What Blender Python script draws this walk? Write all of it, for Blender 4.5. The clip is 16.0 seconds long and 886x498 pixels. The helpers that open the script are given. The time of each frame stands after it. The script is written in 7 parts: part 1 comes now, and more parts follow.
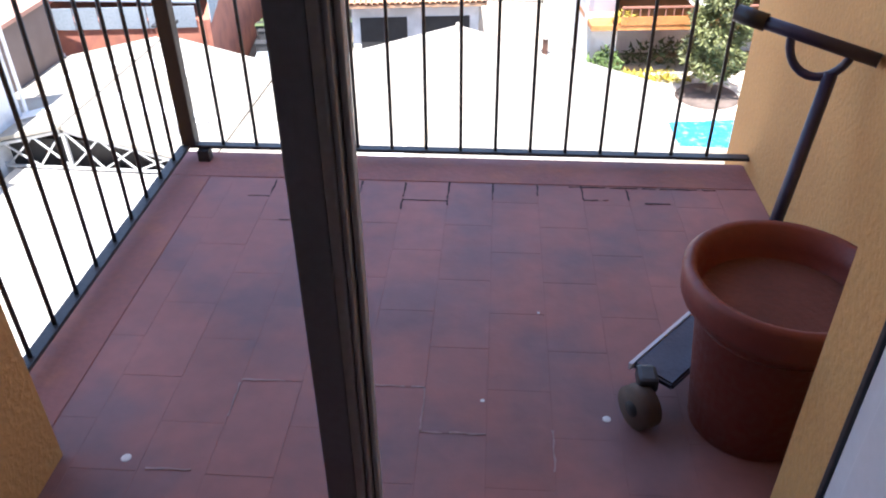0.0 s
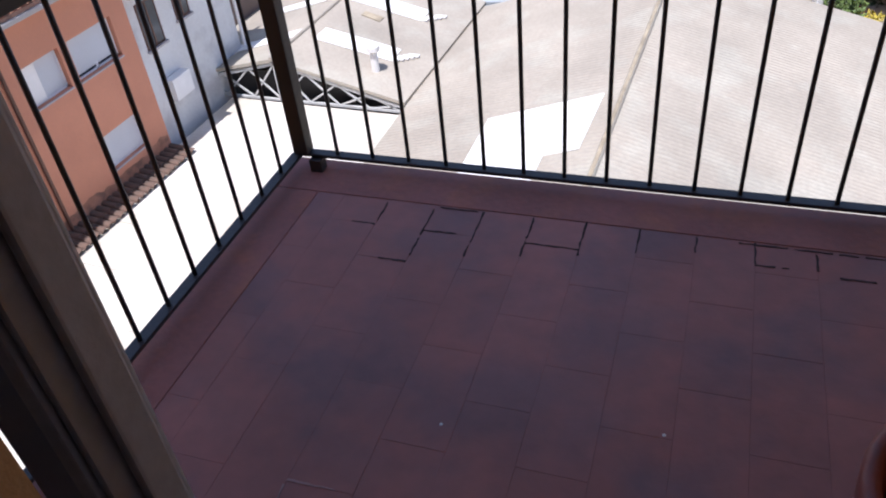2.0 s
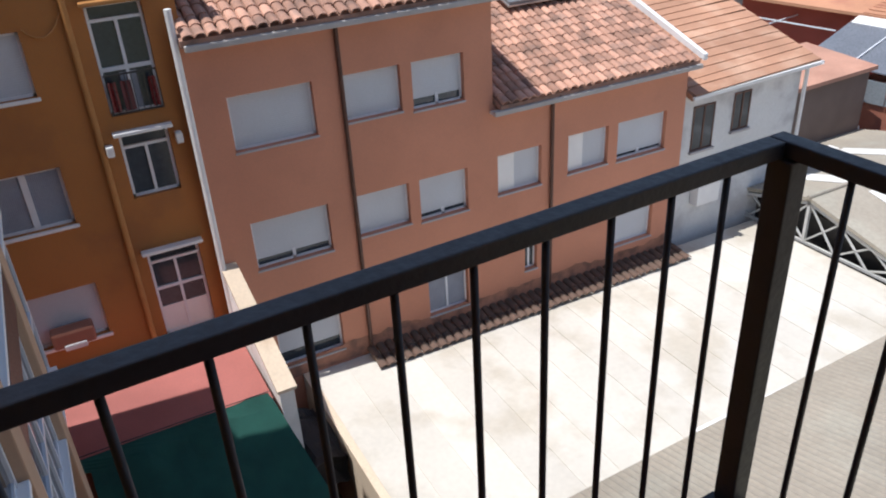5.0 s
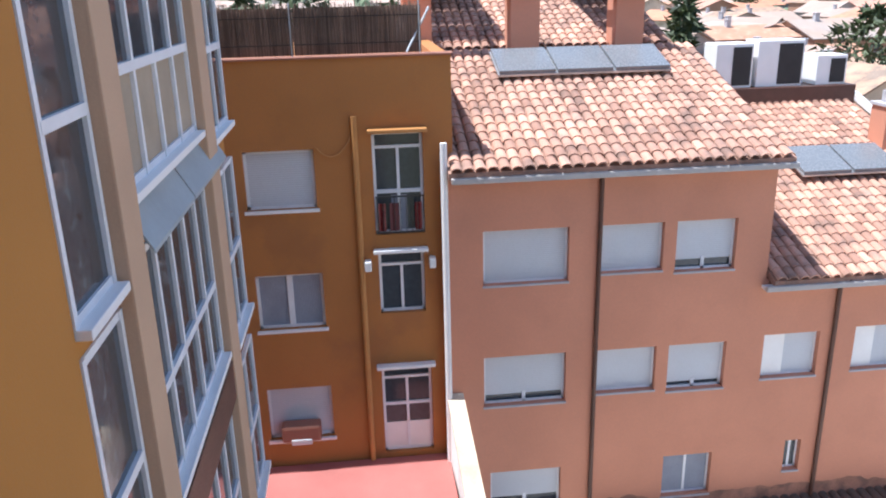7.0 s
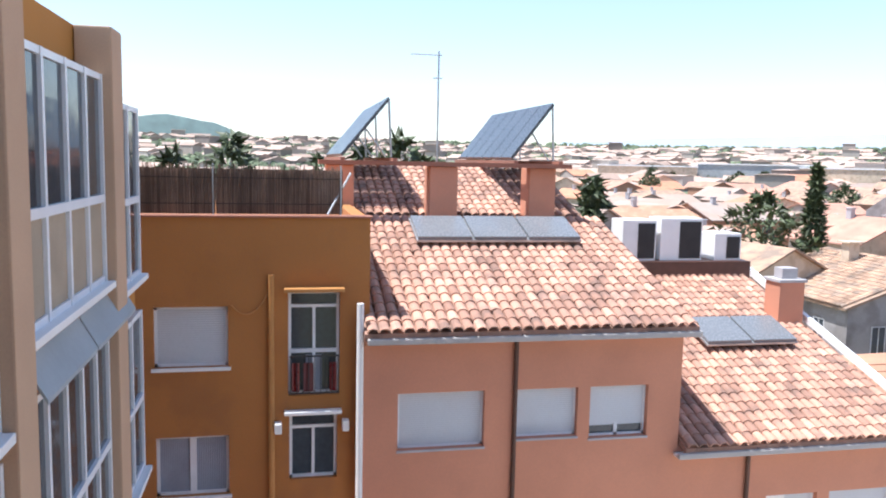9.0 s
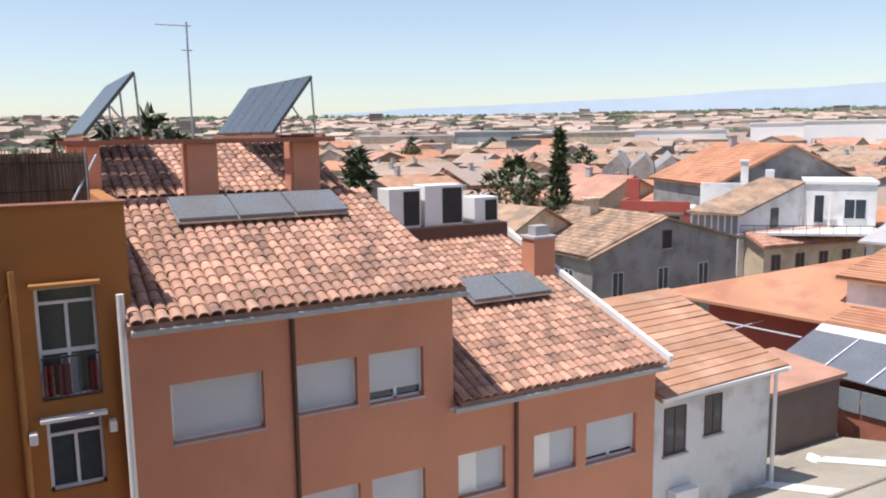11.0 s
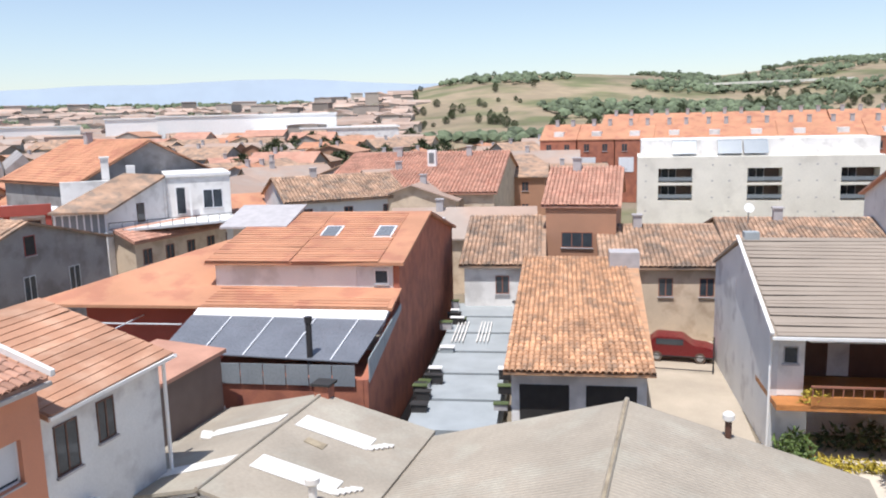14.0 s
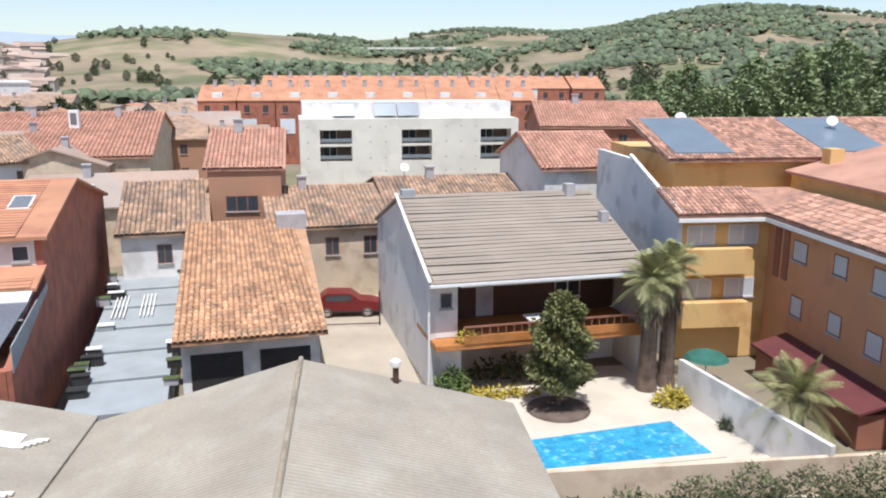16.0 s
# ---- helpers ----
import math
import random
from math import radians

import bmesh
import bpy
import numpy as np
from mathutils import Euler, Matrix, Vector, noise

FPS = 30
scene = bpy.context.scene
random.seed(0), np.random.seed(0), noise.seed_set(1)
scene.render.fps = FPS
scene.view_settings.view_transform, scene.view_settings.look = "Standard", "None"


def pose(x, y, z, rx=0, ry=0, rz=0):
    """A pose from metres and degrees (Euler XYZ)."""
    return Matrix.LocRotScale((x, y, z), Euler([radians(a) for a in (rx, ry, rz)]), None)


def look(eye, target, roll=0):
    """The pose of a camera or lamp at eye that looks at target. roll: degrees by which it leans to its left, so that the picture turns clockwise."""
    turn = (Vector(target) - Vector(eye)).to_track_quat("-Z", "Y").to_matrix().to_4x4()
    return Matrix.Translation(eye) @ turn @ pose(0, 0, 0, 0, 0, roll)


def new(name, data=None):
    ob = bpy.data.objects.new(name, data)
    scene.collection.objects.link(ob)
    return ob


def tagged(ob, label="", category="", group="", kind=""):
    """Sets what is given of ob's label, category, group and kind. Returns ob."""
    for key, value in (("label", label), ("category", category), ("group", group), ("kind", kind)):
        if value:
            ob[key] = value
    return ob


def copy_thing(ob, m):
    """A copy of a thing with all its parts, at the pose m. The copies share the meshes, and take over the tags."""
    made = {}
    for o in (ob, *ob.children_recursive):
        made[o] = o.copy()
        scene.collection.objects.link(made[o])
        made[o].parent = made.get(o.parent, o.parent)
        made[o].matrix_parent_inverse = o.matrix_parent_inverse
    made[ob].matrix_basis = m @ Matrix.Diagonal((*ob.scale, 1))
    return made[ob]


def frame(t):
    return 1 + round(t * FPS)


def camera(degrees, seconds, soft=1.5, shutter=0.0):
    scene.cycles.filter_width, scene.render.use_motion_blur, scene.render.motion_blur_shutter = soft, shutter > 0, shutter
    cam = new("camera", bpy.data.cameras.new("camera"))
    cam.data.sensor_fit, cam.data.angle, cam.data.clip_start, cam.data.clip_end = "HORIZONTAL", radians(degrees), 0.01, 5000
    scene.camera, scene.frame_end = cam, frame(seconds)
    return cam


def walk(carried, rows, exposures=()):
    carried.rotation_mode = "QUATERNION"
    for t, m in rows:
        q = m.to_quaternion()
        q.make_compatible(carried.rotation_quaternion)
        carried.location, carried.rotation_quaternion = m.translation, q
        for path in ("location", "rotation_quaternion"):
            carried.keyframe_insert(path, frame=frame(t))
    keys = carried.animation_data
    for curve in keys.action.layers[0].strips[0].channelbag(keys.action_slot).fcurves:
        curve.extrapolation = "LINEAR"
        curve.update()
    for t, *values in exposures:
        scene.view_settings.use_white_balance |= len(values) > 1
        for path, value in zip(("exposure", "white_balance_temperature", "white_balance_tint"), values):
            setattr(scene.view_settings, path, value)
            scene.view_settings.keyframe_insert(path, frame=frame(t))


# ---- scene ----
EXPOSURES = [(0.0, 2.2, 5850, 13), (1.0, 1.25, 5800, 15), (1.5, 1.03, 5800, 16), (2.0, 0.75, 5850, 18), (3.0, 0.5, 6000, 16), (4.0, 0.42, 6200, 12), (5.2, 0.33, 6060, 11), (7.3, 1.25, 5750, 11), (8.2, 1.45, 5750, 11), (10.3, 0.45, 6400, 13), (12.0, 0.45, 6400, 13), (14.0, 0.43, 6230, 13), (16.0, 0.42, 6130, 11.5)]
# camera and walk: seconds, eye, heading, tilt, lean
PATH = [
    (0, (1.353, -3.137, 1.606), 6.56, -34.43, -0.50),
    (0.5, (1.413, -3.004, 1.605), 13.99, -36.20, -1.20),
    (1, (1.449, -2.821, 1.596), 17.18, -35.56, 0.00),
    (1.5, (1.463, -2.636, 1.617), 19.32, -36.84, -2.50),
    (2, (1.480, -2.451, 1.620), 24.29, -38.27, -6.30),
    (2.5, (1.477, -2.266, 1.568), 31.61, -39.21, -6.90),
    (3, (1.425, -2.067, 1.561), 41.41, -42.27, -8.30),
    (3.5, (1.329, -1.917, 1.567), 45.83, -40.15, -6.20),
    (4, (1.168, -1.732, 1.593), 51.36, -36.10, -4.50),
    (4.5, (1.044, -1.610, 1.649), 57.10, -34.19, -4.40),
    (5, (0.942, -1.528, 1.699), 63.48, -29.10, -3.30),
    (5.2, (0.908, -1.500, 1.701), 66.19, -26.45, -2.40),
    (7.3, (0.480, -0.700, 1.620), 85.60, -17.92, -0.60),
    (7.5, (0.480, -0.700, 1.620), 85.89, -17.05, 0.53),
    (8, (0.560, -0.700, 1.570), 83.74, -10.96, 2.06),
    (8.2, (0.575, -0.700, 1.560), 82.99, -8.94, 2.06),
    (10.3, (0.600, -0.700, 1.550), 69.02, -7.22, -0.15),
    (10.5, (0.600, -0.700, 1.550), 67.26, -7.24, -0.05),
    (11, (0.600, -0.700, 1.550), 61.48, -8.31, -0.78),
    (11.5, (0.600, -0.700, 1.550), 53.08, -8.26, -0.05),
    (12, (0.600, -0.700, 1.550), 44.81, -7.63, -0.45),
    (12.5, (0.600, -0.700, 1.550), 38.30, -7.80, -0.91),
    (13, (0.600, -0.700, 1.550), 29.66, -9.13, -0.83),
    (13.5, (0.600, -0.700, 1.550), 23.20, -9.76, -1.01),
    (14, (0.600, -0.700, 1.550), 17.63, -9.46, -1.42),
    (14.5, (0.600, -0.700, 1.550), 12.10, -10.14, -0.68),
    (15, (0.600, -0.700, 1.550), 6.45, -11.01, -0.75),
    (15.5, (0.600, -0.700, 1.550), 0.65, -11.76, -0.42),
    (16, (0.600, -0.700, 1.550), -6.54, -12.46, 0.14),
]


def aim(eye, heading, tilt, lean):
    h, p = radians(heading), radians(tilt)
    way = Vector((-math.sin(h) * math.cos(p), math.cos(h) * math.cos(p), math.sin(p)))
    return look(eye, Vector(eye) + 2 * way, lean)


cam = camera(58.56, 16.0, soft=2.0)
walk(cam, [(t, aim(e, a, b, c)) for t, e, a, b, c in PATH], EXPOSURES)

# ---- world and sun ----
SUN = Vector((-0.03, -0.37, 1.0)).normalized()
world = bpy.data.worlds.new("sky")
world.use_nodes = True
scene.world = world
sky = world.node_tree.nodes.new("ShaderNodeTexSky")
sky.sky_type = "NISHITA"
sky.sun_disc = False
sky.sun_elevation = math.asin(SUN.z)
sky.sun_rotation = math.atan2(SUN.x, SUN.y)
sky.air_density, sky.dust_density, sky.ozone_density = 1.0, 0.5, 1.5
back = world.node_tree.nodes["Background"]
back.inputs["Strength"].default_value = 0.14
haze = world.node_tree.nodes.new("ShaderNodeHueSaturation")
haze.inputs["Saturation"].default_value = 0.85
haze.inputs["Value"].default_value = 0.8
world.node_tree.links.new(sky.outputs[0], haze.inputs["Color"])
world.node_tree.links.new(haze.outputs[0], back.inputs["Color"])
sun = new("sun", bpy.data.lights.new("sun", "SUN"))
sun.data.energy, sun.data.angle, sun.data.color = 4.15, radians(0.53), (1.0, 0.96, 0.90)
sun.matrix_basis = look(SUN * 60, (0, 0, 0))


# ---- materials ----
def material(name, base, rough=0.8, spread=0.18, scale=2.0, fine=30.0, bump=0.15, metal=0.0, second=None, amount=0.0,
             piece=0.0, island=0.0, stripes=None):
    """Two scales of noise on a base colour; second: a stain or sparkle colour; piece and island: change from piece to
    piece.
    """
    m = bpy.data.materials.new(name)
    m.use_nodes = True
    n, link = m.node_tree.nodes, m.node_tree.links.new
    s = n["Principled BSDF"]
    s.inputs["Metallic"].default_value = metal
    co = n.new("ShaderNodeTexCoord")
    spot = n.new("ShaderNodeNewGeometry").outputs["Position"] if piece else co.outputs["Object"]

    def noise_at(k, detail=4.0):
        x = n.new("ShaderNodeTexNoise")
        x.inputs["Scale"].default_value, x.inputs["Detail"].default_value = k, detail
        link(spot, x.inputs["Vector"])
        return x.outputs["Fac"]

    def ramp(fac, lo, hi):
        x = n.new("ShaderNodeMapRange")
        x.inputs["From Min"].default_value, x.inputs["From Max"].default_value = 0.3, 0.7
        x.inputs["To Min"].default_value, x.inputs["To Max"].default_value = lo, hi
        link(fac, x.inputs["Value"])
        return x.outputs[0]

    def times(a, b):
        x = n.new("ShaderNodeMath")
        x.operation = "MULTIPLY"
        link(a, x.inputs[0])
        link(b, x.inputs[1])
        return x.outputs[0]

    big, small = noise_at(scale), noise_at(fine)
    value = times(ramp(big, 1 - spread, 1 + spread), ramp(small, 1 - spread * 0.6, 1 + spread * 0.6))
    if piece or island:
        source = n.new("ShaderNodeObjectInfo").outputs["Random"] if piece else n.new("ShaderNodeNewGeometry").outputs["Random Per Island"]
        x = n.new("ShaderNodeMapRange")
        x.inputs["To Min"].default_value, x.inputs["To Max"].default_value = 1 - (piece or island), 1 + (piece or island) * 0.7
        link(source, x.inputs["Value"])
        value = times(value, x.outputs[0])
    colour = n.new("ShaderNodeRGB").outputs[0]
    colour.default_value = (*base, 1)
    if second:
        mix = n.new("ShaderNodeMix")
        mix.data_type = "RGBA"
        mix.inputs["B"].default_value = (0, 0, 0, 1)
        mix.inputs[7].default_value = (*second, 1)
        x = n.new("ShaderNodeMapRange")
        x.inputs["From Min"].default_value, x.inputs["From Max"].default_value = 0.62 - amount * 0.3, 0.72 - amount * 0.2
        link(noise_at(scale * 1.7, 6.0), x.inputs["Value"])
        link(x.outputs[0], mix.inputs[0])
        link(colour, mix.inputs[6])
        colour = mix.outputs[2]
    hsv = n.new("ShaderNodeHueSaturation")
    link(colour, hsv.inputs["Color"])
    link(value, hsv.inputs["Value"])
    link(hsv.outputs[0], s.inputs["Base Color"])
    link(ramp(small, max(rough - 0.1, 0.02), min(rough + 0.1, 1.0)), s.inputs["Roughness"])
    height = small
    if stripes:
        wave = n.new("ShaderNodeTexWave")
        wave.bands_direction, wave.inputs["Scale"].default_value = stripes[0], stripes[1]
        link(co.outputs["Object"], wave.inputs["Vector"])
        height = times(wave.outputs["Fac"], ramp(small, 0.8, 1.2))
    if bump:
        b = n.new("ShaderNodeBump")
        b.inputs["Strength"].default_value, b.inputs["Distance"].default_value = bump, 0.02
        link(height, b.inputs["Height"])
        link(b.outputs[0], s.inputs["Normal"])
    return m


M = dict(
    orange=material("salmon_render", (0.56, 0.25, 0.155), 0.9, 0.07, 0.5, 25, 0.08, second=(0.53, 0.236, 0.147), amount=0.3),
    brown=material("ochre_render", (0.40, 0.165, 0.045), 0.9, 0.08, 0.6, 25, 0.08, second=(0.35, 0.145, 0.045), amount=0.3),
    ochre=material("ochre_gallery_render", (0.43, 0.185, 0.033), 0.9, 0.06, 0.6, 40, 0.08),
    pier=material("pale_ochre_pier", (0.49, 0.325, 0.21), 0.9, 0.07, 0.8, 40, 0.1),
    loggia=material("yellow_ochre_loggia_render", (0.60, 0.34, 0.12), 0.9, 0.09, 1.6, 60, 0.25),
    white=material("white_render", (0.78, 0.76, 0.73), 0.9, 0.06, 0.5, 20, 0.05, second=(0.62, 0.6, 0.57), amount=0.35),
    paint=material("white_paint", (0.8, 0.79, 0.77), 0.5, 0.04, 2, 40, 0.03),
    greywall=material("grey_render", (0.33, 0.31, 0.30), 0.95, 0.15, 0.4, 12, 0.1, second=(0.24, 0.22, 0.21), amount=0.5),
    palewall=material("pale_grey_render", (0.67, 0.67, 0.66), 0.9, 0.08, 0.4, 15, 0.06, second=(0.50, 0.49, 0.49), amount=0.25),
    cream=material("cream_render", (0.62, 0.50, 0.37), 0.9, 0.1, 0.6, 15, 0.06, second=(0.5, 0.38, 0.27), amount=0.4),
    yellow=material("yellow_render", (0.70, 0.45, 0.19), 0.9, 0.07, 0.4, 15, 0.06, second=(0.58, 0.34, 0.13), amount=0.3),
    brick=material("red_brick", (0.40, 0.15, 0.09), 0.9, 0.15, 0.8, 18, 0.12, second=(0.32, 0.12, 0.08), amount=0.5),
    redwall=material("dark_red_render", (0.36, 0.08, 0.06), 0.9, 0.1, 0.8, 18, 0.05),
    tile=material("barrel_tile", (0.485, 0.27, 0.19), 0.9, 0.18, 1.1, 22, 0.2, piece=0.4, second=(0.33, 0.2, 0.15), amount=0.35),
    tile_rest=material("barrel_tile_rest", (0.485, 0.27, 0.19), 0.9, 0.18, 1.1, 22, 0.2, island=0.4, second=(0.33, 0.2, 0.15), amount=0.35),
    oldtile=material("old_orange_tile", (0.56, 0.315, 0.175), 0.85, 0.22, 0.9, 22, 0.2, piece=0.3, second=(0.40, 0.25, 0.155), amount=0.4),
    oldtile_rest=material("old_orange_tile_rest", (0.56, 0.315, 0.175), 0.85, 0.22, 0.9, 22, 0.2, island=0.3, second=(0.40, 0.25, 0.155), amount=0.4),
    duntile=material("dun_tile", (0.44, 0.285, 0.19), 0.9, 0.22, 0.6, 15, 0.2, island=0.3, second=(0.27, 0.2, 0.15), amount=0.5),
    brighttile=material("bright_orange_tile", (0.50, 0.245, 0.14), 0.85, 0.12, 0.4, 15, 0.15, island=0.12, second=(0.43, 0.19, 0.115), amount=0.4),
    pinktile=material("pink_tile", (0.50, 0.27, 0.19), 0.85, 0.16, 0.5, 15, 0.15, island=0.2, second=(0.46, 0.23, 0.16), amount=0.4),
    greytile=material("grey_brown_tile", (0.30, 0.25, 0.20), 0.9, 0.08, 0.5, 20, 0.1, island=0.05),
    cement=material("fibre_cement", (0.325, 0.285, 0.228), 0.95, 0.14, 0.35, 9, 0.1, second=(0.35, 0.32, 0.26), amount=0.4),
    palecement=material("pale_sheet", (0.72, 0.70, 0.66), 0.8, 0.06, 0.8, 20, 0.05),
    limewash=material("pale_cream_roofing", (0.60, 0.56, 0.49), 0.85, 0.07, 0.35, 8, 0.08, piece=0.07, second=(0.50, 0.45, 0.37), amount=0.4),
    floor=material("terracotta_floor_tile", (0.33, 0.15, 0.13), 0.65, 0.18, 1.3, 14, 0.1, piece=0.05, second=(0.235, 0.135, 0.135), amount=0.5),
    grout=material("floor_joint", (0.285, 0.14, 0.125), 0.85, 0.15, 3, 50, 0.1),
    darkjoint=material("open_joint", (0.045, 0.03, 0.03), 0.95, 0.3, 8, 60, 0.1),
    palejoint=material("pale_floor_mortar", (0.37, 0.26, 0.25), 0.9, 0.2, 6, 60, 0.1),
    kerb=material("painted_kerb", (0.29, 0.125, 0.11), 0.75, 0.16, 2.5, 40, 0.12, second=(0.34, 0.14, 0.10), amount=0.4),
    iron=material("dark_painted_iron", (0.028, 0.027, 0.03), 0.45, 0.2, 6, 60, 0.08),
    alu=material("dark_aluminium", (0.34, 0.36, 0.41), 0.5, 0.12, 4, 70, 0.05, metal=0.3),
    gasket=material("grey_brush_track", (0.5, 0.49, 0.49), 0.6, 0.12, 4, 70, 0.05),
    pvc=material("white_window_frame", (0.74, 0.75, 0.77), 0.4, 0.05, 3, 40, 0.02),
    shutter=material("white_roller_shutter", (0.55, 0.57, 0.60), 0.6, 0.05, 0.7, 20, 0.25, stripes=("Z", 7.0)),
    reveal=material("brown_reveal", (0.30, 0.13, 0.085), 0.9, 0.08, 1, 20, 0.05),
    sill=material("grey_stone_sill", (0.42, 0.40, 0.40), 0.8, 0.1, 2, 30, 0.08),
    # near-black for black parts, and for shade painted into openings
    dark=material("black_parts_and_inner_shade", (0.03, 0.028, 0.027), 0.7, 0.2, 2, 20, 0.0),
    pane=material("window_pane", (0.05, 0.06, 0.07), 0.08, 0.2, 1, 10, 0.0),
    curtain=material("grey_curtain", (0.27, 0.29, 0.34), 0.9, 0.1, 2, 20, 0.3, stripes=("Y", 9.0)),
    blind=material("tan_blind", (0.35, 0.28, 0.2), 0.8, 0.12, 1.5, 30, 0.1),
    drain=material("brown_pipe_and_balcony_shade", (0.10, 0.045, 0.03), 0.5, 0.15, 3, 40, 0.05),
    ochrepipe=material("ochre_pipe", (0.46, 0.21, 0.06), 0.6, 0.1, 3, 40, 0.05),
    redfloor=material("red_roof_terrace", (0.36, 0.12, 0.10), 0.8, 0.14, 0.8, 20, 0.06),
    net=material("green_shade_net", (0.035, 0.14, 0.11), 0.9, 0.2, 1.2, 60, 0.3),
    reed=material("reed_screen", (0.20, 0.125, 0.085), 0.95, 0.35, 1.2, 50, 0.5, second=(0.29, 0.2, 0.15), amount=0.4),
    reed_stick=material("dry_reed", (0.235, 0.15, 0.105), 0.95, 0.3, 1.2, 40, 0.2, island=0.5),
    solar=material("solar_collector", (0.075, 0.085, 0.095), 0.3, 0.1, 0.8, 20, 0.0),
    steel=material("galvanised_steel", (0.45, 0.46, 0.47), 0.4, 0.12, 3, 40, 0.03, metal=0.7),
    greyglass=material("dark_polycarbonate", (0.155, 0.165, 0.185), 0.3, 0.1, 0.8, 20, 0.0),
    slab=material("blue_grey_sheet", (0.33, 0.36, 0.37), 0.7, 0.1, 0.8, 15, 0.06),
    truss=material("white_truss", (0.5, 0.5, 0.48), 0.6, 0.1, 3, 30, 0.03),
    pot=material("terracotta_plastic", (0.19, 0.045, 0.032), 0.5, 0.12, 3, 50, 0.08),
    soil=material("dusty_soil", (0.15, 0.06, 0.045), 0.95, 0.2, 5, 60, 0.3),
    scooter=material("navy_paint", (0.025, 0.022, 0.055), 0.4, 0.2, 6, 60, 0.04),
    rubber=material("worn_rubber", (0.12, 0.085, 0.065), 0.8, 0.2, 8, 60, 0.05),
    deck=material("grey_grip_deck", (0.10, 0.11, 0.15), 0.7, 0.15, 8, 80, 0.2),
    # pale second tone paints sparkle into the water colour
    water=material("pool_water", (0.05, 0.33, 0.56), 0.08, 0.25, 2.2, 7, 0.4, second=(0.2, 0.5, 0.68), amount=0.25),
    stone=material("pale_paving", (0.56, 0.50, 0.41), 0.85, 0.1, 0.6, 15, 0.08),
    soilbed=material("brown_bed", (0.13, 0.095, 0.075), 0.95, 0.25, 2, 25, 0.3),
    leaf=material("leaf_green", (0.065, 0.085, 0.032), 0.6, 0.3, 1.0, 9, 0.1, island=0.45),
    poplar=material("poplar_leaf", (0.21, 0.26, 0.115), 0.6, 0.3, 0.3, 3, 0.1, island=0.4),
    oliveleaf=material("olive_leaf", (0.15, 0.155, 0.05), 0.6, 0.3, 1.0, 9, 0.1, island=0.5),
    leaf2=material("bright_leaf", (0.10, 0.15, 0.035), 0.6, 0.3, 1.0, 9, 0.1, island=0.4),
    palm=material("palm_leaf", (0.30, 0.30, 0.13), 0.6, 0.25, 1.0, 9, 0.1, island=0.4),
    # green lightened and greyed: the haze is part of the colour
    farwood=material("hazy_far_wood", (0.12, 0.15, 0.085), 0.9, 0.25, 0.02, 0.3, 0.0, island=0.4),
    flower=material("yellow_flower_bed", (0.42, 0.33, 0.04), 0.8, 0.3, 2, 20, 0.1, island=0.4),
    bark=material("bark", (0.14, 0.10, 0.075), 0.95, 0.3, 3, 25, 0.5),
    concrete=material("cream_concrete_panel", (0.74, 0.70, 0.62), 0.9, 0.08, 0.3, 8, 0.05, second=(0.67, 0.63, 0.555), amount=0.3),
    terracotta=material("brown_pink_render", (0.42, 0.225, 0.14), 0.9, 0.08, 0.5, 15, 0.05),
    moss=material("rusty_lichen", (0.29, 0.24, 0.165), 0.95, 0.3, 2, 25, 0.2),
    maroon=material("maroon_sheet", (0.13, 0.035, 0.035), 0.7, 0.15, 1, 20, 0.05),
    dullbrown=material("dull_brown_wall_and_recess_shade", (0.17, 0.125, 0.105), 0.9, 0.12, 0.8, 20, 0.05),
    lane=material("lane_concrete", (0.42, 0.36, 0.28), 0.9, 0.12, 0.5, 12, 0.06),
    bluepanel=material("blue_grey_panel", (0.16, 0.20, 0.235), 0.35, 0.08, 0.8, 20, 0.0),
    collector=material("pale_collector_glass", (0.175, 0.185, 0.195), 0.25, 0.08, 0.8, 20, 0.0),
    frosted=material("frosted_balustrade_glass", (0.22, 0.245, 0.265), 0.3, 0.06, 1, 20, 0.02),
    salmonwall=material("salmon_yellow_render", (0.58, 0.30, 0.155), 0.9, 0.07, 0.4, 15, 0.06, second=(0.5, 0.26, 0.14), amount=0.3),
    fartown=material("far_town_wall", (0.46, 0.40, 0.345), 0.9, 0.1, 0.1, 1, 0.0, island=0.55),
    # roof orange muted in the colour itself to suggest haze
    farroof=material("far_town_roof", (0.42, 0.305, 0.24), 0.9, 0.1, 0.1, 1, 0.0, island=0.3, second=(0.4, 0.33, 0.28), amount=0.4),
    ground=material("dry_ground", (0.24, 0.20, 0.145), 0.95, 0.2, 0.02, 0.4, 0.0, second=(0.16, 0.17, 0.075), amount=0.6),
    field=material("dry_field", (0.28, 0.22, 0.14), 0.95, 0.25, 0.012, 0.12, 0.0, second=(0.14, 0.145, 0.065), amount=0.55),
    scrub=material("green_hillside", (0.10, 0.115, 0.045), 0.95, 0.3, 0.02, 0.3, 0.0, second=(0.2, 0.18, 0.08), amount=0.35),
    wood=material("orange_timber", (0.45, 0.18, 0.05), 0.6, 0.2, 1.5, 20, 0.1),
    carred=material("red_car_paint", (0.16, 0.012, 0.014), 0.3, 0.05, 2, 20, 0.0),
    # distance haze is put into these two colours as a blue tint
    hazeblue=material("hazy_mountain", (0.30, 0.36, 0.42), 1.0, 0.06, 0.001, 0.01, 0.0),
    hazehill=material("hazy_wooded_hill", (0.10, 0.15, 0.145), 1.0, 0.25, 0.004, 0.05, 0.0),
    footing=material("dark_footing_tile", (0.15, 0.095, 0.07), 0.9, 0.25, 1.4, 25, 0.2, island=0.35, second=(0.09, 0.065, 0.05), amount=0.5),
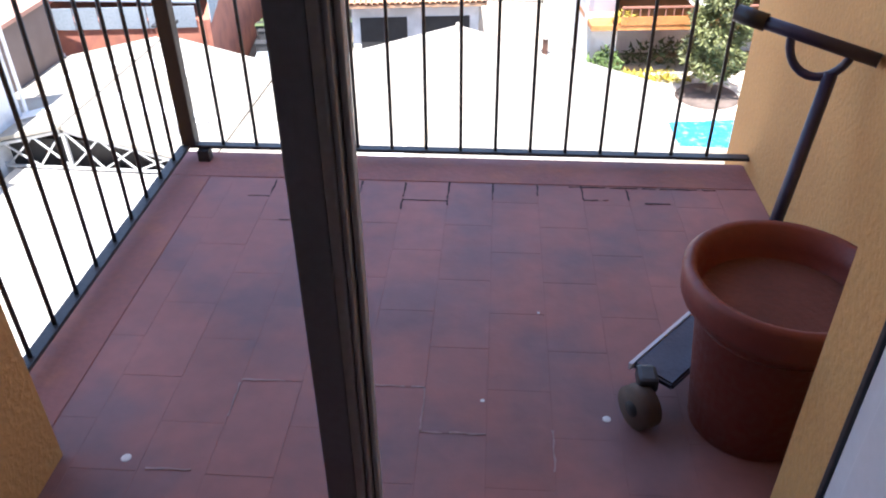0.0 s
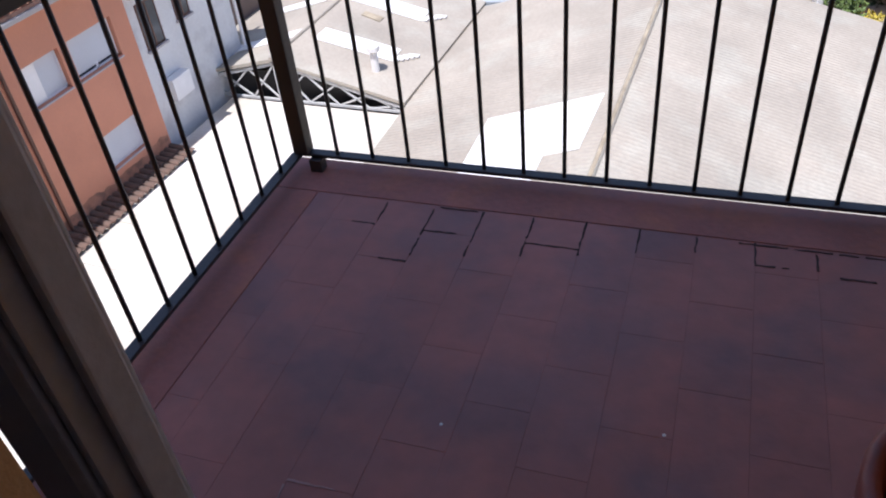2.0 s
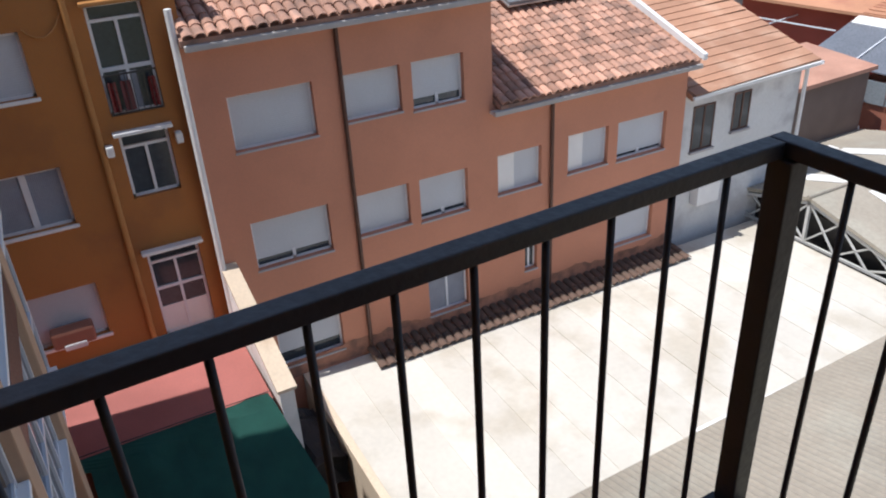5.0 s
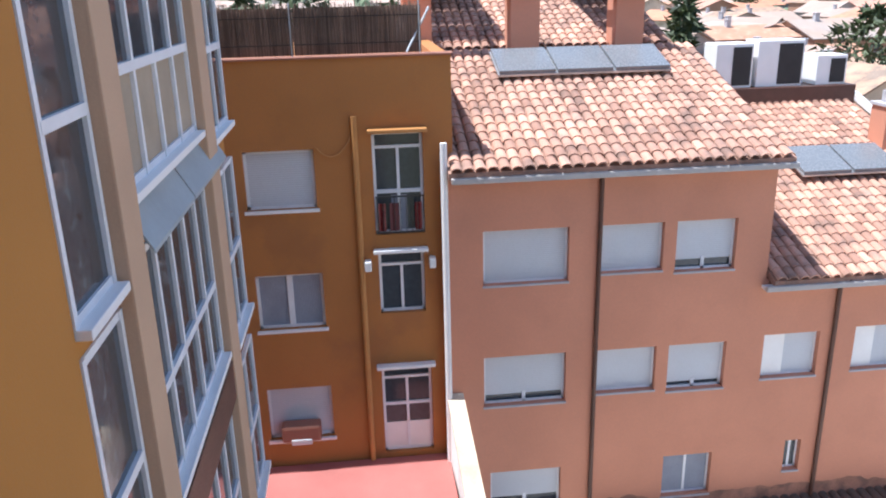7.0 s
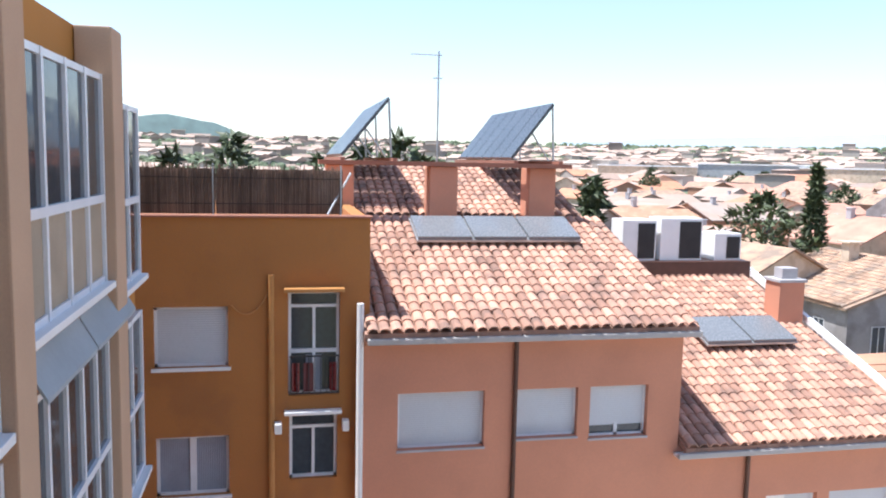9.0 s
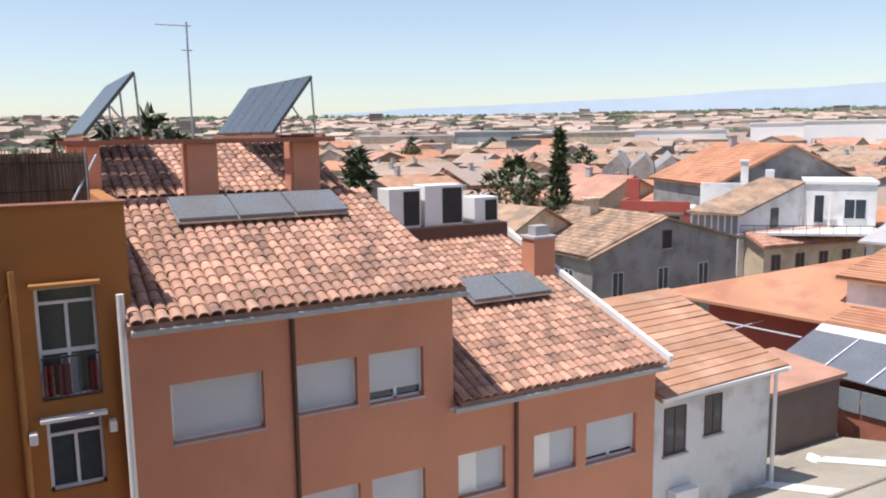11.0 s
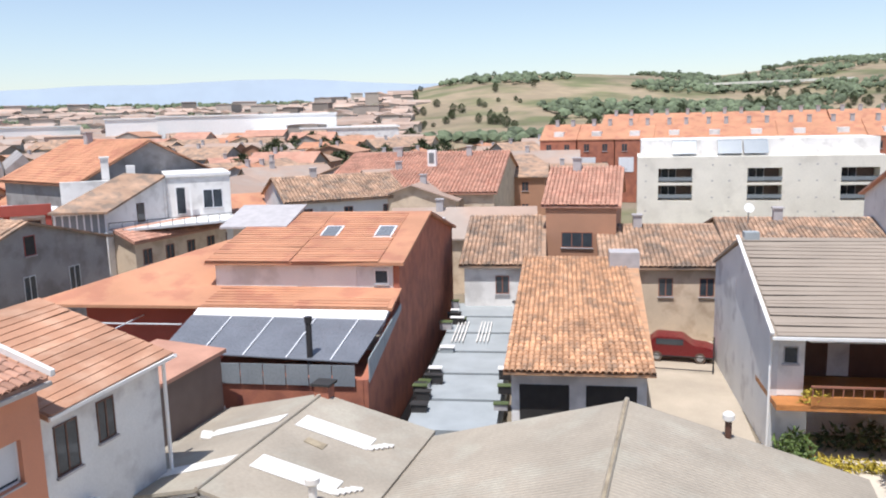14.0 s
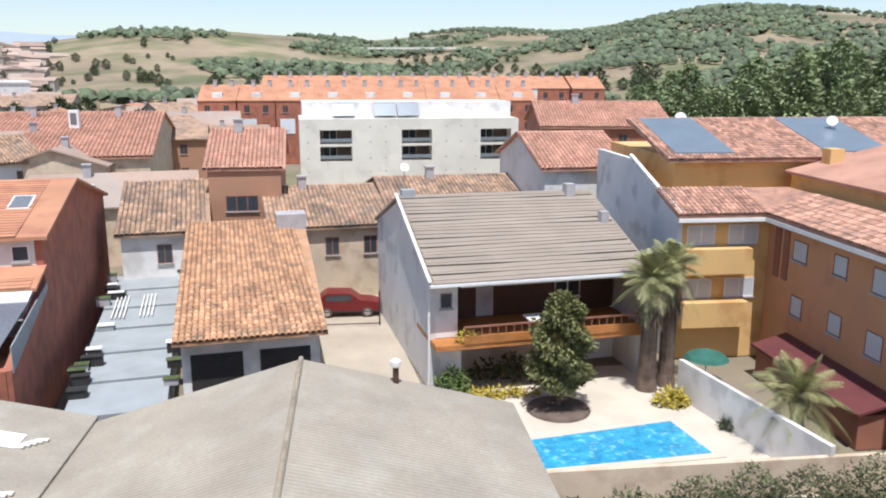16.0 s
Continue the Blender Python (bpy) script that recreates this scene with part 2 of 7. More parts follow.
    grime=material("damp_grime", (0.36, 0.17, 0.11), 0.95, 0.2, 1.5, 18, 0.1, second=(0.22, 0.115, 0.08), amount=0.5),
    gutter=material("grey_gutter_metal", (0.42, 0.39, 0.37), 0.6, 0.1, 1.5, 25, 0.05),
    annextile=material("brown_ribbed_tile", (0.44, 0.235, 0.145), 0.85, 0.14, 0.6, 18, 0.15, island=0.12, second=(0.5, 0.3, 0.2), amount=0.4),
    hedgeleaf=material("dull_hedge_leaf", (0.085, 0.10, 0.04), 0.7, 0.35, 0.8, 8, 0.1, island=0.55),
    skirt=material("dead_palm_skirt", (0.20, 0.15, 0.10), 0.95, 0.3, 3, 25, 0.4, island=0.35),
    room=material("room_plaster", (0.55, 0.52, 0.48), 0.9, 0.05, 1, 30, 0.05),
)


# ---- builders ----
def boxes(*items, bevel=0.0):
    """Boxes (x0, x1, y0, y1, z0, z1) in one bmesh."""
    bm = bmesh.new()
    for x0, x1, y0, y1, z0, z1 in items:
        bmesh.ops.create_cube(bm, size=1, matrix=Matrix.Translation(((x0 + x1) / 2, (y0 + y1) / 2, (z0 + z1) / 2))
                              @ Matrix.Diagonal((abs(x1 - x0), abs(y1 - y0), abs(z1 - z0), 1)))
    if bevel:
        bmesh.ops.bevel(bm, geom=bm.edges[:], offset=bevel, segments=2, affect="EDGES", profile=0.6)
    return bm


def prism(points, way, bm=None):
    """A closed polygon pushed along a vector."""
    bm = bm or bmesh.new()
    a = [bm.verts.new(p) for p in points]
    b = [bm.verts.new(Vector(p) + Vector(way)) for p in points]
    k = len(a)
    bm.faces.new(a)
    bm.faces.new(b[::-1])
    for i in range(k):
        bm.faces.new((a[i], b[i], b[(i + 1) % k], a[(i + 1) % k]))
    bmesh.ops.recalc_face_normals(bm, faces=bm.faces[:])
    return bm


def rod(a, b, r, bm=None, sides=10, r2=None):
    bm = bm or bmesh.new()
    a, b = Vector(a), Vector(b)
    turn = (b - a).to_track_quat("Z", "Y").to_matrix().to_4x4()
    bmesh.ops.create_cone(bm, cap_ends=True, segments=sides, radius1=r, radius2=r if r2 is None else r2, depth=(b - a).length,
                          matrix=Matrix.Translation((a + b) / 2) @ turn)
    return bm


def beam(a, b, w, h, bm=None):
    """A square bar from a to b."""
    bm = bm or bmesh.new()
    a, b = Vector(a), Vector(b)
    turn = (b - a).to_track_quat("Z", "Y").to_matrix().to_4x4()
    bmesh.ops.create_cube(bm, size=1, matrix=Matrix.Translation((a + b) / 2) @ turn @ Matrix.Diagonal((w, h, (b - a).length, 1)))
    return bm


def lathe(profile, sides=32, at=(0, 0, 0), bm=None):
    bm = bm or bmesh.new()
    rings = []
    for r, z in profile:
        rings.append([bm.verts.new((at[0] + r * math.cos(2 * math.pi * i / sides), at[1] + r * math.sin(2 * math.pi * i / sides), at[2] + z))
                      for i in range(sides)])
    for a, b in zip(rings, rings[1:]):
        for i in range(sides):
            bm.faces.new((a[i], a[(i + 1) % sides], b[(i + 1) % sides], b[i]))
    bm.faces.new(rings[0][::-1])
    bm.faces.new(rings[-1])
    return bm


def data_of(name, bm, mat, smooth=False):
    me = bpy.data.meshes.new(name)
    bm.to_mesh(me)
    bm.free()
    me.materials.append(mat)
    if smooth:
        me.shade_smooth()
    return me


def part(name, bm, mat, parent=None, label="", smooth=False):
    ob = new(name, data_of(name, bm, mat, smooth))
    if parent:
        ob.parent = parent
        ob.matrix_parent_inverse = Matrix.Translation(parent.location).inverted()
    if label:
        tagged(ob, label)
    return ob


def thing(name, label, category, group="", kind="", at=(0, 0, 0)):
    ob = new(name)
    ob.empty_display_size = 0.2
    ob.location = at
    return tagged(ob, label, category, group, kind)


def structure(name, bm, mat, label="", category=""):
    return tagged(part(name, bm, mat), label, category, kind="structure")


def place(name, me, m, parent):
    ob = new(name, me)
    ob.parent = parent
    ob.matrix_parent_inverse = Matrix.Translation(parent.location).inverted()
    ob.matrix_basis = m
    return ob


def joined(name, coords, faces, count, mats, mat, parent, label=""):
    """Many copies of one small mesh, at the poses mats, as one mesh."""
    base = np.array([(*c, 1.0) for c in coords])
    verts = np.concatenate([(base @ np.array(m).T)[:, :3] for m in mats])
    k = len(coords)
    me = bpy.data.meshes.new(name)
    me.from_pydata(verts.tolist(), [], [tuple(i * k + v for v in f) for i in range(len(mats)) for f in faces])
    me.materials.append(mat)
    ob = new(name, me)
    if parent:
        ob.parent = parent
        ob.matrix_parent_inverse = Matrix.Translation(parent.location).inverted()
    tagged(ob, label, kind="stuff")
    return ob


def barrel(w, length, lift):
    """A half-round roof tile, narrower at its upper end."""
    co, steps = [], 6
    for v, r, up in ((0, w / 2, lift), (length, w * 0.42, lift * 0.55)):
        for i in range(steps + 1):
            a = math.pi * i / steps
            co.append((-math.cos(a) * r, v, math.sin(a) * r * 0.75 + up))
    for v, r, up in ((0, w / 2 * 0.82, lift),):
        for i in range(steps + 1):
            a = math.pi * i / steps
            co.append((-math.cos(a) * r, v, math.sin(a) * r * 0.75 + up - 0.008))
    k = steps + 1
    fa = [(i, i + 1, k + i + 1, k + i) for i in range(steps)] + [(i + 1, i, 2 * k + i, 2 * k + i + 1) for i in range(steps)]
    return co, fa


def lap_tile(w, length, lift):
    """A plain course of interlocking tiles with one straight lower edge."""
    co = [(-w / 2, 0, 0), (w / 2, 0, 0), (w / 2, length, 0), (-w / 2, length, 0), (-w / 2, 0, lift), (w / 2, 0, lift), (w / 2, length, 0.004), (-w / 2, length, 0.004)]
    return co, [(4, 5, 6, 7), (0, 1, 5, 4), (0, 4, 7, 3), (1, 2, 6, 5)]


def tiles(parent, corner, along, up, width, length, pitch, course, kind, mat, rest, keep=None, parts=0, skip=None, name="roof_tile"):
    """Courses of tiles on a sloping roof: corner at the eave, unit ways along the eave and up the slope."""
    corner, along, up = Vector(corner), Vector(along).normalized(), Vector(up).normalized()
    out = along.cross(up)
    turn = Matrix((along, up, out)).transposed().to_4x4()
    co, fa = kind(pitch * 0.98, course * 1.12, 0.035)
    poses = []
    rng = random.Random(len(name) + int(width * 100))
    for j in range(int(length / course)):
        for i in range(int(width / pitch)):
            u, v = (i + 0.5) * pitch, j * course
            if skip and skip(u, v):
                continue
            p = corner + along * (u + rng.uniform(-0.008, 0.008)) + up * (v + rng.uniform(-0.015, 0.015)) + out * 0.012
            poses.append(Matrix.Translation(p) @ turn @ Matrix.Rotation(rng.uniform(-0.03, 0.03), 4, "Z"))
    if parts:
        me = bpy.data.meshes.new(name)
        me.from_pydata(co, [], fa)
        me.materials.append(mat)
        for m in poses[:parts]:
            place(name, me, m, parent)
    if poses[parts:]:
        joined("roof_tiles", co, fa, 0, poses[parts:], rest, parent)


# ---- terrace: floor, kerb, walls, room behind ----
GROUND = -13.0
TERRACE = pose(-0.062, -0.205, 0, 0, 0, 2.5)


def on_terrace(name, bm, mat, parent=None, label="", smooth=False):
    """A part given in the terrace's own frame: x along the front railing, y outwards."""
    bmesh.ops.transform(bm, matrix=TERRACE, verts=bm.verts[:])
    return part(name, bm, mat, parent, label, smooth)


def terrace_structure(name, bm, mat, label="", category=""):
    return tagged(on_terrace(name, bm, mat), label, category, kind="structure")


def terrace_place(name, me, x, y, z, parent, rx=0, ry=0, rz=0):
    return place(name, me, TERRACE @ pose(x, y, z, rx, ry, rz), parent)


WALL_X = 2.345
terrace_structure("floor", boxes((-0.075, WALL_X + 0.05, -2.2, 0.035, -0.25, -0.0001)), M["grout"], "worn terracotta terrace floor with thin joints", "floor")
terrace_structure("kerb_front", boxes((-0.08, WALL_X - 0.004, -0.17, 0.04, -0.02, 0.003), bevel=0.001), M["kerb"], "red painted kerb along the railing", "kerb")
terrace_structure("kerb_side", boxes((-0.08, 0.115, -1.6, -0.174, -0.02, 0.003), bevel=0.001), M["kerb"], "red painted kerb along the railing", "kerb")
terrace_structure("wall_right", boxes((WALL_X, 2.62, -2.2, 0.28, -13.0, 2.75)), M["loggia"], "yellow ochre rendered terrace side wall", "wall")
terrace_structure("wall_jamb_right", prism([(1.975, -1.72, -0.012), (2.341, -1.60, -0.012), (2.341, -2.2, -0.012), (1.975, -2.2, -0.012)], (0, 0, 2.76)), M["loggia"], "yellow ochre wall beside the terrace door", "wall")
terrace_structure("wall_jamb_left", prism([(-0.075, -1.605, -0.012), (0.19, -1.66, -0.012), (0.19, -2.2, -0.012), (-0.075, -2.2, -0.012)], (0, 0, 2.76)), M["loggia"], "yellow ochre wall beside the terrace door", "wall")
terrace_structure("wall_below", boxes((-0.03, WALL_X - 0.01, -1.75, 0.0, GROUND, -0.26)), M["ochre"], "ochre rendered wall under the terrace", "wall")
structure("wall_side", boxes((-0.3, -0.06, -3.6, -2.36, GROUND, 2.75)), M["ochre"], "ochre rendered side wall", "wall")
terrace_structure("lintel", boxes((0.194, 1.971, -2.2, -2.0, 2.2, 2.74)), M["loggia"], "yellow ochre lintel over the terrace door", "wall")
# soffit stays out of view, kept for shade on the terrace floor
terrace_structure("ceiling", boxes((-0.3, 2.62, -2.3, -0.3, 2.752, 2.95)), M["loggia"], "unseen ochre soffit added to shade the terrace", "ceiling")
# unseen plain room shell, added to close off light behind the door
terrace_structure("room_floor", boxes((-0.06, 3.2, -6.0, -2.204, -0.2, -0.012)), M["floor"], "unseen terracotta floor of the room", "floor")
terrace_structure("room_ceiling", boxes((-0.06, 3.2, -6.0, -2.304, 2.6, 2.75)), M["room"], "unseen plain white room ceiling", "ceiling")
terrace_structure("room_wall_back", boxes((-0.06, 3.2, -6.2, -6.004, -0.2, 2.75)), M["room"], "unseen plain white room wall", "wall")
terrace_structure("room_wall_right", boxes((3.204, 3.4, -6.2, -2.0, -0.2, 2.75)), M["room"], "unseen plain white room wall", "wall")
terrace_structure("room_wall_front", boxes((2.624, 3.2, -2.2, -2.0, -0.2, 2.75)), M["room"], "unseen plain white room wall", "wall")
terrace_structure("room_wall_left", boxes((-0.26, -0.064, -6.2, -2.36, -0.2, 2.75)), M["room"], "unseen plain white room wall", "wall")

# railing
RAIL_Z, TOP_Z = 0.068, 1.078
railing = thing("railing", "black painted iron balustrade with thin upright bars", "railing")
on_terrace("bottom_rail", boxes((-0.03, WALL_X - 0.003, -0.03, 0.012, RAIL_Z - 0.014, RAIL_Z), bevel=0.003), M["iron"], railing)
on_terrace("bottom_rail", boxes((-0.047, -0.005, -1.64, -0.032, RAIL_Z - 0.012, RAIL_Z + 0.002), bevel=0.003), M["iron"], railing)
on_terrace("top_rail", boxes((-0.05, WALL_X - 0.003, -0.032, 0.014, TOP_Z - 0.036, TOP_Z), bevel=0.004), M["iron"], railing)
on_terrace("top_rail", boxes((-0.05, -0.004, -1.64, -0.034, TOP_Z - 0.036, TOP_Z), bevel=0.004), M["iron"], railing)
on_terrace("post", boxes((-0.035, 0.025, -0.045, 0.01, RAIL_Z + 0.003, TOP_Z - 0.037), bevel=0.004), M["iron"], railing)
on_terrace("post_foot", boxes((0.027, 0.077, -0.052, -0.004, -0.01, RAIL_Z - 0.015), bevel=0.004), M["iron"], railing)
bar = data_of("bar", rod((0, 0, RAIL_Z - 0.002), (0, 0, TOP_Z - 0.032), 0.0075), M["iron"], True)
for i in range(15):
    terrace_place("bar", bar, 0.134 + 0.1455 * i, -0.009, 0, railing)
for i in range(1, 11):
    terrace_place("bar", bar, -0.026, -0.020 - 0.15 * i, 0.001, railing)

# open terrace door: leaf edge
door = thing("door_1", "dark aluminium terrace door leaf standing open", "door", kind="structure")
on_terrace("stile", boxes((1.01, 1.062, -2.085, -2.02, 0.012, 2.15), bevel=0.004), M["alu"], door)
on_terrace("brush_track", boxes((1.064, 1.08, -2.092, -2.03, 0.012, 2.15), (1.082, 1.09, -2.088, -2.04, 0.012, 2.15), (1.093, 1.102, -2.07, -2.04, 0.012, 2.15), (1.064, 1.1, -2.05, -2.035, 0.012, 2.15), bevel=0.003), M["gasket"], door, "grey ribbed edge profile")
frame_1 = thing("door_frame", "pale aluminium sliding door frame at the wall", "door frame", kind="structure")
on_terrace("jamb", boxes((1.945, 1.972, -2.2, -1.957, 0.0, 2.2), (1.925, 1.942, -2.2, -2.03, 0.0, 2.2), bevel=0.003), M["pvc"], frame_1)
on_terrace("jamb", boxes((1.94, 1.972, -1.954, -1.938, 0.0, 2.2), bevel=0.003), M["iron"], frame_1, "dark rubber edge of the frame")
on_terrace("jamb", boxes((0.194, 0.24, -2.32, -2.2, 0.0, 2.2), (0.244, 0.268, -2.30, -2.22, 0.0, 2.2), bevel=0.004), M["gasket"], frame_1)

# flower pot
pot = thing("flower_pot", "large empty terracotta-coloured plastic flower pot with dusty soil", "plant pot", at=TERRACE @ Vector((1.998, -1.425, 0)))
PX, PY, K = 1.998, -1.425, 1.24
on_terrace("pot_body", lathe([(r * K, z * K) for r, z in ((0.12, 0), (0.125, 0.005), (0.158, 0.32), (0.187, 0.325), (0.193, 0.34), (0.196, 0.39), (0.186, 0.4), (0.172, 0.395), (0.164, 0.35), (0.155, 0.29))], 48, (PX, PY, 0)), M["pot"], pot, smooth=True)
on_terrace("soil", lathe([(r * K, z * K) for r, z in ((0.155, 0.285), (0.155, 0.325), (0.12, 0.330), (0.02, 0.333))], 40, (PX, PY, 0)), M["soil"], pot, "dry reddish soil")

# scooter leaning against the wall
sc = thing("kick_scooter", "old navy child's kick scooter leaning against the wall", "scooter", at=TERRACE @ Vector((1.9, -1.2, 0)))


def wheel(x, y):
    w = on_terrace("wheel", rod((x - 0.022, y - 0.012, 0.062), (x + 0.022, y + 0.012, 0.062), 0.062, sides=28), M["rubber"], sc, "worn brown wheel", True)
    on_terrace("hub", rod((x - 0.027, y - 0.015, 0.062), (x + 0.027, y + 0.015, 0.062), 0.022, sides=14), M["dark"], w, "", True)


wheel(1.70, -1.455)
wheel(2.06, -1.03)
deck = beam((1.735, -1.395, 0.112), (2.03, -1.06, 0.112), 0.125, 0.024)
bmesh.ops.bevel(deck, geom=deck.edges[:], offset=0.006, segments=2, affect="EDGES")
on_terrace("deck", deck, M["deck"], sc, "scuffed grey deck")
on_terrace("deck_edge", beam((1.68, -1.36, 0.116), (1.975, -1.02, 0.116), 0.01, 0.02), M["pvc"], sc, "white chipped deck rim")
on_terrace("mudguard", boxes((1.69, 1.745, -1.445, -1.375, 0.1, 0.142), bevel=0.012), M["iron"], sc)
on_terrace("steering_tube", rod((2.065, -1.045, 0.062), (2.236, -0.796, 0.74), 0.02, sides=16), M["scooter"], sc, smooth=True)
BAR_A, BAR_B = Vector((1.99, -0.632, 0.86)), Vector((2.335, -0.845, 0.80))
on_terrace("handlebar", rod(BAR_A, BAR_B, 0.02, sides=16), M["scooter"], sc, smooth=True)
on_terrace("grip", rod(BAR_A, BAR_A.lerp(BAR_B, 0.22), 0.026, sides=16), M["iron"], sc, smooth=True)
mid, u = BAR_A.lerp(BAR_B, 0.62), (BAR_B - BAR_A).normalized()
w = Vector((2.236, -0.796, 0.74)) - mid
w = (w - u * w.dot(u)).normalized()
bow, out, rings = bmesh.new(), u.cross(w), []
for k in range(15):
    a = math.pi * k / 14
    way = math.cos(a) * u * 0.085 + math.sin(a) * w * 0.1
    rings.append([bow.verts.new(mid + way + 0.013 * (math.cos(q * math.pi / 4) * way.normalized() + math.sin(q * math.pi / 4) * out)) for q in range(8)])
for p, q in zip(rings, rings[1:]):
    for k in range(8):
        bow.faces.new((p[k], p[(k + 1) % 8], q[(k + 1) % 8], q[k]))
bmesh.ops.recalc_face_normals(bow, faces=bow.faces[:])
on_terrace("handle_bow", bow, M["scooter"], sc, smooth=True)


# ---- wings of the own building: glazed galleries ----
FY = -2.7
wing = thing("gallery_wing", "ochre apartment wing with glazed galleries and pale piers", "building")
part("wall", boxes((-11.7, -0.304, FY - 3.0, FY - 0.3, GROUND, 3.0)), M["ochre"], wing)
part("wall_face", boxes((-4.55, -0.304, FY - 0.296, FY, GROUND, 3.0)), M["ochre"], wing)
for x0, x1 in ((-6.05, -5.55), (-9.9, -9.3)):
    part("pier", boxes((x0, x1, FY - 0.29, FY + 0.12, GROUND, 3.0), bevel=0.02), M["pier"], wing, "pale ochre projecting pier")


def gallery(x0, x1, z0, z1, bars, rails, back_mat):
    """A glazed gallery front between z0 and z1."""
    g = part("gallery_window", boxes((x0, x1, FY - 0.06, FY + 0.0, z0, z0 + 0.07)), M["pvc"], wing, "white aluminium gallery glazing")
    part("head_rail", boxes((x0, x1, FY - 0.06, FY, z1 - 0.07, z1)), M["pvc"], g)
    for k in range(bars + 1):
        x = x0 + (x1 - x0) * k / bars
        part("mullion", boxes((x - 0.035, x + 0.035, FY - 0.05, FY + 0.012, z0, z1)), M["pvc"], g)
    for r in rails:
        part("transom", boxes((x0, x1, FY - 0.05, FY + 0.016, r - 0.045, r + 0.045)), M["pvc"], g)
    cuts = [z0, *rails, z1]
    for k in range(bars):
        xa, xb = x0 + (x1 - x0) * k / bars, x0 + (x1 - x0) * (k + 1) / bars
        for a, b in zip(cuts, cuts[1:]):
            part("pane", boxes((xa + 0.03, xb - 0.03, FY - 0.04, FY - 0.025, a + 0.03, b - 0.03)), M["pane"] if (b - a) > 1.0 else back_mat, g)
    part("sill", boxes((x0 - 0.03, x1 + 0.03, FY - 0.05, FY + 0.11, z0 - 0.08, z0), bevel=0.01), M["paint"], g, "white stone sill")


for k, dz in enumerate((0.0, -2.88, -5.76)):
    gallery(-5.5, -4.6, -0.5 + dz, 2.15 + dz, 1, (0.85 + dz,), M["blind"])
    part("spandrel", boxes((-5.55, -4.55, FY - 0.29, FY - 0.02, 2.15 + dz - 2.88, -0.59 + dz)), M["ochre"], wing)
for k, dz in enumerate((0.0, -2.95, -5.9)):
    gallery(-9.25, -6.1, 0.05 + dz, 2.45 + dz, 4 if k == 0 else 5, (1.03 + dz,), M["blind"] if k == 0 else M["pane"])
    part("spandrel", boxes((-9.3, -6.05, FY - 0.29, FY - 0.02, 2.45 + dz - 2.95, -0.04 + dz)), M["ochre"], wing)
    gallery(-11.6, -10.0, -0.2 + dz, 2.2 + dz, 2, (0.9 + dz,), M["blind"])
    part("spandrel", boxes((-11.7, -9.9, FY - 0.29, FY - 0.1, 2.2 + dz - 2.95, -0.29 + dz)), M["ochre"], wing)
for x0, x1 in ((-7.9, -6.1), (-10.1, -7.95)):
    aw = bmesh.new()
    prism([(x0, FY + 0.0, -0.12), (x0, FY + 0.18, -0.44), (x0, FY + 0.18, -0.48), (x0, FY, -0.17)], (x1 - x0, 0, 0), aw)
    part("canopy", aw, M["slab"], wing, "grey sheet metal canopy")
part("brown_band", boxes((-9.9, -6.05, FY + 0.004, FY + 0.1, -3.6, -3.05)), M["drain"], wing)


# ---- salmon building opposite ----
FX = -14.9
sal = thing("salmon_building", "salmon rendered building with roller shutters and tiled roofs", "building")
WINDOWS = []
for z in (-4.4, -7.28, -10.16):
    WINDOWS += [(1.67, 3.5, z, z + 1.2), (4.18, 5.56, z + 0.12, z + 1.19), (5.84, 7.18, z + 0.05, z + 1.19)]
WINDOWS = WINDOWS[:6] + [(1.8, 3.45, -10.12, -9.0), (5.9, 7.08, -10.06, -8.95)]
WINDOWS += [(8.06, 9.39, -7.09, -6.0), (10.24, 11.57, -7.04, -5.95), (11.89, 13.6, -7.08, -5.95), (8.88, 9.28, -9.62, -8.8), (11.75, 13.36, -9.8, -8.74)]


def pierced(y0, y1, z0, z1, x0, x1, holes):
    """A wall across x0..x1 in the y-z plane with openings, as a grid of solid blocks."""
    ys = sorted({y0, y1, *[h[0] for h in holes], *[h[1] for h in holes]})
    zs = sorted({z0, z1, *[h[2] for h in holes], *[h[3] for h in holes]})
    bm = bmesh.new()
    verts = {}

    def vert(x, y, z):
        key = (x, round(y, 4), round(z, 4))
        if key not in verts:
            verts[key] = bm.verts.new(key)
        return verts[key]

    solid = {}
    for i in range(len(ys) - 1):
        for j in range(len(zs) - 1):
            cy, cz = (ys[i] + ys[i + 1]) / 2, (zs[j] + zs[j + 1]) / 2
            solid[i, j] = not any(h[0] < cy < h[1] and h[2] < cz < h[3] for h in holes)
    for (i, j), s in solid.items():
        if not s:
            continue
        q = [(ys[i], zs[j]), (ys[i + 1], zs[j]), (ys[i + 1], zs[j + 1]), (ys[i], zs[j + 1])]
        bm.faces.new([vert(x1, *p) for p in q])
        bm.faces.new([vert(x0, *p) for p in reversed(q)])
        for k, (di, dj) in enumerate(((0, -1), (1, 0), (0, 1), (-1, 0))):
            if not solid.get((i + di, j + dj), False):
                a, b = q[k], q[(k + 1) % 4]
                bm.faces.new((vert(x1, *b), vert(x1, *a), vert(x0, *a), vert(x0, *b)))
    bmesh.ops.recalc_face_normals(bm, faces=bm.faces[:])
    return bm


part("wall", pierced(0.9, 7.95, GROUND, -1.95, FX - 0.3, FX, [w for w in WINDOWS if w[1] < 8]), M["orange"], sal)
part("wall", pierced(7.95, 14.25, GROUND, -4.65, FX - 0.3, FX, [w for w in WINDOWS if w[1] > 8]), M["orange"], sal)
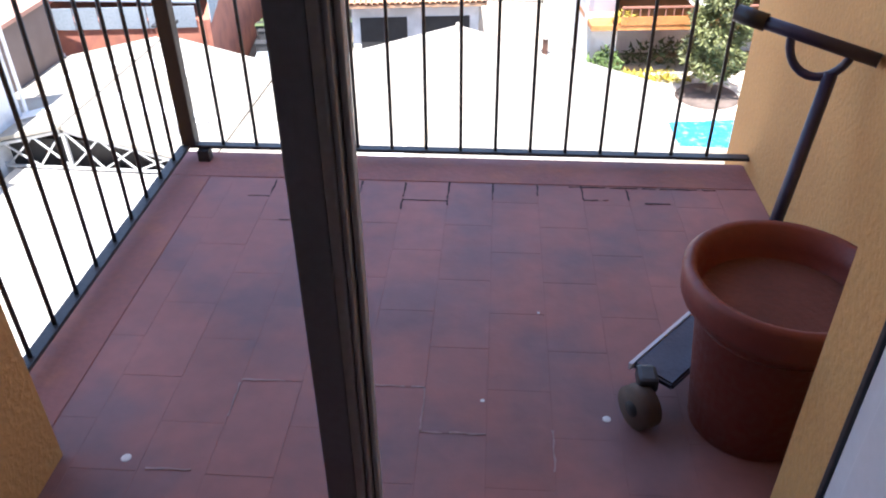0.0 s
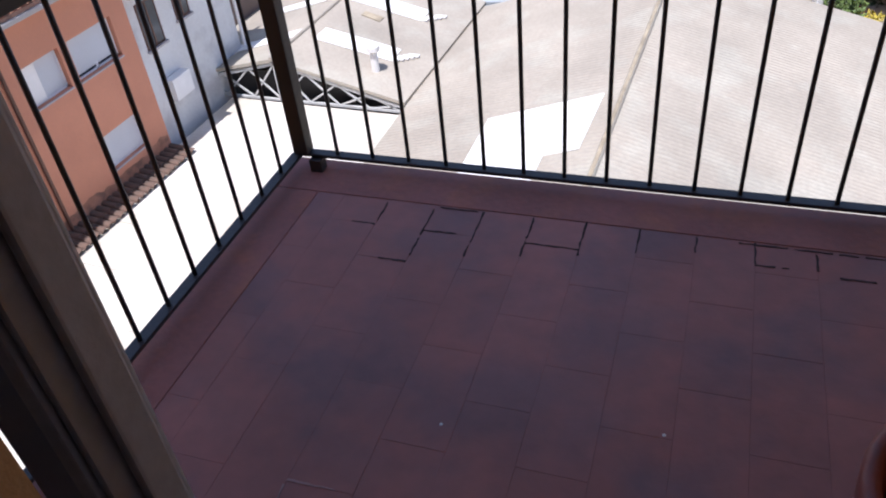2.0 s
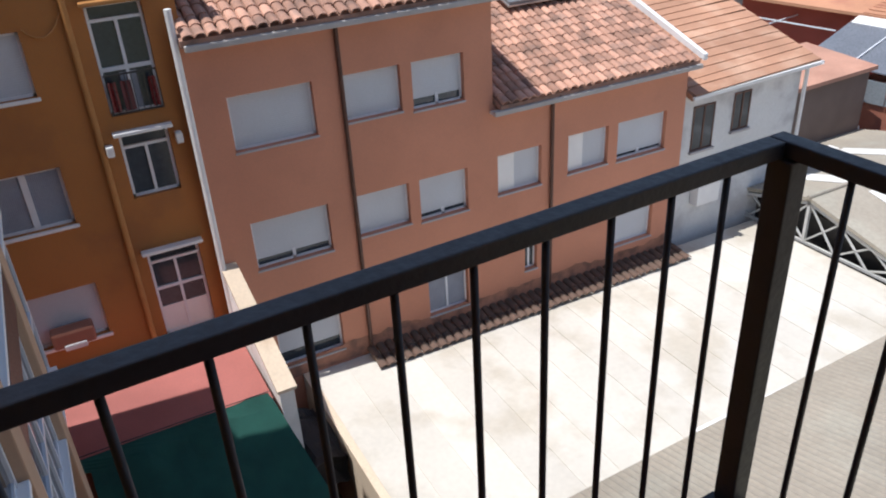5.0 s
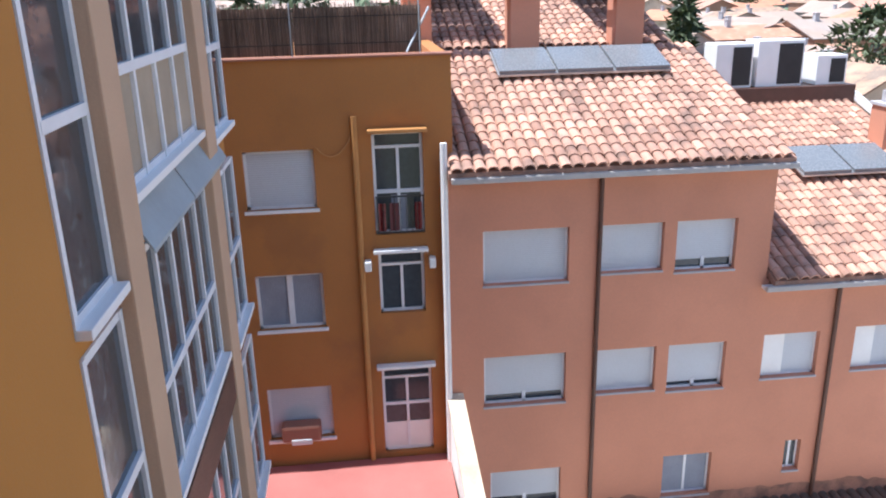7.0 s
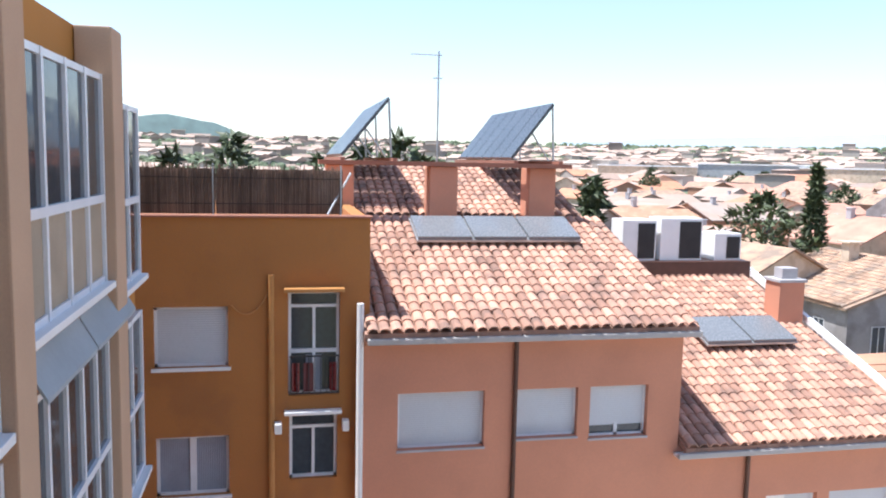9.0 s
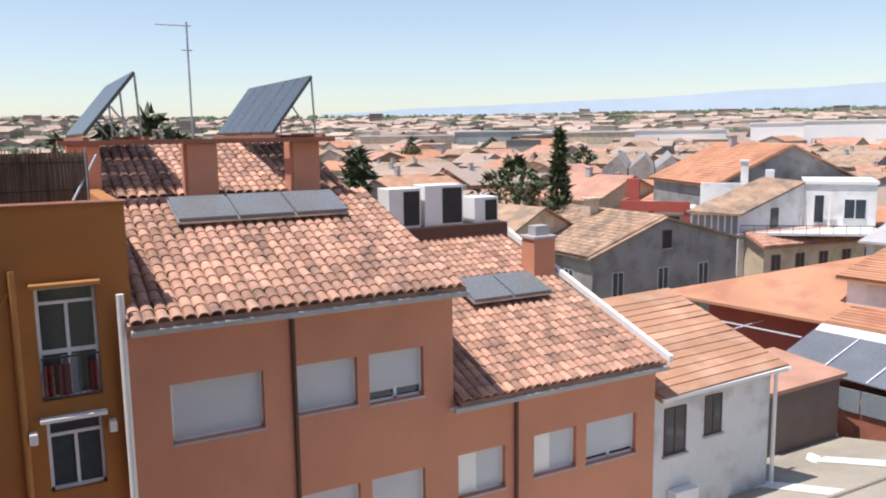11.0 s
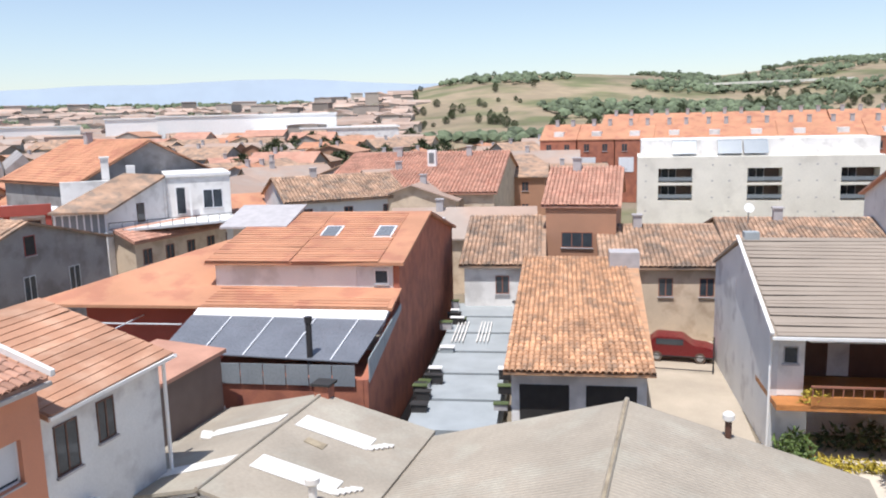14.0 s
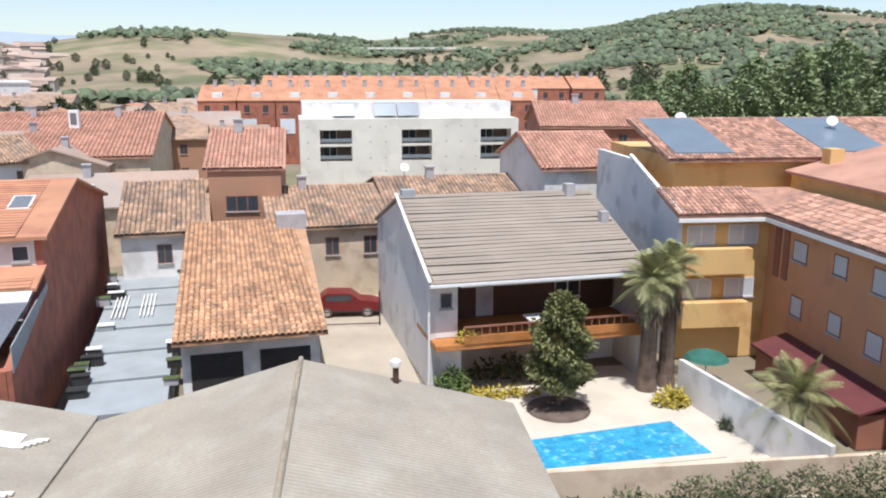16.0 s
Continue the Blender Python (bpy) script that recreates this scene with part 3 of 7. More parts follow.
part("wall_core", boxes((FX - 8.5, FX - 0.5, 0.95, 7.9, GROUND, -2.1), (FX - 8.5, FX - 0.5, 7.9, 14.2, GROUND, -4.8)), M["orange"], sal)
part("gable_wall", prism([(FX, 14.25, -4.9), (FX - 8.5, 14.25, -4.9), (FX - 8.5, 14.25, -1.95)], (0, -0.3, 0)), M["orange"], sal)
part("gable_wall", prism([(FX, 7.94, -2.0), (FX - 6.2, 7.94, -2.0), (FX - 6.2, 7.94, -0.02)], (0, -0.3, 0)), M["orange"], sal)
part("gable_wall", prism([(FX, 1.2, -2.0), (FX - 6.2, 1.2, -2.0), (FX - 6.2, 1.2, -0.02)], (0, -0.3, 0)), M["orange"], sal)
for i, (y0, y1, z0, z1) in enumerate(WINDOWS):
    x = FX - 0.16
    w = part("window", boxes((x - 0.02, x + 0.02, y0, y1, z0, z0 + 0.05), (x - 0.02, x + 0.02, y0, y1, z1 - 0.05, z1),
                             (x - 0.02, x + 0.02, y0, y0 + 0.05, z0, z1), (x - 0.02, x + 0.02, y1 - 0.05, y1, z0, z1)), M["pvc"], sal)
    open_by = {2: 0.18, 3: 0.16, 5: 0.1, 6: 0.3, 10: 0.08, 9: 0.0}.get(i, 0.0)
    half = i in (8, 9)
    if i in (7, 11):
        part("pane", boxes((x - 0.01, x + 0.006, y0 + 0.05, y1 - 0.05, z0 + 0.05, z1 - 0.05)), M["curtain"] if i == 7 else M["pane"], w)
        part("mullion", boxes((x - 0.01, x + 0.024, (y0 + y1) / 2 - 0.03, (y0 + y1) / 2 + 0.03, z0, z1)), M["pvc"], w)
    else:
        part("roller_shutter", boxes((x - 0.012, x + 0.014, y0 + 0.04, y1 - 0.04, z0 + 0.05 + open_by, z1 - 0.03)), M["shutter"], w, "white roller shutter")
        if open_by:
            part("pane", boxes((x - 0.05, x - 0.03, y0 + 0.05, y1 - 0.05, z0 + 0.04, z0 + 0.1 + open_by)), M["pane"], w)
            part("mullion", boxes((x - 0.02, x + 0.02, (y0 + y1) / 2 - 0.04, (y0 + y1) / 2 + 0.04, z0, z0 + 0.1 + open_by)), M["pvc"], w)
        if half:
            part("sash", boxes((x + 0.016, x + 0.05, y0 + 0.05, y0 + 0.55, z0 + 0.06, z1 - 0.06)), M["paint"], w, "white open sash")
    part("sill", boxes((x + 0.022, FX + 0.035, y0 - 0.02, y1 + 0.02, z0 - 0.05, z0 - 0.003), bevel=0.008), M["sill"], w, "grey stone sill")

SLOPE = 0.33
UP = Vector((-1, 0, SLOPE)).normalized()
LEAN = math.sqrt(1 + SLOPE ** 2)


def lean_roof(parent, x0, y0, y1, z, run, name="roof"):
    """A sloping roof slab that rises towards -x from its eave."""
    return part(name, prism([(x0, y0, z), (x0 - run, y0, z + run * SLOPE), (x0 - run, y0, z + run * SLOPE - 0.14), (x0, y0, z - 0.14)], (0, y1 - y0, 0)), M["tile_rest"], parent)


roof_a = lean_roof(sal, FX + 0.3, 0.95, 8.15, -1.88, 5.8)
roof_b = lean_roof(sal, FX + 0.3, 8.0, 14.35, -4.60, 8.1)
for r, y0, y1, z in ((roof_a, 1.0, 8.2, -1.9), (roof_b, 7.8, 14.4, -4.62)):
    part("gutter", boxes((FX + 0.26, FX + 0.38, y0, y1, z - 0.2, z - 0.07), bevel=0.03), M["gutter"], sal, "grey metal gutter")
    part("soffit", boxes((FX + 0.004, FX + 0.25, y0 + 0.06, y1 - 0.06, z - 0.22, z - 0.15)), M["palewall"], sal)
part("downpipe", rod((FX + 0.06, 4.14, -2.1), (FX + 0.06, 4.14, -10.8), 0.05, rod((FX + 0.06, 4.14, -2.1), (FX + 0.32, 4.22, -1.98), 0.05)), M["drain"], sal, "brown downpipe")
part("downpipe", rod((FX + 0.06, 9.68, -4.85), (FX + 0.06, 9.68, -10.6), 0.05, rod((FX + 0.06, 9.68, -4.85), (FX + 0.32, 9.75, -4.7), 0.05)), M["drain"], sal, "brown downpipe")
part("verge", prism([(FX + 0.45, 14.3, -4.56), (FX - 7.8, 14.3, -4.56 + 8.25 * SLOPE), (FX - 7.8, 14.3, -4.36 + 8.25 * SLOPE), (FX + 0.45, 14.3, -4.40)], (0, 0.14, 0)), M["paint"], sal, "white verge band")
part("white_pipe", rod((FX + 0.10, 0.88, -1.3), (FX + 0.10, 0.88, -10.0), 0.07), M["paint"], sal, "white ventilation pipe")

# chimney pillars, deck and solar arrays on the salmon roof
for y0, y1, x0 in ((0.5, 1.2, -19.9), (3.2, 3.95, -19.9), (6.0, 6.75, -20.1)):
    part("chimney_pillar", boxes((x0 - 0.8, x0, y0, y1, -2.2, 1.38), bevel=0.02), M["orange"], sal)
roof_c = part("roof_back", prism([(-20.6, 1.1, 0.0), (-24.6, 1.1, 1.32), (-24.6, 1.1, 1.1), (-20.6, 1.1, -0.3)], (0, 6.7, 0)), M["tile_rest"], sal)
part("pillar_deck", boxes((-20.4, -19.8, 0.3, 7.1, 1.385, 1.5)), M["reveal"], sal)
for y in (0.95, 2.35, 5.7, 7.0):
    part("deck_beam", boxes((-27.9, -20.41, y - 0.06, y + 0.06, 1.46, 1.58)), M["reveal"], sal)
for x in (-27.7, -24.2):
    for y in (0.95, 2.35, 5.7, 7.0):
        part("deck_post", boxes((x - 0.06, x + 0.06, y - 0.05, y + 0.05, -1.0, 1.458)), M["reveal"], sal)


def solar_array(y0, y1, x0, z0, cells):
    """A tilted solar array on a steel frame, leaning towards -y."""
    s = thing("solar_array", "tilted dark solar panels on a steel frame on the roof", "solar panel", "rooftop solar arrays", at=(x0, y0, z0))
    n = cells
    for k in range(n):
        xa, xb = x0 + 6.6 * k / n, x0 + 6.6 * (k + 1) / n
        part("panel", prism([(xa + 0.02, y0, z0), (xa + 0.02, y1, z0 + 1.55), (xa + 0.02, y1 - 0.05, z0 + 1.62), (xa + 0.02, y0 - 0.05, z0 + 0.07)], (xb - xa - 0.04, 0, 0)), M["solar"], s)
    for x in (x0 + 0.15, x0 + 3.3, x0 + 6.5):
        part("strut", rod((x, y1 - 0.02, z0 + 1.52), (x, y1 + 0.05, z0), 0.03, sides=6), M["steel"], s)
        part("strut", rod((x, (y0 + y1) / 2, z0 + 0.75), (x, y1 - 0.1, z0), 0.025, sides=6), M["steel"], s)
    return s


solar_array(0.99, 2.27, -27.6, 1.6, 6)
solar_array(5.77, 6.96, -27.6, 1.6, 6)


def flush_solar(parent_label, x, y0, y1, zbase, runs, width):
    s = thing("roof_collector", parent_label, "solar panel", "flat roof collectors", at=(x, y0, zbase))
    n = runs
    for k in range(n):
        ya, yb = y0 + (y1 - y0) * k / n, y0 + (y1 - y0) * (k + 1) / n
        b = boxes((-width, 0, ya + 0.03, yb - 0.03, 0.10, 0.2), bevel=0.015)
        bmesh.ops.transform(b, matrix=Matrix.Translation((x, 0, zbase)) @ Matrix.Rotation(math.atan(SLOPE), 4, "Y"), verts=b.verts)
        part("collector", b, M["collector"], s)
        b = boxes((-width - 0.03, 0.03, ya + 0.0, yb, 0.06, 0.11))
        bmesh.ops.transform(b, matrix=Matrix.Translation((x, 0, zbase)) @ Matrix.Rotation(math.atan(SLOPE), 4, "Y"), verts=b.verts)
        part("collector_frame", b, M["steel"], s)
    return s


flush_solar("row of flat solar collectors on the tiled roof", -18.35, 2.6, 6.85, -0.50, 3, 1.35)
flush_solar("pair of flat solar collectors on the tiled roof", -18.1, 10.4, 13.1, -3.25, 2, 1.3)

# aerial mast
aerial = thing("aerial", "thin rooftop television aerial mast", "aerial", at=(-20.3, 3.45, 1.5))
part("mast", rod((-20.3, 3.45, 1.5), (-20.3, 3.45, 4.4), 0.025, sides=6), M["steel"], aerial)
part("boom", rod((-20.3, 2.7, 4.3), (-20.3, 3.55, 4.3), 0.015, rod((-20.3, 3.3, 3.7), (-20.3, 3.55, 3.7), 0.015, sides=5), sides=5), M["steel"], aerial)

# small chimney on the lower roof
chim = thing("chimney", "salmon rendered chimney with a concrete cap", "chimney", at=(-19.7, 13.8, -2.8))
part("shaft", boxes((-20.1, -19.4, 13.4, 14.2, -3.2, -1.75), bevel=0.01), M["orange"], chim)
part("cap", boxes((-20.15, -19.35, 13.35, 14.25, -1.748, -1.66), (-19.95, -19.55, 13.55, 14.05, -1.66, -1.35), bevel=0.01), M["sill"], chim)

# air conditioners behind the roof step
plat = structure("roof_platform", boxes((-23.6, -22.3, 9.7, 14.3, -2.3, -1.5), bevel=0.01), M["drain"], "brown platform carrying air conditioners", "platform")
for y0, y1, z1 in ((9.9, 11.05, -0.2), (11.2, 12.65, -0.14), (13.1, 14.05, -0.62)):
    ac = thing("air_conditioner", "white outdoor air conditioning unit on a roof platform", "air conditioner", "roof air conditioners", at=(-22.9, y0, -1.5))
    part("casing", boxes((-23.4, -22.5, y0, y1, -1.495, z1), bevel=0.02), M["paint"], ac)
    part("grille", boxes((-22.498, -22.48, y0 + 0.45 * (y1 - y0), y1 - 0.06, -1.42, z1 - 0.1)), M["dark"], ac, "dark grille")


# ---- brown building beside it ----
BX = -15.15
brown = thing("brown_building", "brown ochre apartment block with a reed-screened roof terrace", "building")
BW = [(-3.07, -1.68, -2.58, -1.38), (-3.07, -1.68, -5.2, -3.98), (-3.07, -1.68, -7.85, -6.6), (-0.52, 0.5, -3.22, -1.1), (-0.50, 0.46, -4.98, -3.6), (-0.56, 0.54, -8.4, -6.25)]
part("wall", pierced(-8.0, 1.1, GROUND, 0.36, BX - 0.3, BX, BW), M["brown"], brown)
part("wall_core", boxes((BX - 9, BX - 0.5, -8.0, 1.0, GROUND, 0.2)), M["brown"], brown)
part("wall_end", boxes((BX - 9, BX - 0.31, 0.8, 1.1, GROUND, 0.36)), M["brown"], brown)
part("roof_edge", boxes((BX - 0.34, BX + 0.06, -8.0, 1.14, 0.364, 0.405), bevel=0.01), M["reveal"], brown)
for i, (y0, y1, z0, z1) in enumerate(BW):
    x = BX - 0.14
    w = part("window", boxes((x - 0.03, x + 0.03, y0, y1, z0, z0 + 0.06), (x - 0.03, x + 0.03, y0, y1, z1 - 0.06, z1), (x - 0.03, x + 0.03, y0, y0 + 0.06, z0, z1),
                             (x - 0.03, x + 0.03, y1 - 0.06, y1, z0, z1)), M["pvc"], brown)
    if i in (0, 2):
        part("roller_shutter", boxes((x - 0.01, x + 0.02, y0 + 0.05, y1 - 0.05, z0 + 0.06, z1 - 0.04)), M["shutter"], w)
        part("sill", boxes((x + 0.034, BX + 0.06, y0 - 0.05, y1 + 0.05, z0 - 0.07, z0 - 0.003), bevel=0.008), M["paint"], w)
    elif i == 1:
        part("curtain", boxes((x - 0.01, x + 0.0, y0 + 0.05, y1 - 0.05, z0 + 0.05, z1 - 0.05)), M["curtain"], w)
        part("mullion", boxes((x - 0.01, x + 0.035, (y0 + y1) / 2 - 0.06, (y0 + y1) / 2 + 0.06, z0, z1)), M["pvc"], w)
        part("sill", boxes((x + 0.034, BX + 0.06, y0 - 0.05, y1 + 0.05, z0 - 0.07, z0 - 0.003), bevel=0.008), M["paint"], w)
    else:
        part("pane", boxes((x - 0.03, x - 0.01, y0 + 0.05, y1 - 0.05, z0 + 0.05, z1 - 0.05)), M["pane"], w)
        part("mullion", boxes((x - 0.02, x + 0.035, (y0 + y1) / 2 - 0.03, (y0 + y1) / 2 + 0.03, z0, z1 - 0.3)), M["pvc"], w)
        part("transom", boxes((x - 0.02, x + 0.036, y0, y1, z1 - 0.34, z1 - 0.28)), M["pvc"], w)
        if i == 3:
            part("transom", boxes((x - 0.02, x + 0.038, y0, y1, z0 + 0.85, z0 + 0.93)), M["pvc"], w)
            part("curtain", boxes((x - 0.028, x - 0.008, y0 + 0.35, y1 - 0.35, z0 + 0.06, z0 + 0.8)), M["curtain"], w)
        if i == 5:
            part("door_panel", boxes((x - 0.028, x + 0.012, y0 + 0.06, y1 - 0.06, z0 + 0.04, z0 + 0.7)), M["paint"], w)
            part("transom", boxes((x - 0.02, x + 0.038, y0, y1, z0 + 1.15, z0 + 1.22)), M["pvc"], w)
    if i == 3:
        part("awning_box", boxes((BX + 0.002, BX + 0.25, y0 - 0.08, y1 + 0.08, z1 + 0.01, z1 + 0.09), bevel=0.02), M["ochrepipe"], w, "yellow awning box")
    if i in (4, 5):
        part("canopy", boxes((BX + 0.002, BX + 0.2, y0 - 0.1, y1 + 0.08, z1 + 0.01, z1 + 0.09), bevel=0.02), M["paint"], w)
part("downpipe", rod((BX + 0.07, -0.85, -0.75), (BX + 0.07, -0.85, -10.0), 0.06), M["ochrepipe"], brown)
rng = random.Random(31)
for y0, y1 in ((-8.0, -3.6), (-3.58, -1.9), (-1.88, 0.55)):
    fence = thing("reed_fence", "brown reed screen fence along the roof edge", "fence", "reed screens", at=(BX - 0.1, y0, 0.42))
    part("screen", boxes((BX - 0.135, BX - 0.12, y0, y1, 0.43, 1.30)), M["reed"], fence)
    co = [(x, y, z) for x, y in ((0.011, 0), (-0.005, 0.009), (-0.005, -0.009)) for z in (0, 1)]
    fa = [(0, 1, 3, 2), (2, 3, 5, 4), (4, 5, 1, 0)]
    sticks = [Matrix.Translation((BX - 0.108 + rng.uniform(-0.008, 0.008), y0 + 0.02 * k, 0.425)) @ Euler((rng.uniform(-0.03, 0.03), 0, 0)).to_matrix().to_4x4() @ Matrix.Diagonal((1, 1, rng.uniform(0.8, 0.98), 1)) for k in range(int((y1 - y0) / 0.02))]
    joined("reeds", co, fa, 0, sticks, M["reed_stick"], fence)
    for z in (0.62, 1.12):
        part("binding_wire", boxes((BX - 0.096, BX - 0.09, y0, y1, z, z + 0.012)), M["dark"], fence)
    part("stake", rod((BX - 0.08, y1 - 0.04, 0.41), (BX - 0.08, y1 - 0.04, 1.4), 0.014, sides=6), M["steel"], fence)
prop = thing("fence_brace", "pale slanted metal brace at the end of the reed screen", "brace", at=(BX, 0.5, 0.42))
part("strut", rod((BX - 0.02, 0.25, 0.43), (BX - 0.25, 0.72, 1.25), 0.025, sides=6), M["steel"], prop)
tv = thing("canvas_box", "tan canvas cover on a box on the sill", "box", at=(BX, -2.4, -7.8))
part("cover", boxes((BX - 0.06, BX + 0.3, -2.8, -1.95, -7.78, -7.4), bevel=0.06), M["reveal"], tv)
part("folded_sheet", boxes((BX - 0.04, BX + 0.33, -2.6, -2.15, -7.84, -7.70), bevel=0.03), M["palewall"], tv, "pale folded sheet under the cover")

# red roof terrace, parapet and green net below
structure("roof_terrace", boxes((-15.1, -11.9, -4.2, 0.87, GROUND, -8.5)), M["redfloor"], "red tiled flat roof terrace, half in shade", "roof")
structure("parapet", prism([(-14.88, 0.88, -11), (-14.88, 0.88, -6.95), (-11.85, 1.0, -8.4), (-11.85, 1.0, -11)], (0, 0.3, 0)), M["white"], "white party wall with an ochre coping", "wall")
structure("parapet_coping", prism([(-14.88, 0.84, -6.945), (-14.88, 1.2, -6.945), (-11.8, 1.36, -8.395), (-11.8, 0.95, -8.395)], (0, 0, 0.07)), M["cream"], "ochre tile coping on the party wall", "coping")
structure("pale_roof_wall", boxes((FX + 0.01, -8.0, 2.26, 2.446, GROUND, -10.47)), M["cream"], "weathered cream wall under the pale roof", "wall")
# unseen block, added to cast shade on the net and red terrace
part("wall_back", boxes((-13.3, -11.71, -9.0, -4.4, GROUND, 3.0)), M["ochre"], wing)
tarp = thing("black_tarpaulin", "crumpled black tarpaulin piled against the party wall", "tarpaulin", at=(-13.0, 1.9, -11.5))
heap = boxes((-13.9, -12.0, 1.55, 2.25, -11.5, -10.75))
bmesh.ops.subdivide_edges(heap, edges=heap.edges[:], cuts=7, use_grid_fill=True)
for v in heap.verts:
    if v.co.z > -11.45:
        v.co += 0.2 * noise.noise_vector(v.co * 2.3)
part("sheet", heap, M["dark"], tarp)
net = thing("shade_net", "dark green shade net stretched over a yard", "net", at=(-9, 0, -10.6))
net_bm = bmesh.new()
rows_of = []
for i in range(45):
    x = -11.98 + 0.25 * i
    edge = 0.82 + (x + 11.9) * 0.3 if x < -9 else 1.7 + (x + 9) * 0.06
    back = -4.15 if x < -11.75 else -2.66
    rows_of.append([])
    for j in range(15):
        y = back + (edge - back) * j / 14
        z = max(-10.95, -8.4 - max(0, x + 11.9) * 0.88) + 0.09 * noise.noise((x * 0.9, y * 0.9, 2)) + 0.03 * noise.noise((x * 3, y * 3, 5))
        rows_of[-1].append(net_bm.verts.new((x, y, z)))
for a, b in zip(rows_of, rows_of[1:]):
    for j in range(14):
        net_bm.faces.new((a[j], b[j], b[j + 1], a[j + 1]))
bmesh.ops.solidify(net_bm, geom=net_bm.faces[:], thickness=0.015)
part("net_sheet", net_bm, M["net"], net)
part("net_rope", rod((-11.98, -4.1, -8.36), (-11.98, 0.82, -8.36), 0.012, sides=6), M["iron"], net)

# pale flat roof
structure("pale_roof", boxes((FX + 0.004, -8.0, 2.45, 17.7, GROUND, -10.55)), M["limewash"], "pale cream flat roof in strong sun", "roof")
structure("roof_drip", boxes((-8.1, -8.0, 2.45, 9.0, -10.6, -10.47), (-8.42, -8.32, 9.0, 17.7, -10.6, -10.47), bevel=0.02), M["paint"], "white roof edge trim", "trim")

# ---- barns with fibre cement roofs ----
def gable_roof(parent, xa, xm, xb, za, zm, zb, y0, y1, mat, thick=0.12):
    for x0, z0, x1, z1 in ((xa, za, xm, zm), (xm, zm, xb, zb)):
        part("roof_slope", prism([(x0, y0, z0), (x1, y0, z1), (x1, y0, z1 - thick), (x0, y0, z0 - thick)], (0, y1 - y0, 0)), mat, parent)


barn = thing("barn", "long barn with a weathered fibre cement gable roof", "barn", "fibre cement barns")


def barn_z(x):
    return -8.2 + (x + 1.35) * (2.0 / 7.0) if x < -1.35 else -8.2 - (x + 1.35) * (2.0 / 7.6)


def barn_edge(y):
    """The west eave, slightly out of square with the ridge."""
    return -7.72 - 0.037 * y


part("roof_slope", prism([(x, y, barn_z(x)) for x, y in ((barn_edge(-0.5), -0.5), (-1.35, -0.5), (-1.35, 25.9), (barn_edge(25.9), 25.9))], (0, 0, -0.1)), M["cement"], barn)
part("roof_slope", prism([(-1.35, -0.5, -8.2), (6.25, -0.5, -10.2), (6.25, -0.5, -10.32), (-1.35, -0.5, -8.32)], (0, 26.4, 0)), M["cement"], barn)
part("wall", prism([(-8.3, 25.7, GROUND), (6.1, 25.7, GROUND), (6.1, 25.7, -10.35), (-1.35, 25.7, -8.36), (-8.3, 25.7, -10.35)], (0, -0.25, 0)), M["greywall"], barn)
part("wall", boxes((5.9, 6.1, 0, 25.4, GROUND, -10.36), (-8.0, -7.8, 0, 2.4, GROUND, -10.4)), M["greywall"], barn)
part("ridge_cap", rod((-1.35, -0.5, -8.19), (-1.35, 25.95, -8.19), 0.09, sides=8), M["cement"], barn)
barn2 = thing("barn", "grey sheet roofed barn with an open white truss", "barn", "fibre cement barns")
gable_roof(barn2, -17.5, -13.0, -8.4, -10.05, -9.0, -10.1, 17.75, 26.1, M["cement"])
part("ridge_cap", rod((-13.0, 17.7, -8.98), (-13.0, 26.1, -8.98), 0.07, sides=8), M["cement"], barn2)
part("wall", prism([(-17.4, 25.9, GROUND), (-8.46, 25.9, GROUND), (-8.46, 25.9, -10.25), (-13.0, 25.9, -9.16), (-17.4, 25.9, -10.2)], (0, -0.2, 0)), M["greywall"], barn2)
part("truss_chord", beam((-17.3, 17.85, -10.55), (-8.6, 17.85, -10.5), 0.08, 0.08), M["truss"], barn2)
for s, xe in ((-1, -17.3), (1, -8.6)):
    part("truss_rafter", beam((-13.0, 17.85, -9.2), (xe, 17.85, -10.3), 0.10, 0.10), M["truss"], barn2)
    for k in range(4):
        xa, xb = -13 + (xe + 13) * k / 4, -13 + (xe + 13) * (k + 1) / 4
        za, zb = -9.2 - 1.1 * k / 4, -9.2 - 1.1 * (k + 1) / 4
        part("truss_web", beam((xa, 17.85, za), (xb, 17.85, -10.5), 0.05, 0.05), M["truss"], barn2)
        part("truss_web", beam((xb, 17.85, zb), (xa, 17.85, -10.5), 0.05, 0.05), M["truss"], barn2)
part("truss_post", beam((-13.0, 17.85, -9.1), (-13.0, 17.85, -10.55), 0.1, 0.1), M["truss"], barn2)
# dark sheets paint the shade inside the open gable
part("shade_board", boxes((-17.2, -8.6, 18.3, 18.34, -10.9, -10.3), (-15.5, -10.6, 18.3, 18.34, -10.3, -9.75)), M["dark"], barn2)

# pale patches, vents and caps on the barn roofs
def roof_z2(x):
    return -9.0 - (x + 13.0) * (1.1 / 4.6) if x > -13 else -9.0 + (x + 13.0) * (1.05 / 4.5)


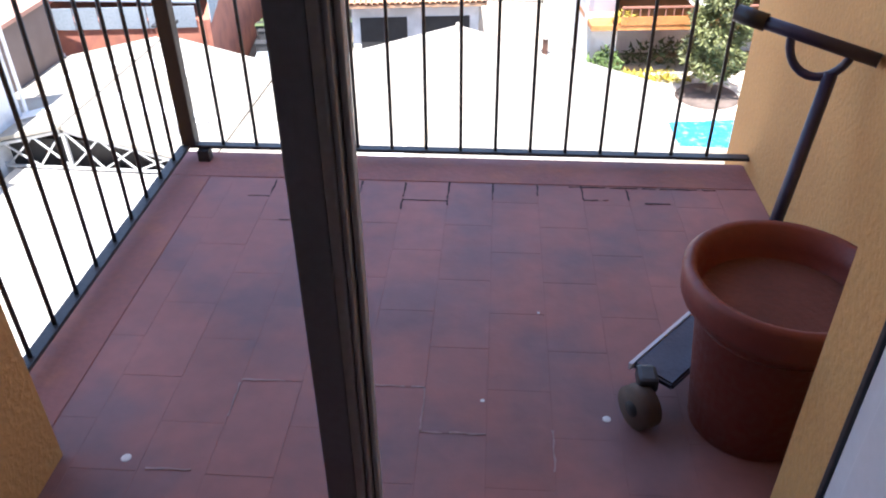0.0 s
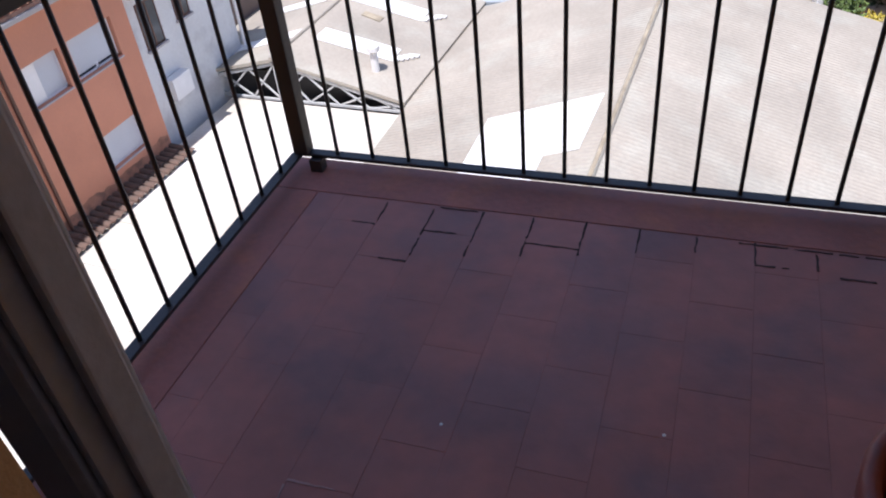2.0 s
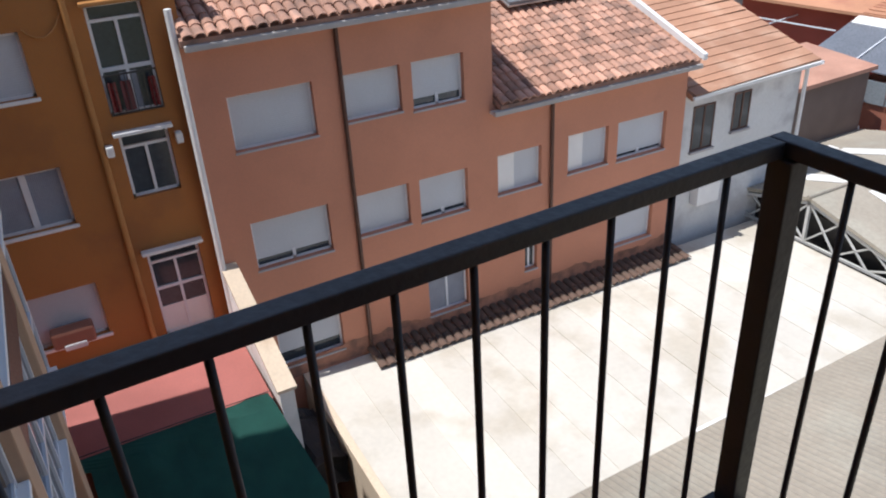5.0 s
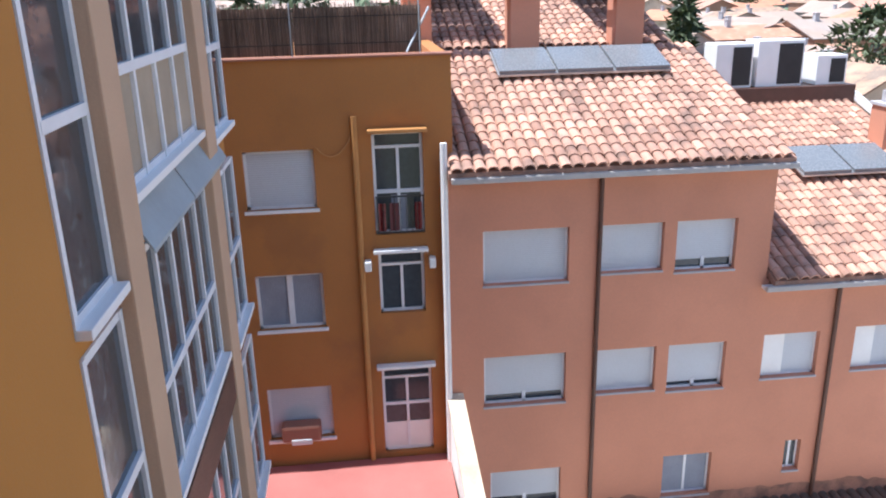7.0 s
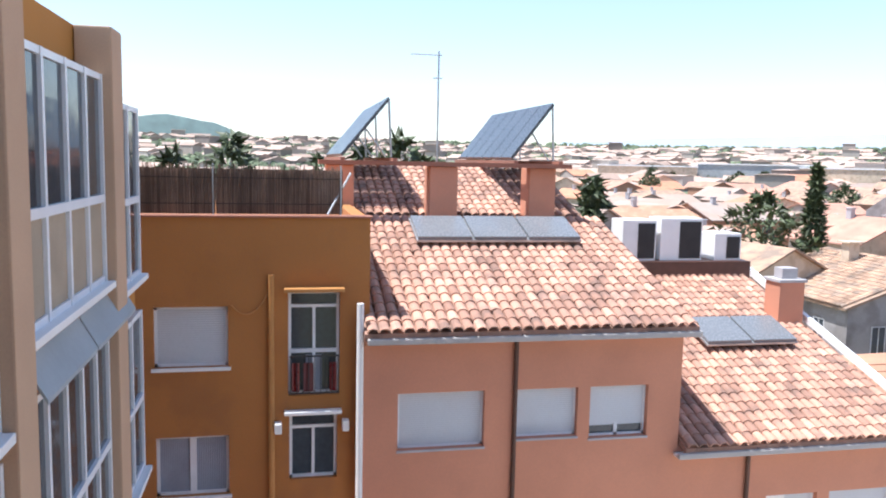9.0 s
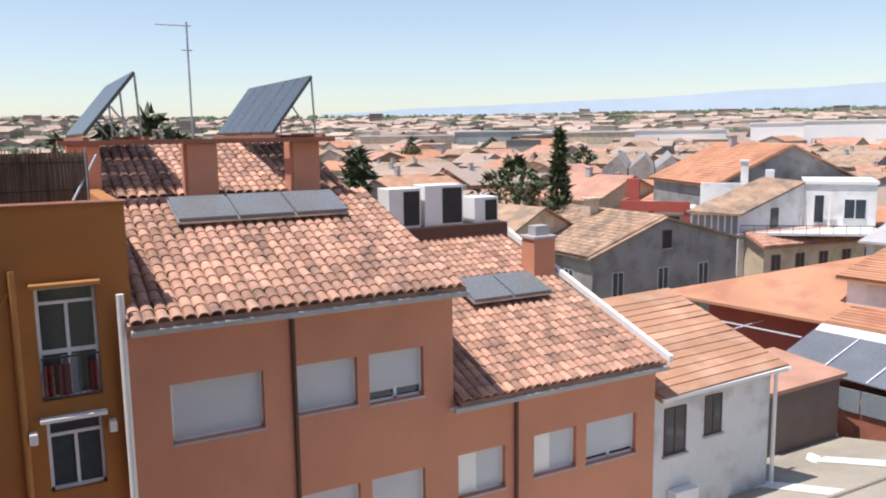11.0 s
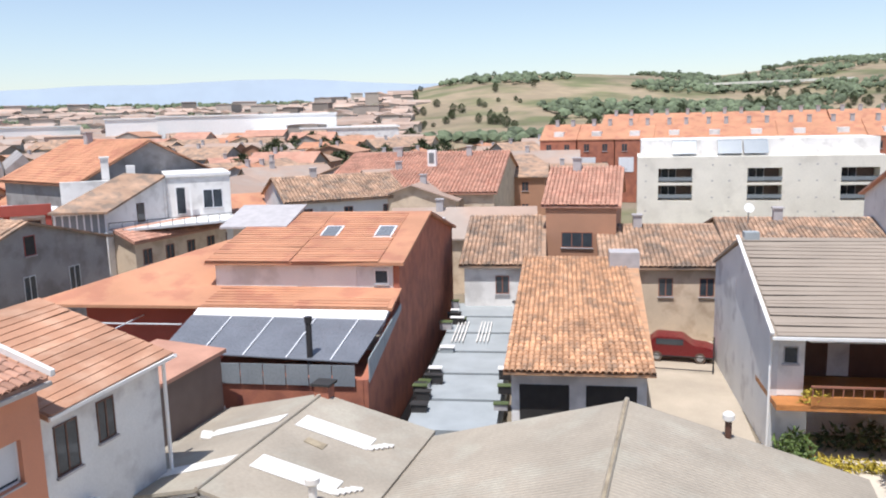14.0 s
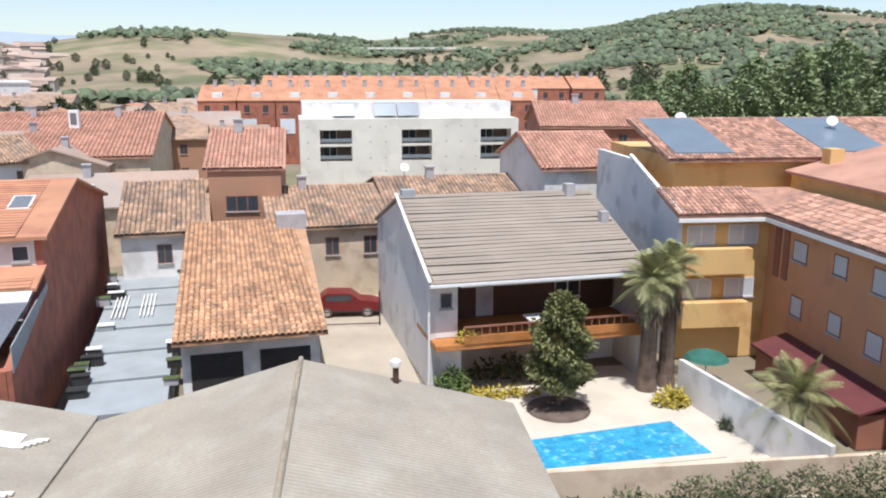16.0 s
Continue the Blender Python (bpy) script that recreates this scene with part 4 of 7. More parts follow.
for k, (xa, ya, xb, yb, wd) in enumerate(((-12.6, 23.5, -9.9, 23.5, 0.95), (-12.45, 20.15, -9.7, 20.25, 0.9), (-15.9, 22.8, -13.3, 23.5, 0.75), (-15.45, 19.3, -13.1, 19.8, 0.7))):
    sheet = prism([(xa, ya - wd / 2, roof_z2(xa) + 0.012), (xb, yb - wd / 2, roof_z2(xb) + 0.012), (xb, yb + wd / 2, roof_z2(xb) + 0.012), (xa, ya + wd / 2, roof_z2(xa) + 0.012)], (0, 0, 0.03))
    part("roof_patch", sheet, M["palecement"], barn2, "white patch sheet")
    xe = xb if k < 2 else xa
    for j in range(5):
        x = xe + (0.12 * j if k < 2 else -0.1 * j) * (1 if k < 2 else 1)
        y = (yb if k < 2 else ya) + (j - 2) * 0.16
        part("torn_edge", boxes((x - 0.22, x + 0.22, y - 0.09, y + 0.09, roof_z2(x) - 0.02, roof_z2(x) + 0.05), bevel=0.02), M["palecement"], barn2)
part("roof_patch", prism([(-11.85, 22.2, roof_z2(-11.85) + 0.01), (-11.1, 22.1, roof_z2(-11.1) + 0.01), (-11.1, 22.5, roof_z2(-11.1) + 0.01), (-11.85, 22.55, roof_z2(-11.85) + 0.01)], (0, 0, 0.02)), M["moss"], barn2)
part("verge", beam((-17.55, 17.75, -9.98), (-17.55, 26.1, -9.98), 0.16, 0.12), M["palecement"], barn2)
for (x, y, z, h, r, b, lab, mt) in ((-9.9, 19.0, -9.75, 0.75, 0.13, barn2, "pale cement roof vent with a cowl", "palecement"), (1.94, 25.5, -9.1, 0.7, 0.11, barn, "rusty roof vent with a cowl", "drain")):
    v = thing("roof_vent", lab, "roof vent", "roof vents", at=(x, y, z))
    part("pipe", rod((x, y, z - 0.1), (x, y, z + h), r, sides=14), M[mt], v)
    part("cowl", lathe([(r * 1.2, 0), (r * 1.75, 0.06), (r * 1.75, 0.22), (r * 1.0, 0.3)], 14, (x, y, z + h - 0.08)), M["palecement"], v)
ch = thing("chimney", "small dark brick chimney at the barn ridge", "chimney", at=(-12.9, 26.0, -9))
part("shaft", boxes((-13.2, -12.6, 25.75, 26.3, -9.4, -8.6)), M["brick"], ch)
part("cap", boxes((-13.3, -12.5, 25.65, 26.4, -8.598, -8.5)), M["dark"], ch)


part("pale_patch", prism([(x, y, barn_z(x) + 0.01) for x, y in ((-4.8, 11.0), (-2.72, 10.8), (-2.75, 13.3), (-1.9, 13.4), (-1.85, 16.2), (-4.95, 15.8))][::-1], (0, 0, 0.02)), M["palecement"], barn, "pale step-edged patch on the roof slope")
# corrugation ribs of the sheets, running down the slope
for bt, xs0, xs1, ya, yb, zf in ((barn, -8.3, -1.45, 0.0, 25.8, barn_z), (barn, -1.25, 6.2, 0.0, 25.8, barn_z)):
    bm = bmesh.new()
    y = ya
    while y < yb:
        xs0 = barn_edge(y) + 0.02 if xs0 < -2 else xs0
        q = [bm.verts.new(p) for p in ((xs0, y, zf(xs0) + 0.001), (xs1, y, zf(xs1) + 0.001), (xs1, y + 0.05, zf(xs1) + 0.02), (xs0, y + 0.05, zf(xs0) + 0.02), (xs0, y + 0.1, zf(xs0) + 0.001), (xs1, y + 0.1, zf(xs1) + 0.001))]
        bm.faces.new((q[0], q[1], q[2], q[3]))
        bm.faces.new((q[3], q[2], q[5], q[4]))
        y += 0.177
    tagged(part("roof_corrugation", bm, M["cement"], bt), kind="stuff")
part("ridge_stain", boxes((-1.40, -1.30, 8.0, 25.7, -8.13, -8.09), bevel=0.015), M["moss"], barn, "rusty lichen along the ridge")
# sheets of the pale roof, each running across it
for k in range(17):
    y = 2.45 + 0.897 * k
    part("roof_sheet", boxes((FX + 0.06, -8.02, y + 0.006, y + 0.891, -10.549, -10.538 + 0.004 * (k % 2)), bevel=0.002), M["limewash"], bpy.data.objects["pale_roof"])
# dark tile course and damp grime at the foot of the salmon wall
foot = thing("footing_course", "dark weathered barrel tiles along the foot of the wall", "roof tiles", at=(FX + 0.4, 9.0, -10.53))
tiles(foot, (FX + 0.86, 4.0, -10.52), (0, 1, 0), (-1, 0, 0.13), 10.4, 0.84, 0.245, 0.42, barrel, M["footing"], M["footing"], parts=84, name="footing_tile")
grime = bmesh.new()
low_edge, high_edge = [], []
for k in range(120):
    y = 1.3 + 12.9 * k / 119
    top = -10.02 + 0.2 * noise.noise((y * 0.9, 3.0, 0)) + 0.1 * noise.noise((y * 4.0, 1.0, 0))
    low_edge.append(grime.verts.new((FX + 0.008, y, -10.5)))
    high_edge.append(grime.verts.new((FX + 0.008, y, min(top, -9.84))))
for k in range(119):
    grime.faces.new((low_edge[k], low_edge[k + 1], high_edge[k + 1], high_edge[k]))
bmesh.ops.recalc_face_normals(grime, faces=grime.faces[:])
if grime.faces[:][0].normal.x < 0:
    bmesh.ops.reverse_faces(grime, faces=grime.faces[:])
part("damp_stain", grime, M["grime"], sal, "dark damp grime at the wall foot")


# ---- the town: helpers in a turned frame ----
def turned(name, bm, mat, parent, at, label=""):
    bmesh.ops.transform(bm, matrix=at, verts=bm.verts[:])
    return part(name, bm, mat, parent, label)


def slab(points, thick=0.15):
    """A flat roof sheet from its corner points, given thickness downwards."""
    return prism(points, (0, 0, -thick))


def tile_slope(parent, at, a, b, c, pitch, course, kind, mat, rest, parts=0):
    """Tiles over the sloping rectangle from eave corner a to b, and up to c above a; in the turned frame at."""
    a, b, c = at @ Vector(a), at @ Vector(b), at @ Vector(c)
    tiles(parent, a, b - a, c - a, (b - a).length, (c - a).length, pitch, course, kind, mat, rest, parts=parts)


def opening(parent, at, x0, x1, z0, z1, y, frame_mat="pvc", pane_mat="pane", bars=1, deep=0.12):
    """A window in a wall whose face is at y in the turned frame, facing -y: frame, pane, mullions, sill."""
    t = 0.05
    w = turned("window", boxes((x0, x1, y - 0.02, y + 0.03, z0, z0 + t), (x0, x1, y - 0.02, y + 0.03, z1 - t, z1), (x0, x0 + t, y - 0.02, y + 0.03, z0 + t, z1 - t),
                               (x1 - t, x1, y - 0.02, y + 0.03, z0 + t, z1 - t)), M[frame_mat], parent, at)
    turned("pane", boxes((x0 + t, x1 - t, y - 0.008, y + 0.02, z0 + t, z1 - t)), M[pane_mat], w, at)
    for k in range(1, bars + 1):
        x = x0 + (x1 - x0) * k / (bars + 1)
        turned("mullion", boxes((x - 0.03, x + 0.03, y - 0.024, y + 0.01, z0 + t, z1 - t)), M[frame_mat], w, at)
    turned("sill", boxes((x0 - 0.05, x1 + 0.05, y - 0.1, y + 0.01, z0 - 0.07, z0 - 0.004)), M["sill"], w, at)
    return w


# salmon roofs
tiles(roof_a, (FX + 0.34, 0.98, -1.885), (0, 1, 0), UP, 7.15, 5.8 * LEAN, 0.245, 0.37, barrel, M["tile"], M["tile_rest"], parts=300)
tiles(roof_b, (FX + 0.34, 8.02, -4.60), (0, 1, 0), UP, 6.25, 8.1 * LEAN, 0.245, 0.37, barrel, M["tile"], M["tile_rest"], parts=300)
tiles(roof_c, (-20.6, 1.1, 0.0), (0, 1, 0), UP, 6.7, 4.2, 0.245, 0.37, barrel, M["tile"], M["tile_rest"])

# grey-blue house next to the salmon one
AT = pose(-15.3, 14.5, 0, 0, 0, 90)
grey = thing("annex_house", "pale grey rendered house with a ribbed orange tile roof", "house")
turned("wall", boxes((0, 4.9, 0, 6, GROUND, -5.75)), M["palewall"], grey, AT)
r = turned("roof", slab([(-0.1, -0.5, -5.68), (5.1, -0.5, -5.55), (5.1, 4.6, -4.0), (-0.1, 4.6, -4.1)]), M["annextile"], grey, AT)
tile_slope(r, AT, (-0.1, -0.52, -5.68), (5.1, -0.52, -5.55), (-0.1, 4.6, -4.1), 5.18, 0.36, lap_tile, M["annextile"], M["annextile"])
opening(grey, AT, 0.5, 1.35, -7.65, -6.25, -0.01, "drain", "pane")
opening(grey, AT, 2.1, 2.8, -7.35, -6.15, -0.01, "drain", "pane")
turned("roof_edge", beam((-0.1, -0.55, -5.75), (5.1, -0.55, -5.62), 0.08, 0.1), M["paint"], grey, AT)
turned("downpipe", rod((5.0, -0.12, -5.7), (5.0, -0.12, GROUND), 0.06, rod((5.0, -0.12, -5.8), (5.0, -0.6, -5.6), 0.06)), M["paint"], grey, AT)
ac = thing("air_conditioner", "white air conditioning unit on a shaded wall", "air conditioner", at=(-15.0, 15.6, -9.4))
part("casing", boxes((-15.28, -14.95, 15.2, 16.1, -9.4, -8.7), bevel=0.02), M["paint"], ac)
annex = thing("annex", "small white annex with a tiled lean-to roof", "annex")
part("wall", boxes((-20.4, -17.5, 22.0, 26.0, GROUND, -7.65)), M["white"], annex)
part("side_wall", boxes((-17.498, -17.46, 22.1, 26.0, GROUND, -7.67)), M["dullbrown"], annex)
part("roof", slab([(-17.3, 21.8, -7.6), (-17.3, 26.2, -7.5), (-20.6, 26.2, -7.3), (-20.6, 21.8, -7.4)]), M["pinktile"], annex)
part("pole", rod((-16.0, 20.1, GROUND), (-16.0, 20.1, -5.9), 0.09), M["palewall"], annex)
for z in (-8.3, -9.6):
    part("vent", boxes((-18.9, -17.9, 21.97, 21.998, z - 0.2, z + 0.3)), M["dark"], annex)

# ---- brick building with the glass canopy ----
AT = pose(-12.36, 27.83, 0, 0, 0, 9)
bb = thing("brick_building", "brick building with bright orange tile roofs and a dark glazed canopy", "building")
turned("base_wall", boxes((-6.95, 0.3, 0, 8, GROUND, -9.0)), M["brick"], bb, AT)
turned("side_wall", prism([(0.5, 0.05, GROUND), (0.5, 0.05, -9.0), (0.5, 6.9, -7.4), (0.5, 7.0, -5.6), (0.5, 15.3, -3.95), (0.5, 26, -6.3), (0.5, 26, GROUND)], (-0.3, 0, 0)), M["brick"], bb, AT)
turned("wall", boxes((-15.0, -6.96, 5.0, 13, GROUND, -6.95)), M["redwall"], bb, AT)
turned("wall", boxes((-9.0, -1.66, 7.0, 25, GROUND, -5.45), (-6.94, 0.19, 4.2, 6.9, GROUND, -7.35)), M["white"], bb, AT)
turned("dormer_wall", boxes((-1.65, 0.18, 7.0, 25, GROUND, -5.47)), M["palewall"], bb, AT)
opening(bb, AT, -0.75, -0.05, -6.45, -5.75, 6.98, "paint", "pane", 0)
low = turned("roof", slab([(-17.0, 3.2, -6.75), (-8.6, 4.2, -6.98), (0.6, 4.6, -7.1), (0.6, 7.0, -6.65), (-9.0, 7.0, -6.6), (-9.2, 13.0, -4.7)], 0.14), M["brighttile"], bb, AT)
tile_slope(low, AT, (-8.6, 4.3, -6.97), (0.6, 4.6, -7.08), (-8.6, 7.0, -6.58), 4.5, 0.36, lap_tile, M["brighttile"], M["brighttile"])
up_roof = turned("roof", slab([(-9.4, 6.6, -5.3), (0.8, 6.6, -5.32), (0.8, 15.3, -3.85), (-9.4, 15.3, -3.85)], 0.16), M["brighttile"], bb, AT)
tile_slope(up_roof, AT, (-9.4, 6.55, -5.28), (0.8, 6.55, -5.3), (-9.4, 15.3, -3.85), 4.5, 0.36, lap_tile, M["brighttile"], M["brighttile"])
turned("roof_back", slab([(-9.4, 15.3, -3.85), (0.8, 15.3, -3.85), (0.8, 26.2, -6.25), (-9.4, 26.2, -6.25)], 0.16), M["brighttile"], bb, AT)
for x in (-4.6, -1.6):
    sk = turned("skylight", prism([(x, 10.4, -4.74), (x + 1.0, 10.4, -4.74), (x + 1.0, 12.2, -4.37), (x, 12.2, -4.37)], (0, 0, 0.1)), M["pvc"], bb, AT, "roof window with grey frame")
    turned("pane", prism([(x + 0.1, 10.55, -4.7), (x + 0.9, 10.55, -4.7), (x + 0.9, 12.05, -4.39), (x + 0.1, 12.05, -4.39)], (0, 0, 0.11)), M["collector"], sk, AT)
turned("flat_collector", prism([(-11.0, 12.2, -4.45), (-7.0, 12.2, -4.4), (-7.0, 16.0, -3.6), (-11.0, 16.0, -3.6)], (0, 0, 0.12)), M["sill"], bb, AT, "grey flat panel on the roof")
turned("fascia", prism([(-8.7, 4.2, -7.12), (0.45, 4.55, -7.24), (0.4, 3.92, -7.5), (-8.85, 3.92, -7.38)], (0, 0, 0.05)), M["paint"], bb, AT, "white sloping fascia board")
can = turned("glass_canopy", slab([(-9.0, 0.9, -8.2), (0.05, 0.2, -8.3), (0.4, 3.9, -7.5), (-8.9, 3.9, -7.35)], 0.05), M["greyglass"], bb, AT, "dark glazed canopy")
for k in range(1, 5):
    s = k / 4.6
    turned("glazing_bar", beam((-9.0 + 9.05 * s, 0.9 - 0.7 * s, -8.17 - 0.1 * s), (-8.9 + 9.3 * s, 3.9, -7.32 - 0.15 * s), 0.05, 0.04), M["pvc"], can, AT)
for k in range(7):
    turned("balustrade_panel", boxes((-6.9 + k * 0.99, -5.95 + k * 0.99, -0.1, -0.06, -9.25, -8.36)), M["frosted"], bb, AT)
for k in range(7):
    turned("balustrade_panel", prism([(0.54, k * 0.98 + 0.04, -9.1 + k * 0.2), (0.54, k * 0.98 + 0.96, -8.9 + k * 0.2), (0.54, k * 0.98 + 0.96, -8.0 + k * 0.1), (0.54, k * 0.98 + 0.04, -8.1 + k * 0.1)], (0.04, 0, 0)), M["slab"], bb, AT)
turned("flue", lathe([(0.13, -9.0), (0.13, -6.75), (0.17, -6.72), (0.17, -6.5)], 14, (-2.1, 0.6, 0)), M["iron"], bb, AT, "black metal flue")
turned("awning_rail", boxes((-13.0, -9.0, 3.0, 3.05, -7.6, -7.55)), M["pvc"], bb, AT)
turned("awning_rail", boxes((-12.0, -11.95, 1.5, 5.0, -7.7, -7.65)), M["pvc"], bb, AT)

# alley with stepped sheet roofs and roof boxes
AT = pose(-10.5, 28.0, 0, 0, 0, 10)
alley = thing("alley_roofs", "row of stepped grey sheet roofs along an alley", "roof")
for k in range(6):
    turned("roof_panel", boxes((0.0, 3.8, 0.6 + k * 3.5, 4.0 + k * 3.5, GROUND, -11.25 + 0.08 * k)), M["slab"], alley, AT)
rng = random.Random(4)
for k in range(22):
    x, y = (rng.uniform(-0.45, 0.15), rng.uniform(1, 20)) if k % 3 else (rng.uniform(3.5, 3.9), rng.uniform(1, 20))
    z = -11.25 + 0.08 * int(max(0, (y - 0.6) // 3.5))
    b = thing("roof_box", "small metal planter or vent box on the alley roof", "box", "alley roof boxes")
    w, d, h = rng.uniform(0.4, 0.9), rng.uniform(0.3, 0.5), rng.uniform(0.25, 0.55)
    turned("casing", boxes((x, x + w, y, y + d, z - 0.02, z + h), bevel=0.02), rng.choice([M["paint"], M["slab"], M["dark"], M["sill"]]), b, AT)
    turned("lid", boxes((x - 0.04, x + w + 0.04, y - 0.04, y + d + 0.04, z + h + 0.002, z + h + 0.04)), rng.choice([M["paint"], M["dark"], M["leaf"]]), b, AT)
for x in (0.6, 2.0):
    p = thing("ladder_stack", "bundle of pale ladders and battens lying on a roof", "ladder", "stacked ladders")
    for k in range(4):
        turned("rail", beam((x + k * 0.2, 12.5, -10.9), (x + k * 0.2, 16.5, -10.82), 0.07, 0.07), M["palecement"], p, AT)

# tiled shed
AT = pose(-0.7, 31.4, 0, 0, 0, 9)
shed = thing("tiled_shed", "long low white shed with an orange barrel tile roof", "shed")
turned("wall", boxes((-5.85, -0.2, 0.5, 17.3, GROUND, -9.25)), M["white"], shed, AT)
turned("wall_infill", prism([(-5.85, 0.5, -9.25), (-5.85, 17.3, -9.25), (-5.85, 17.3, -7.5)], (5.65, 0, 0)), M["white"], shed, AT)
r = turned("roof", slab([(-6.15, -0.15, -9.02), (0.1, -0.15, -9.02), (0.9, 17.6, -7.3), (-6.0, 17.6, -7.3)], 0.12), M["oldtile_rest"], shed, AT)
tile_slope(r, AT, (-6.15, -0.2, -9.0), (0.15, -0.2, -9.0), (-6.1, 17.6, -7.28), 0.25, 0.42, barrel, M["oldtile"], M["oldtile_rest"], parts=300)
# flat dark sheets on the solid wall paint the shade of the doorways
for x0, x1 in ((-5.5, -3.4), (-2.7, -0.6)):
    turned("doorway", boxes((x0, x1, 0.47, 0.498, GROUND, -9.75)), M["dark"], shed, AT, "doorway with its inner shade painted as a dark sheet")
turned("chimney_hood", boxes((-0.9, 0.85, 15.2, 16.6, -7.7, -6.6), bevel=0.03), M["sill"], shed, AT, "grey concrete chimney hood")

# white house with grey tile roof and timber balcony
AT = pose(4.0, 33.6, 0, 0, 0, 8)
hs = thing("balcony_house", "white house with a grey tile roof and timber balcony", "house")
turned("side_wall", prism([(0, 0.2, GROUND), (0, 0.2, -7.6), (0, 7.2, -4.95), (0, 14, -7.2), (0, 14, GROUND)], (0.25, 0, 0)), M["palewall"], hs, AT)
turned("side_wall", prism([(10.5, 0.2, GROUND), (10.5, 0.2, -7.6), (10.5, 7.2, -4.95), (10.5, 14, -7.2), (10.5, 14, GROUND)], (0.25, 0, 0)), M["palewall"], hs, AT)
turned("front_wall", boxes((0.251, 1.3, 0.2, 0.5, -10.35, -7.62), (0.251, 1.5, 0.22, 0.5, GROUND, -10.65)), M["white"], hs, AT)
# dark brown back wall paints the deep shade of the balcony
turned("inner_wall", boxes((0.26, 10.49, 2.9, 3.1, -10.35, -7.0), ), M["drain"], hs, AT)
turned("porch_wall", boxes((0.26, 10.49, 2.6, 2.8, GROUND, -10.65)), M["white"], hs, AT)
turned("balcony_floor", boxes((0.0, 10.7, -0.9, 3.0, -10.62, -10.38)), M["wood"], hs, AT)
turned("balcony_board", boxes((1.3, 10.7, -0.95, -0.9, -10.36, -9.98)), M["wood"], hs, AT, "orange timber balcony board")
turned("balcony_rail", boxes((1.3, 10.7, -0.95, -0.88, -9.6, -9.52)), M["reveal"], hs, AT)
for k in range(25):
    turned("baluster", boxes((1.35 + k * 0.385, 1.39 + k * 0.385, -0.93, -0.9, -9.98, -9.6)), M["reveal"], hs, AT)
turned("white_door", boxes((3.0, 3.9, 2.87, 2.898, -10.3, -8.4)), M["palewall"], hs, AT)
opening(hs, AT, 0.45, 1.05, -8.95, -8.2, 0.19, "sill", "pane", 0)
opening(hs, AT, 7.2, 8.6, -9.6, -8.3, 2.88, "pvc", "pane")
r = turned("roof", slab([(-0.15, -0.5, -7.6), (10.9, -0.5, -7.6), (10.9, 7.2, -4.72), (-0.15, 7.2, -4.72)], 0.14), M["greytile"], hs, AT)
tile_slope(r, AT, (-0.1, -0.55, -7.58), (10.9, -0.55, -7.58), (-0.1, 7.2, -4.70), 10.98, 0.34, lap_tile, M["greytile"], M["greytile"])
turned("roof_back", slab([(-0.15, 7.2, -4.72), (10.9, 7.2, -4.72), (10.9, 14.3, -7.15), (-0.15, 14.3, -7.15)], 0.14), M["greytile"], hs, AT)
turned("verge", beam((-0.18, -0.5, -7.5), (-0.18, 7.2, -4.62), 0.14, 0.1), M["paint"], hs, AT, "white verge strip")
turned("gutter", boxes((-0.2, 10.9, -0.66, -0.54, -7.72, -7.6)), M["paint"], hs, AT)
turned("awning", boxes((1.4, 10.4, -0.1, 0.1, -7.95, -7.75)), M["palewall"], hs, AT)
turned("chimney", boxes((9.2, 9.7, 6.4, 7.0, -5.4, -4.3), (10.0, 10.4, 3.6, 4.1, -6.6, -5.4)), M["sill"], hs, AT)
turned("chimney", boxes((0.1, 0.8, 6.9, 7.5, -5.0, -4.4)), M["slab"], hs, AT)
turned("downpipe", rod((-0.08, 0.1, -7.7), (-0.08, 0.1, GROUND), 0.06), M["paint"], hs, AT)
tb = thing("balcony_table", "white cloth-covered table on the timber balcony", "table")
turned("tabletop", boxes((4.6, 6.2, -0.6, 0.5, -9.68, -9.60), bevel=0.02), M["paint"], tb, AT)
for x in (4.75, 6.05):
    turned("leg", boxes((x - 0.03, x + 0.03, -0.1, 0.0, -10.38, -9.68)), M["pvc"], tb, AT)

# lane and yard
structure("lane", prism([(-0.6, 31, GROUND - 0.04), (3.9, 32, GROUND - 0.04), (2.0, 52, GROUND - 0.04), (-3.5, 52, GROUND - 0.04)], (0, 0, 0.03)), M["lane"], "dusty concrete lane between the houses", "lane")
structure("yard", prism([(4.0, 24.6, GROUND - 0.04), (16.8, 23.0, GROUND - 0.04), (15.6, 36.4, GROUND - 0.04), (4.0, 36.2, GROUND - 0.04)], (0, 0, 0.035)), M["stone"], "pale paved yard round the pool", "paving")
pool = thing("swimming_pool", "bright blue swimming pool with a pale stone rim", "pool", at=(11, 27.5, GROUND))
part("rim", prism([(7.2, 25.6, GROUND), (14.8, 26.15, GROUND), (14.2, 29.9, GROUND), (7.0, 28.7, GROUND)], (0, 0, 0.05)), M["stone"], pool)
part("water", prism([(7.55, 25.95, GROUND + 0.052), (14.4, 26.5, GROUND + 0.052), (13.9, 29.5, GROUND + 0.052), (7.35, 28.35, GROUND + 0.052)], (0, 0, 0.004)), M["water"], pool)
structure("yard_wall", prism([(15.3, 32.2, GROUND), (17.1, 23.2, GROUND), (17.3, 23.25, GROUND), (15.5, 32.25, GROUND)], (0, 0, 1.8)), M["white"], "white yard wall", "wall")
structure("yard_wall_near", boxes((6.6, 24.0, 23.2, 23.4, GROUND, -11.6)), M["cream"], "pale garden wall", "wall")
tb = thing("garden_canopy", "green round parasol beside the yard wall", "parasol", at=(17.6, 33.5, GROUND))
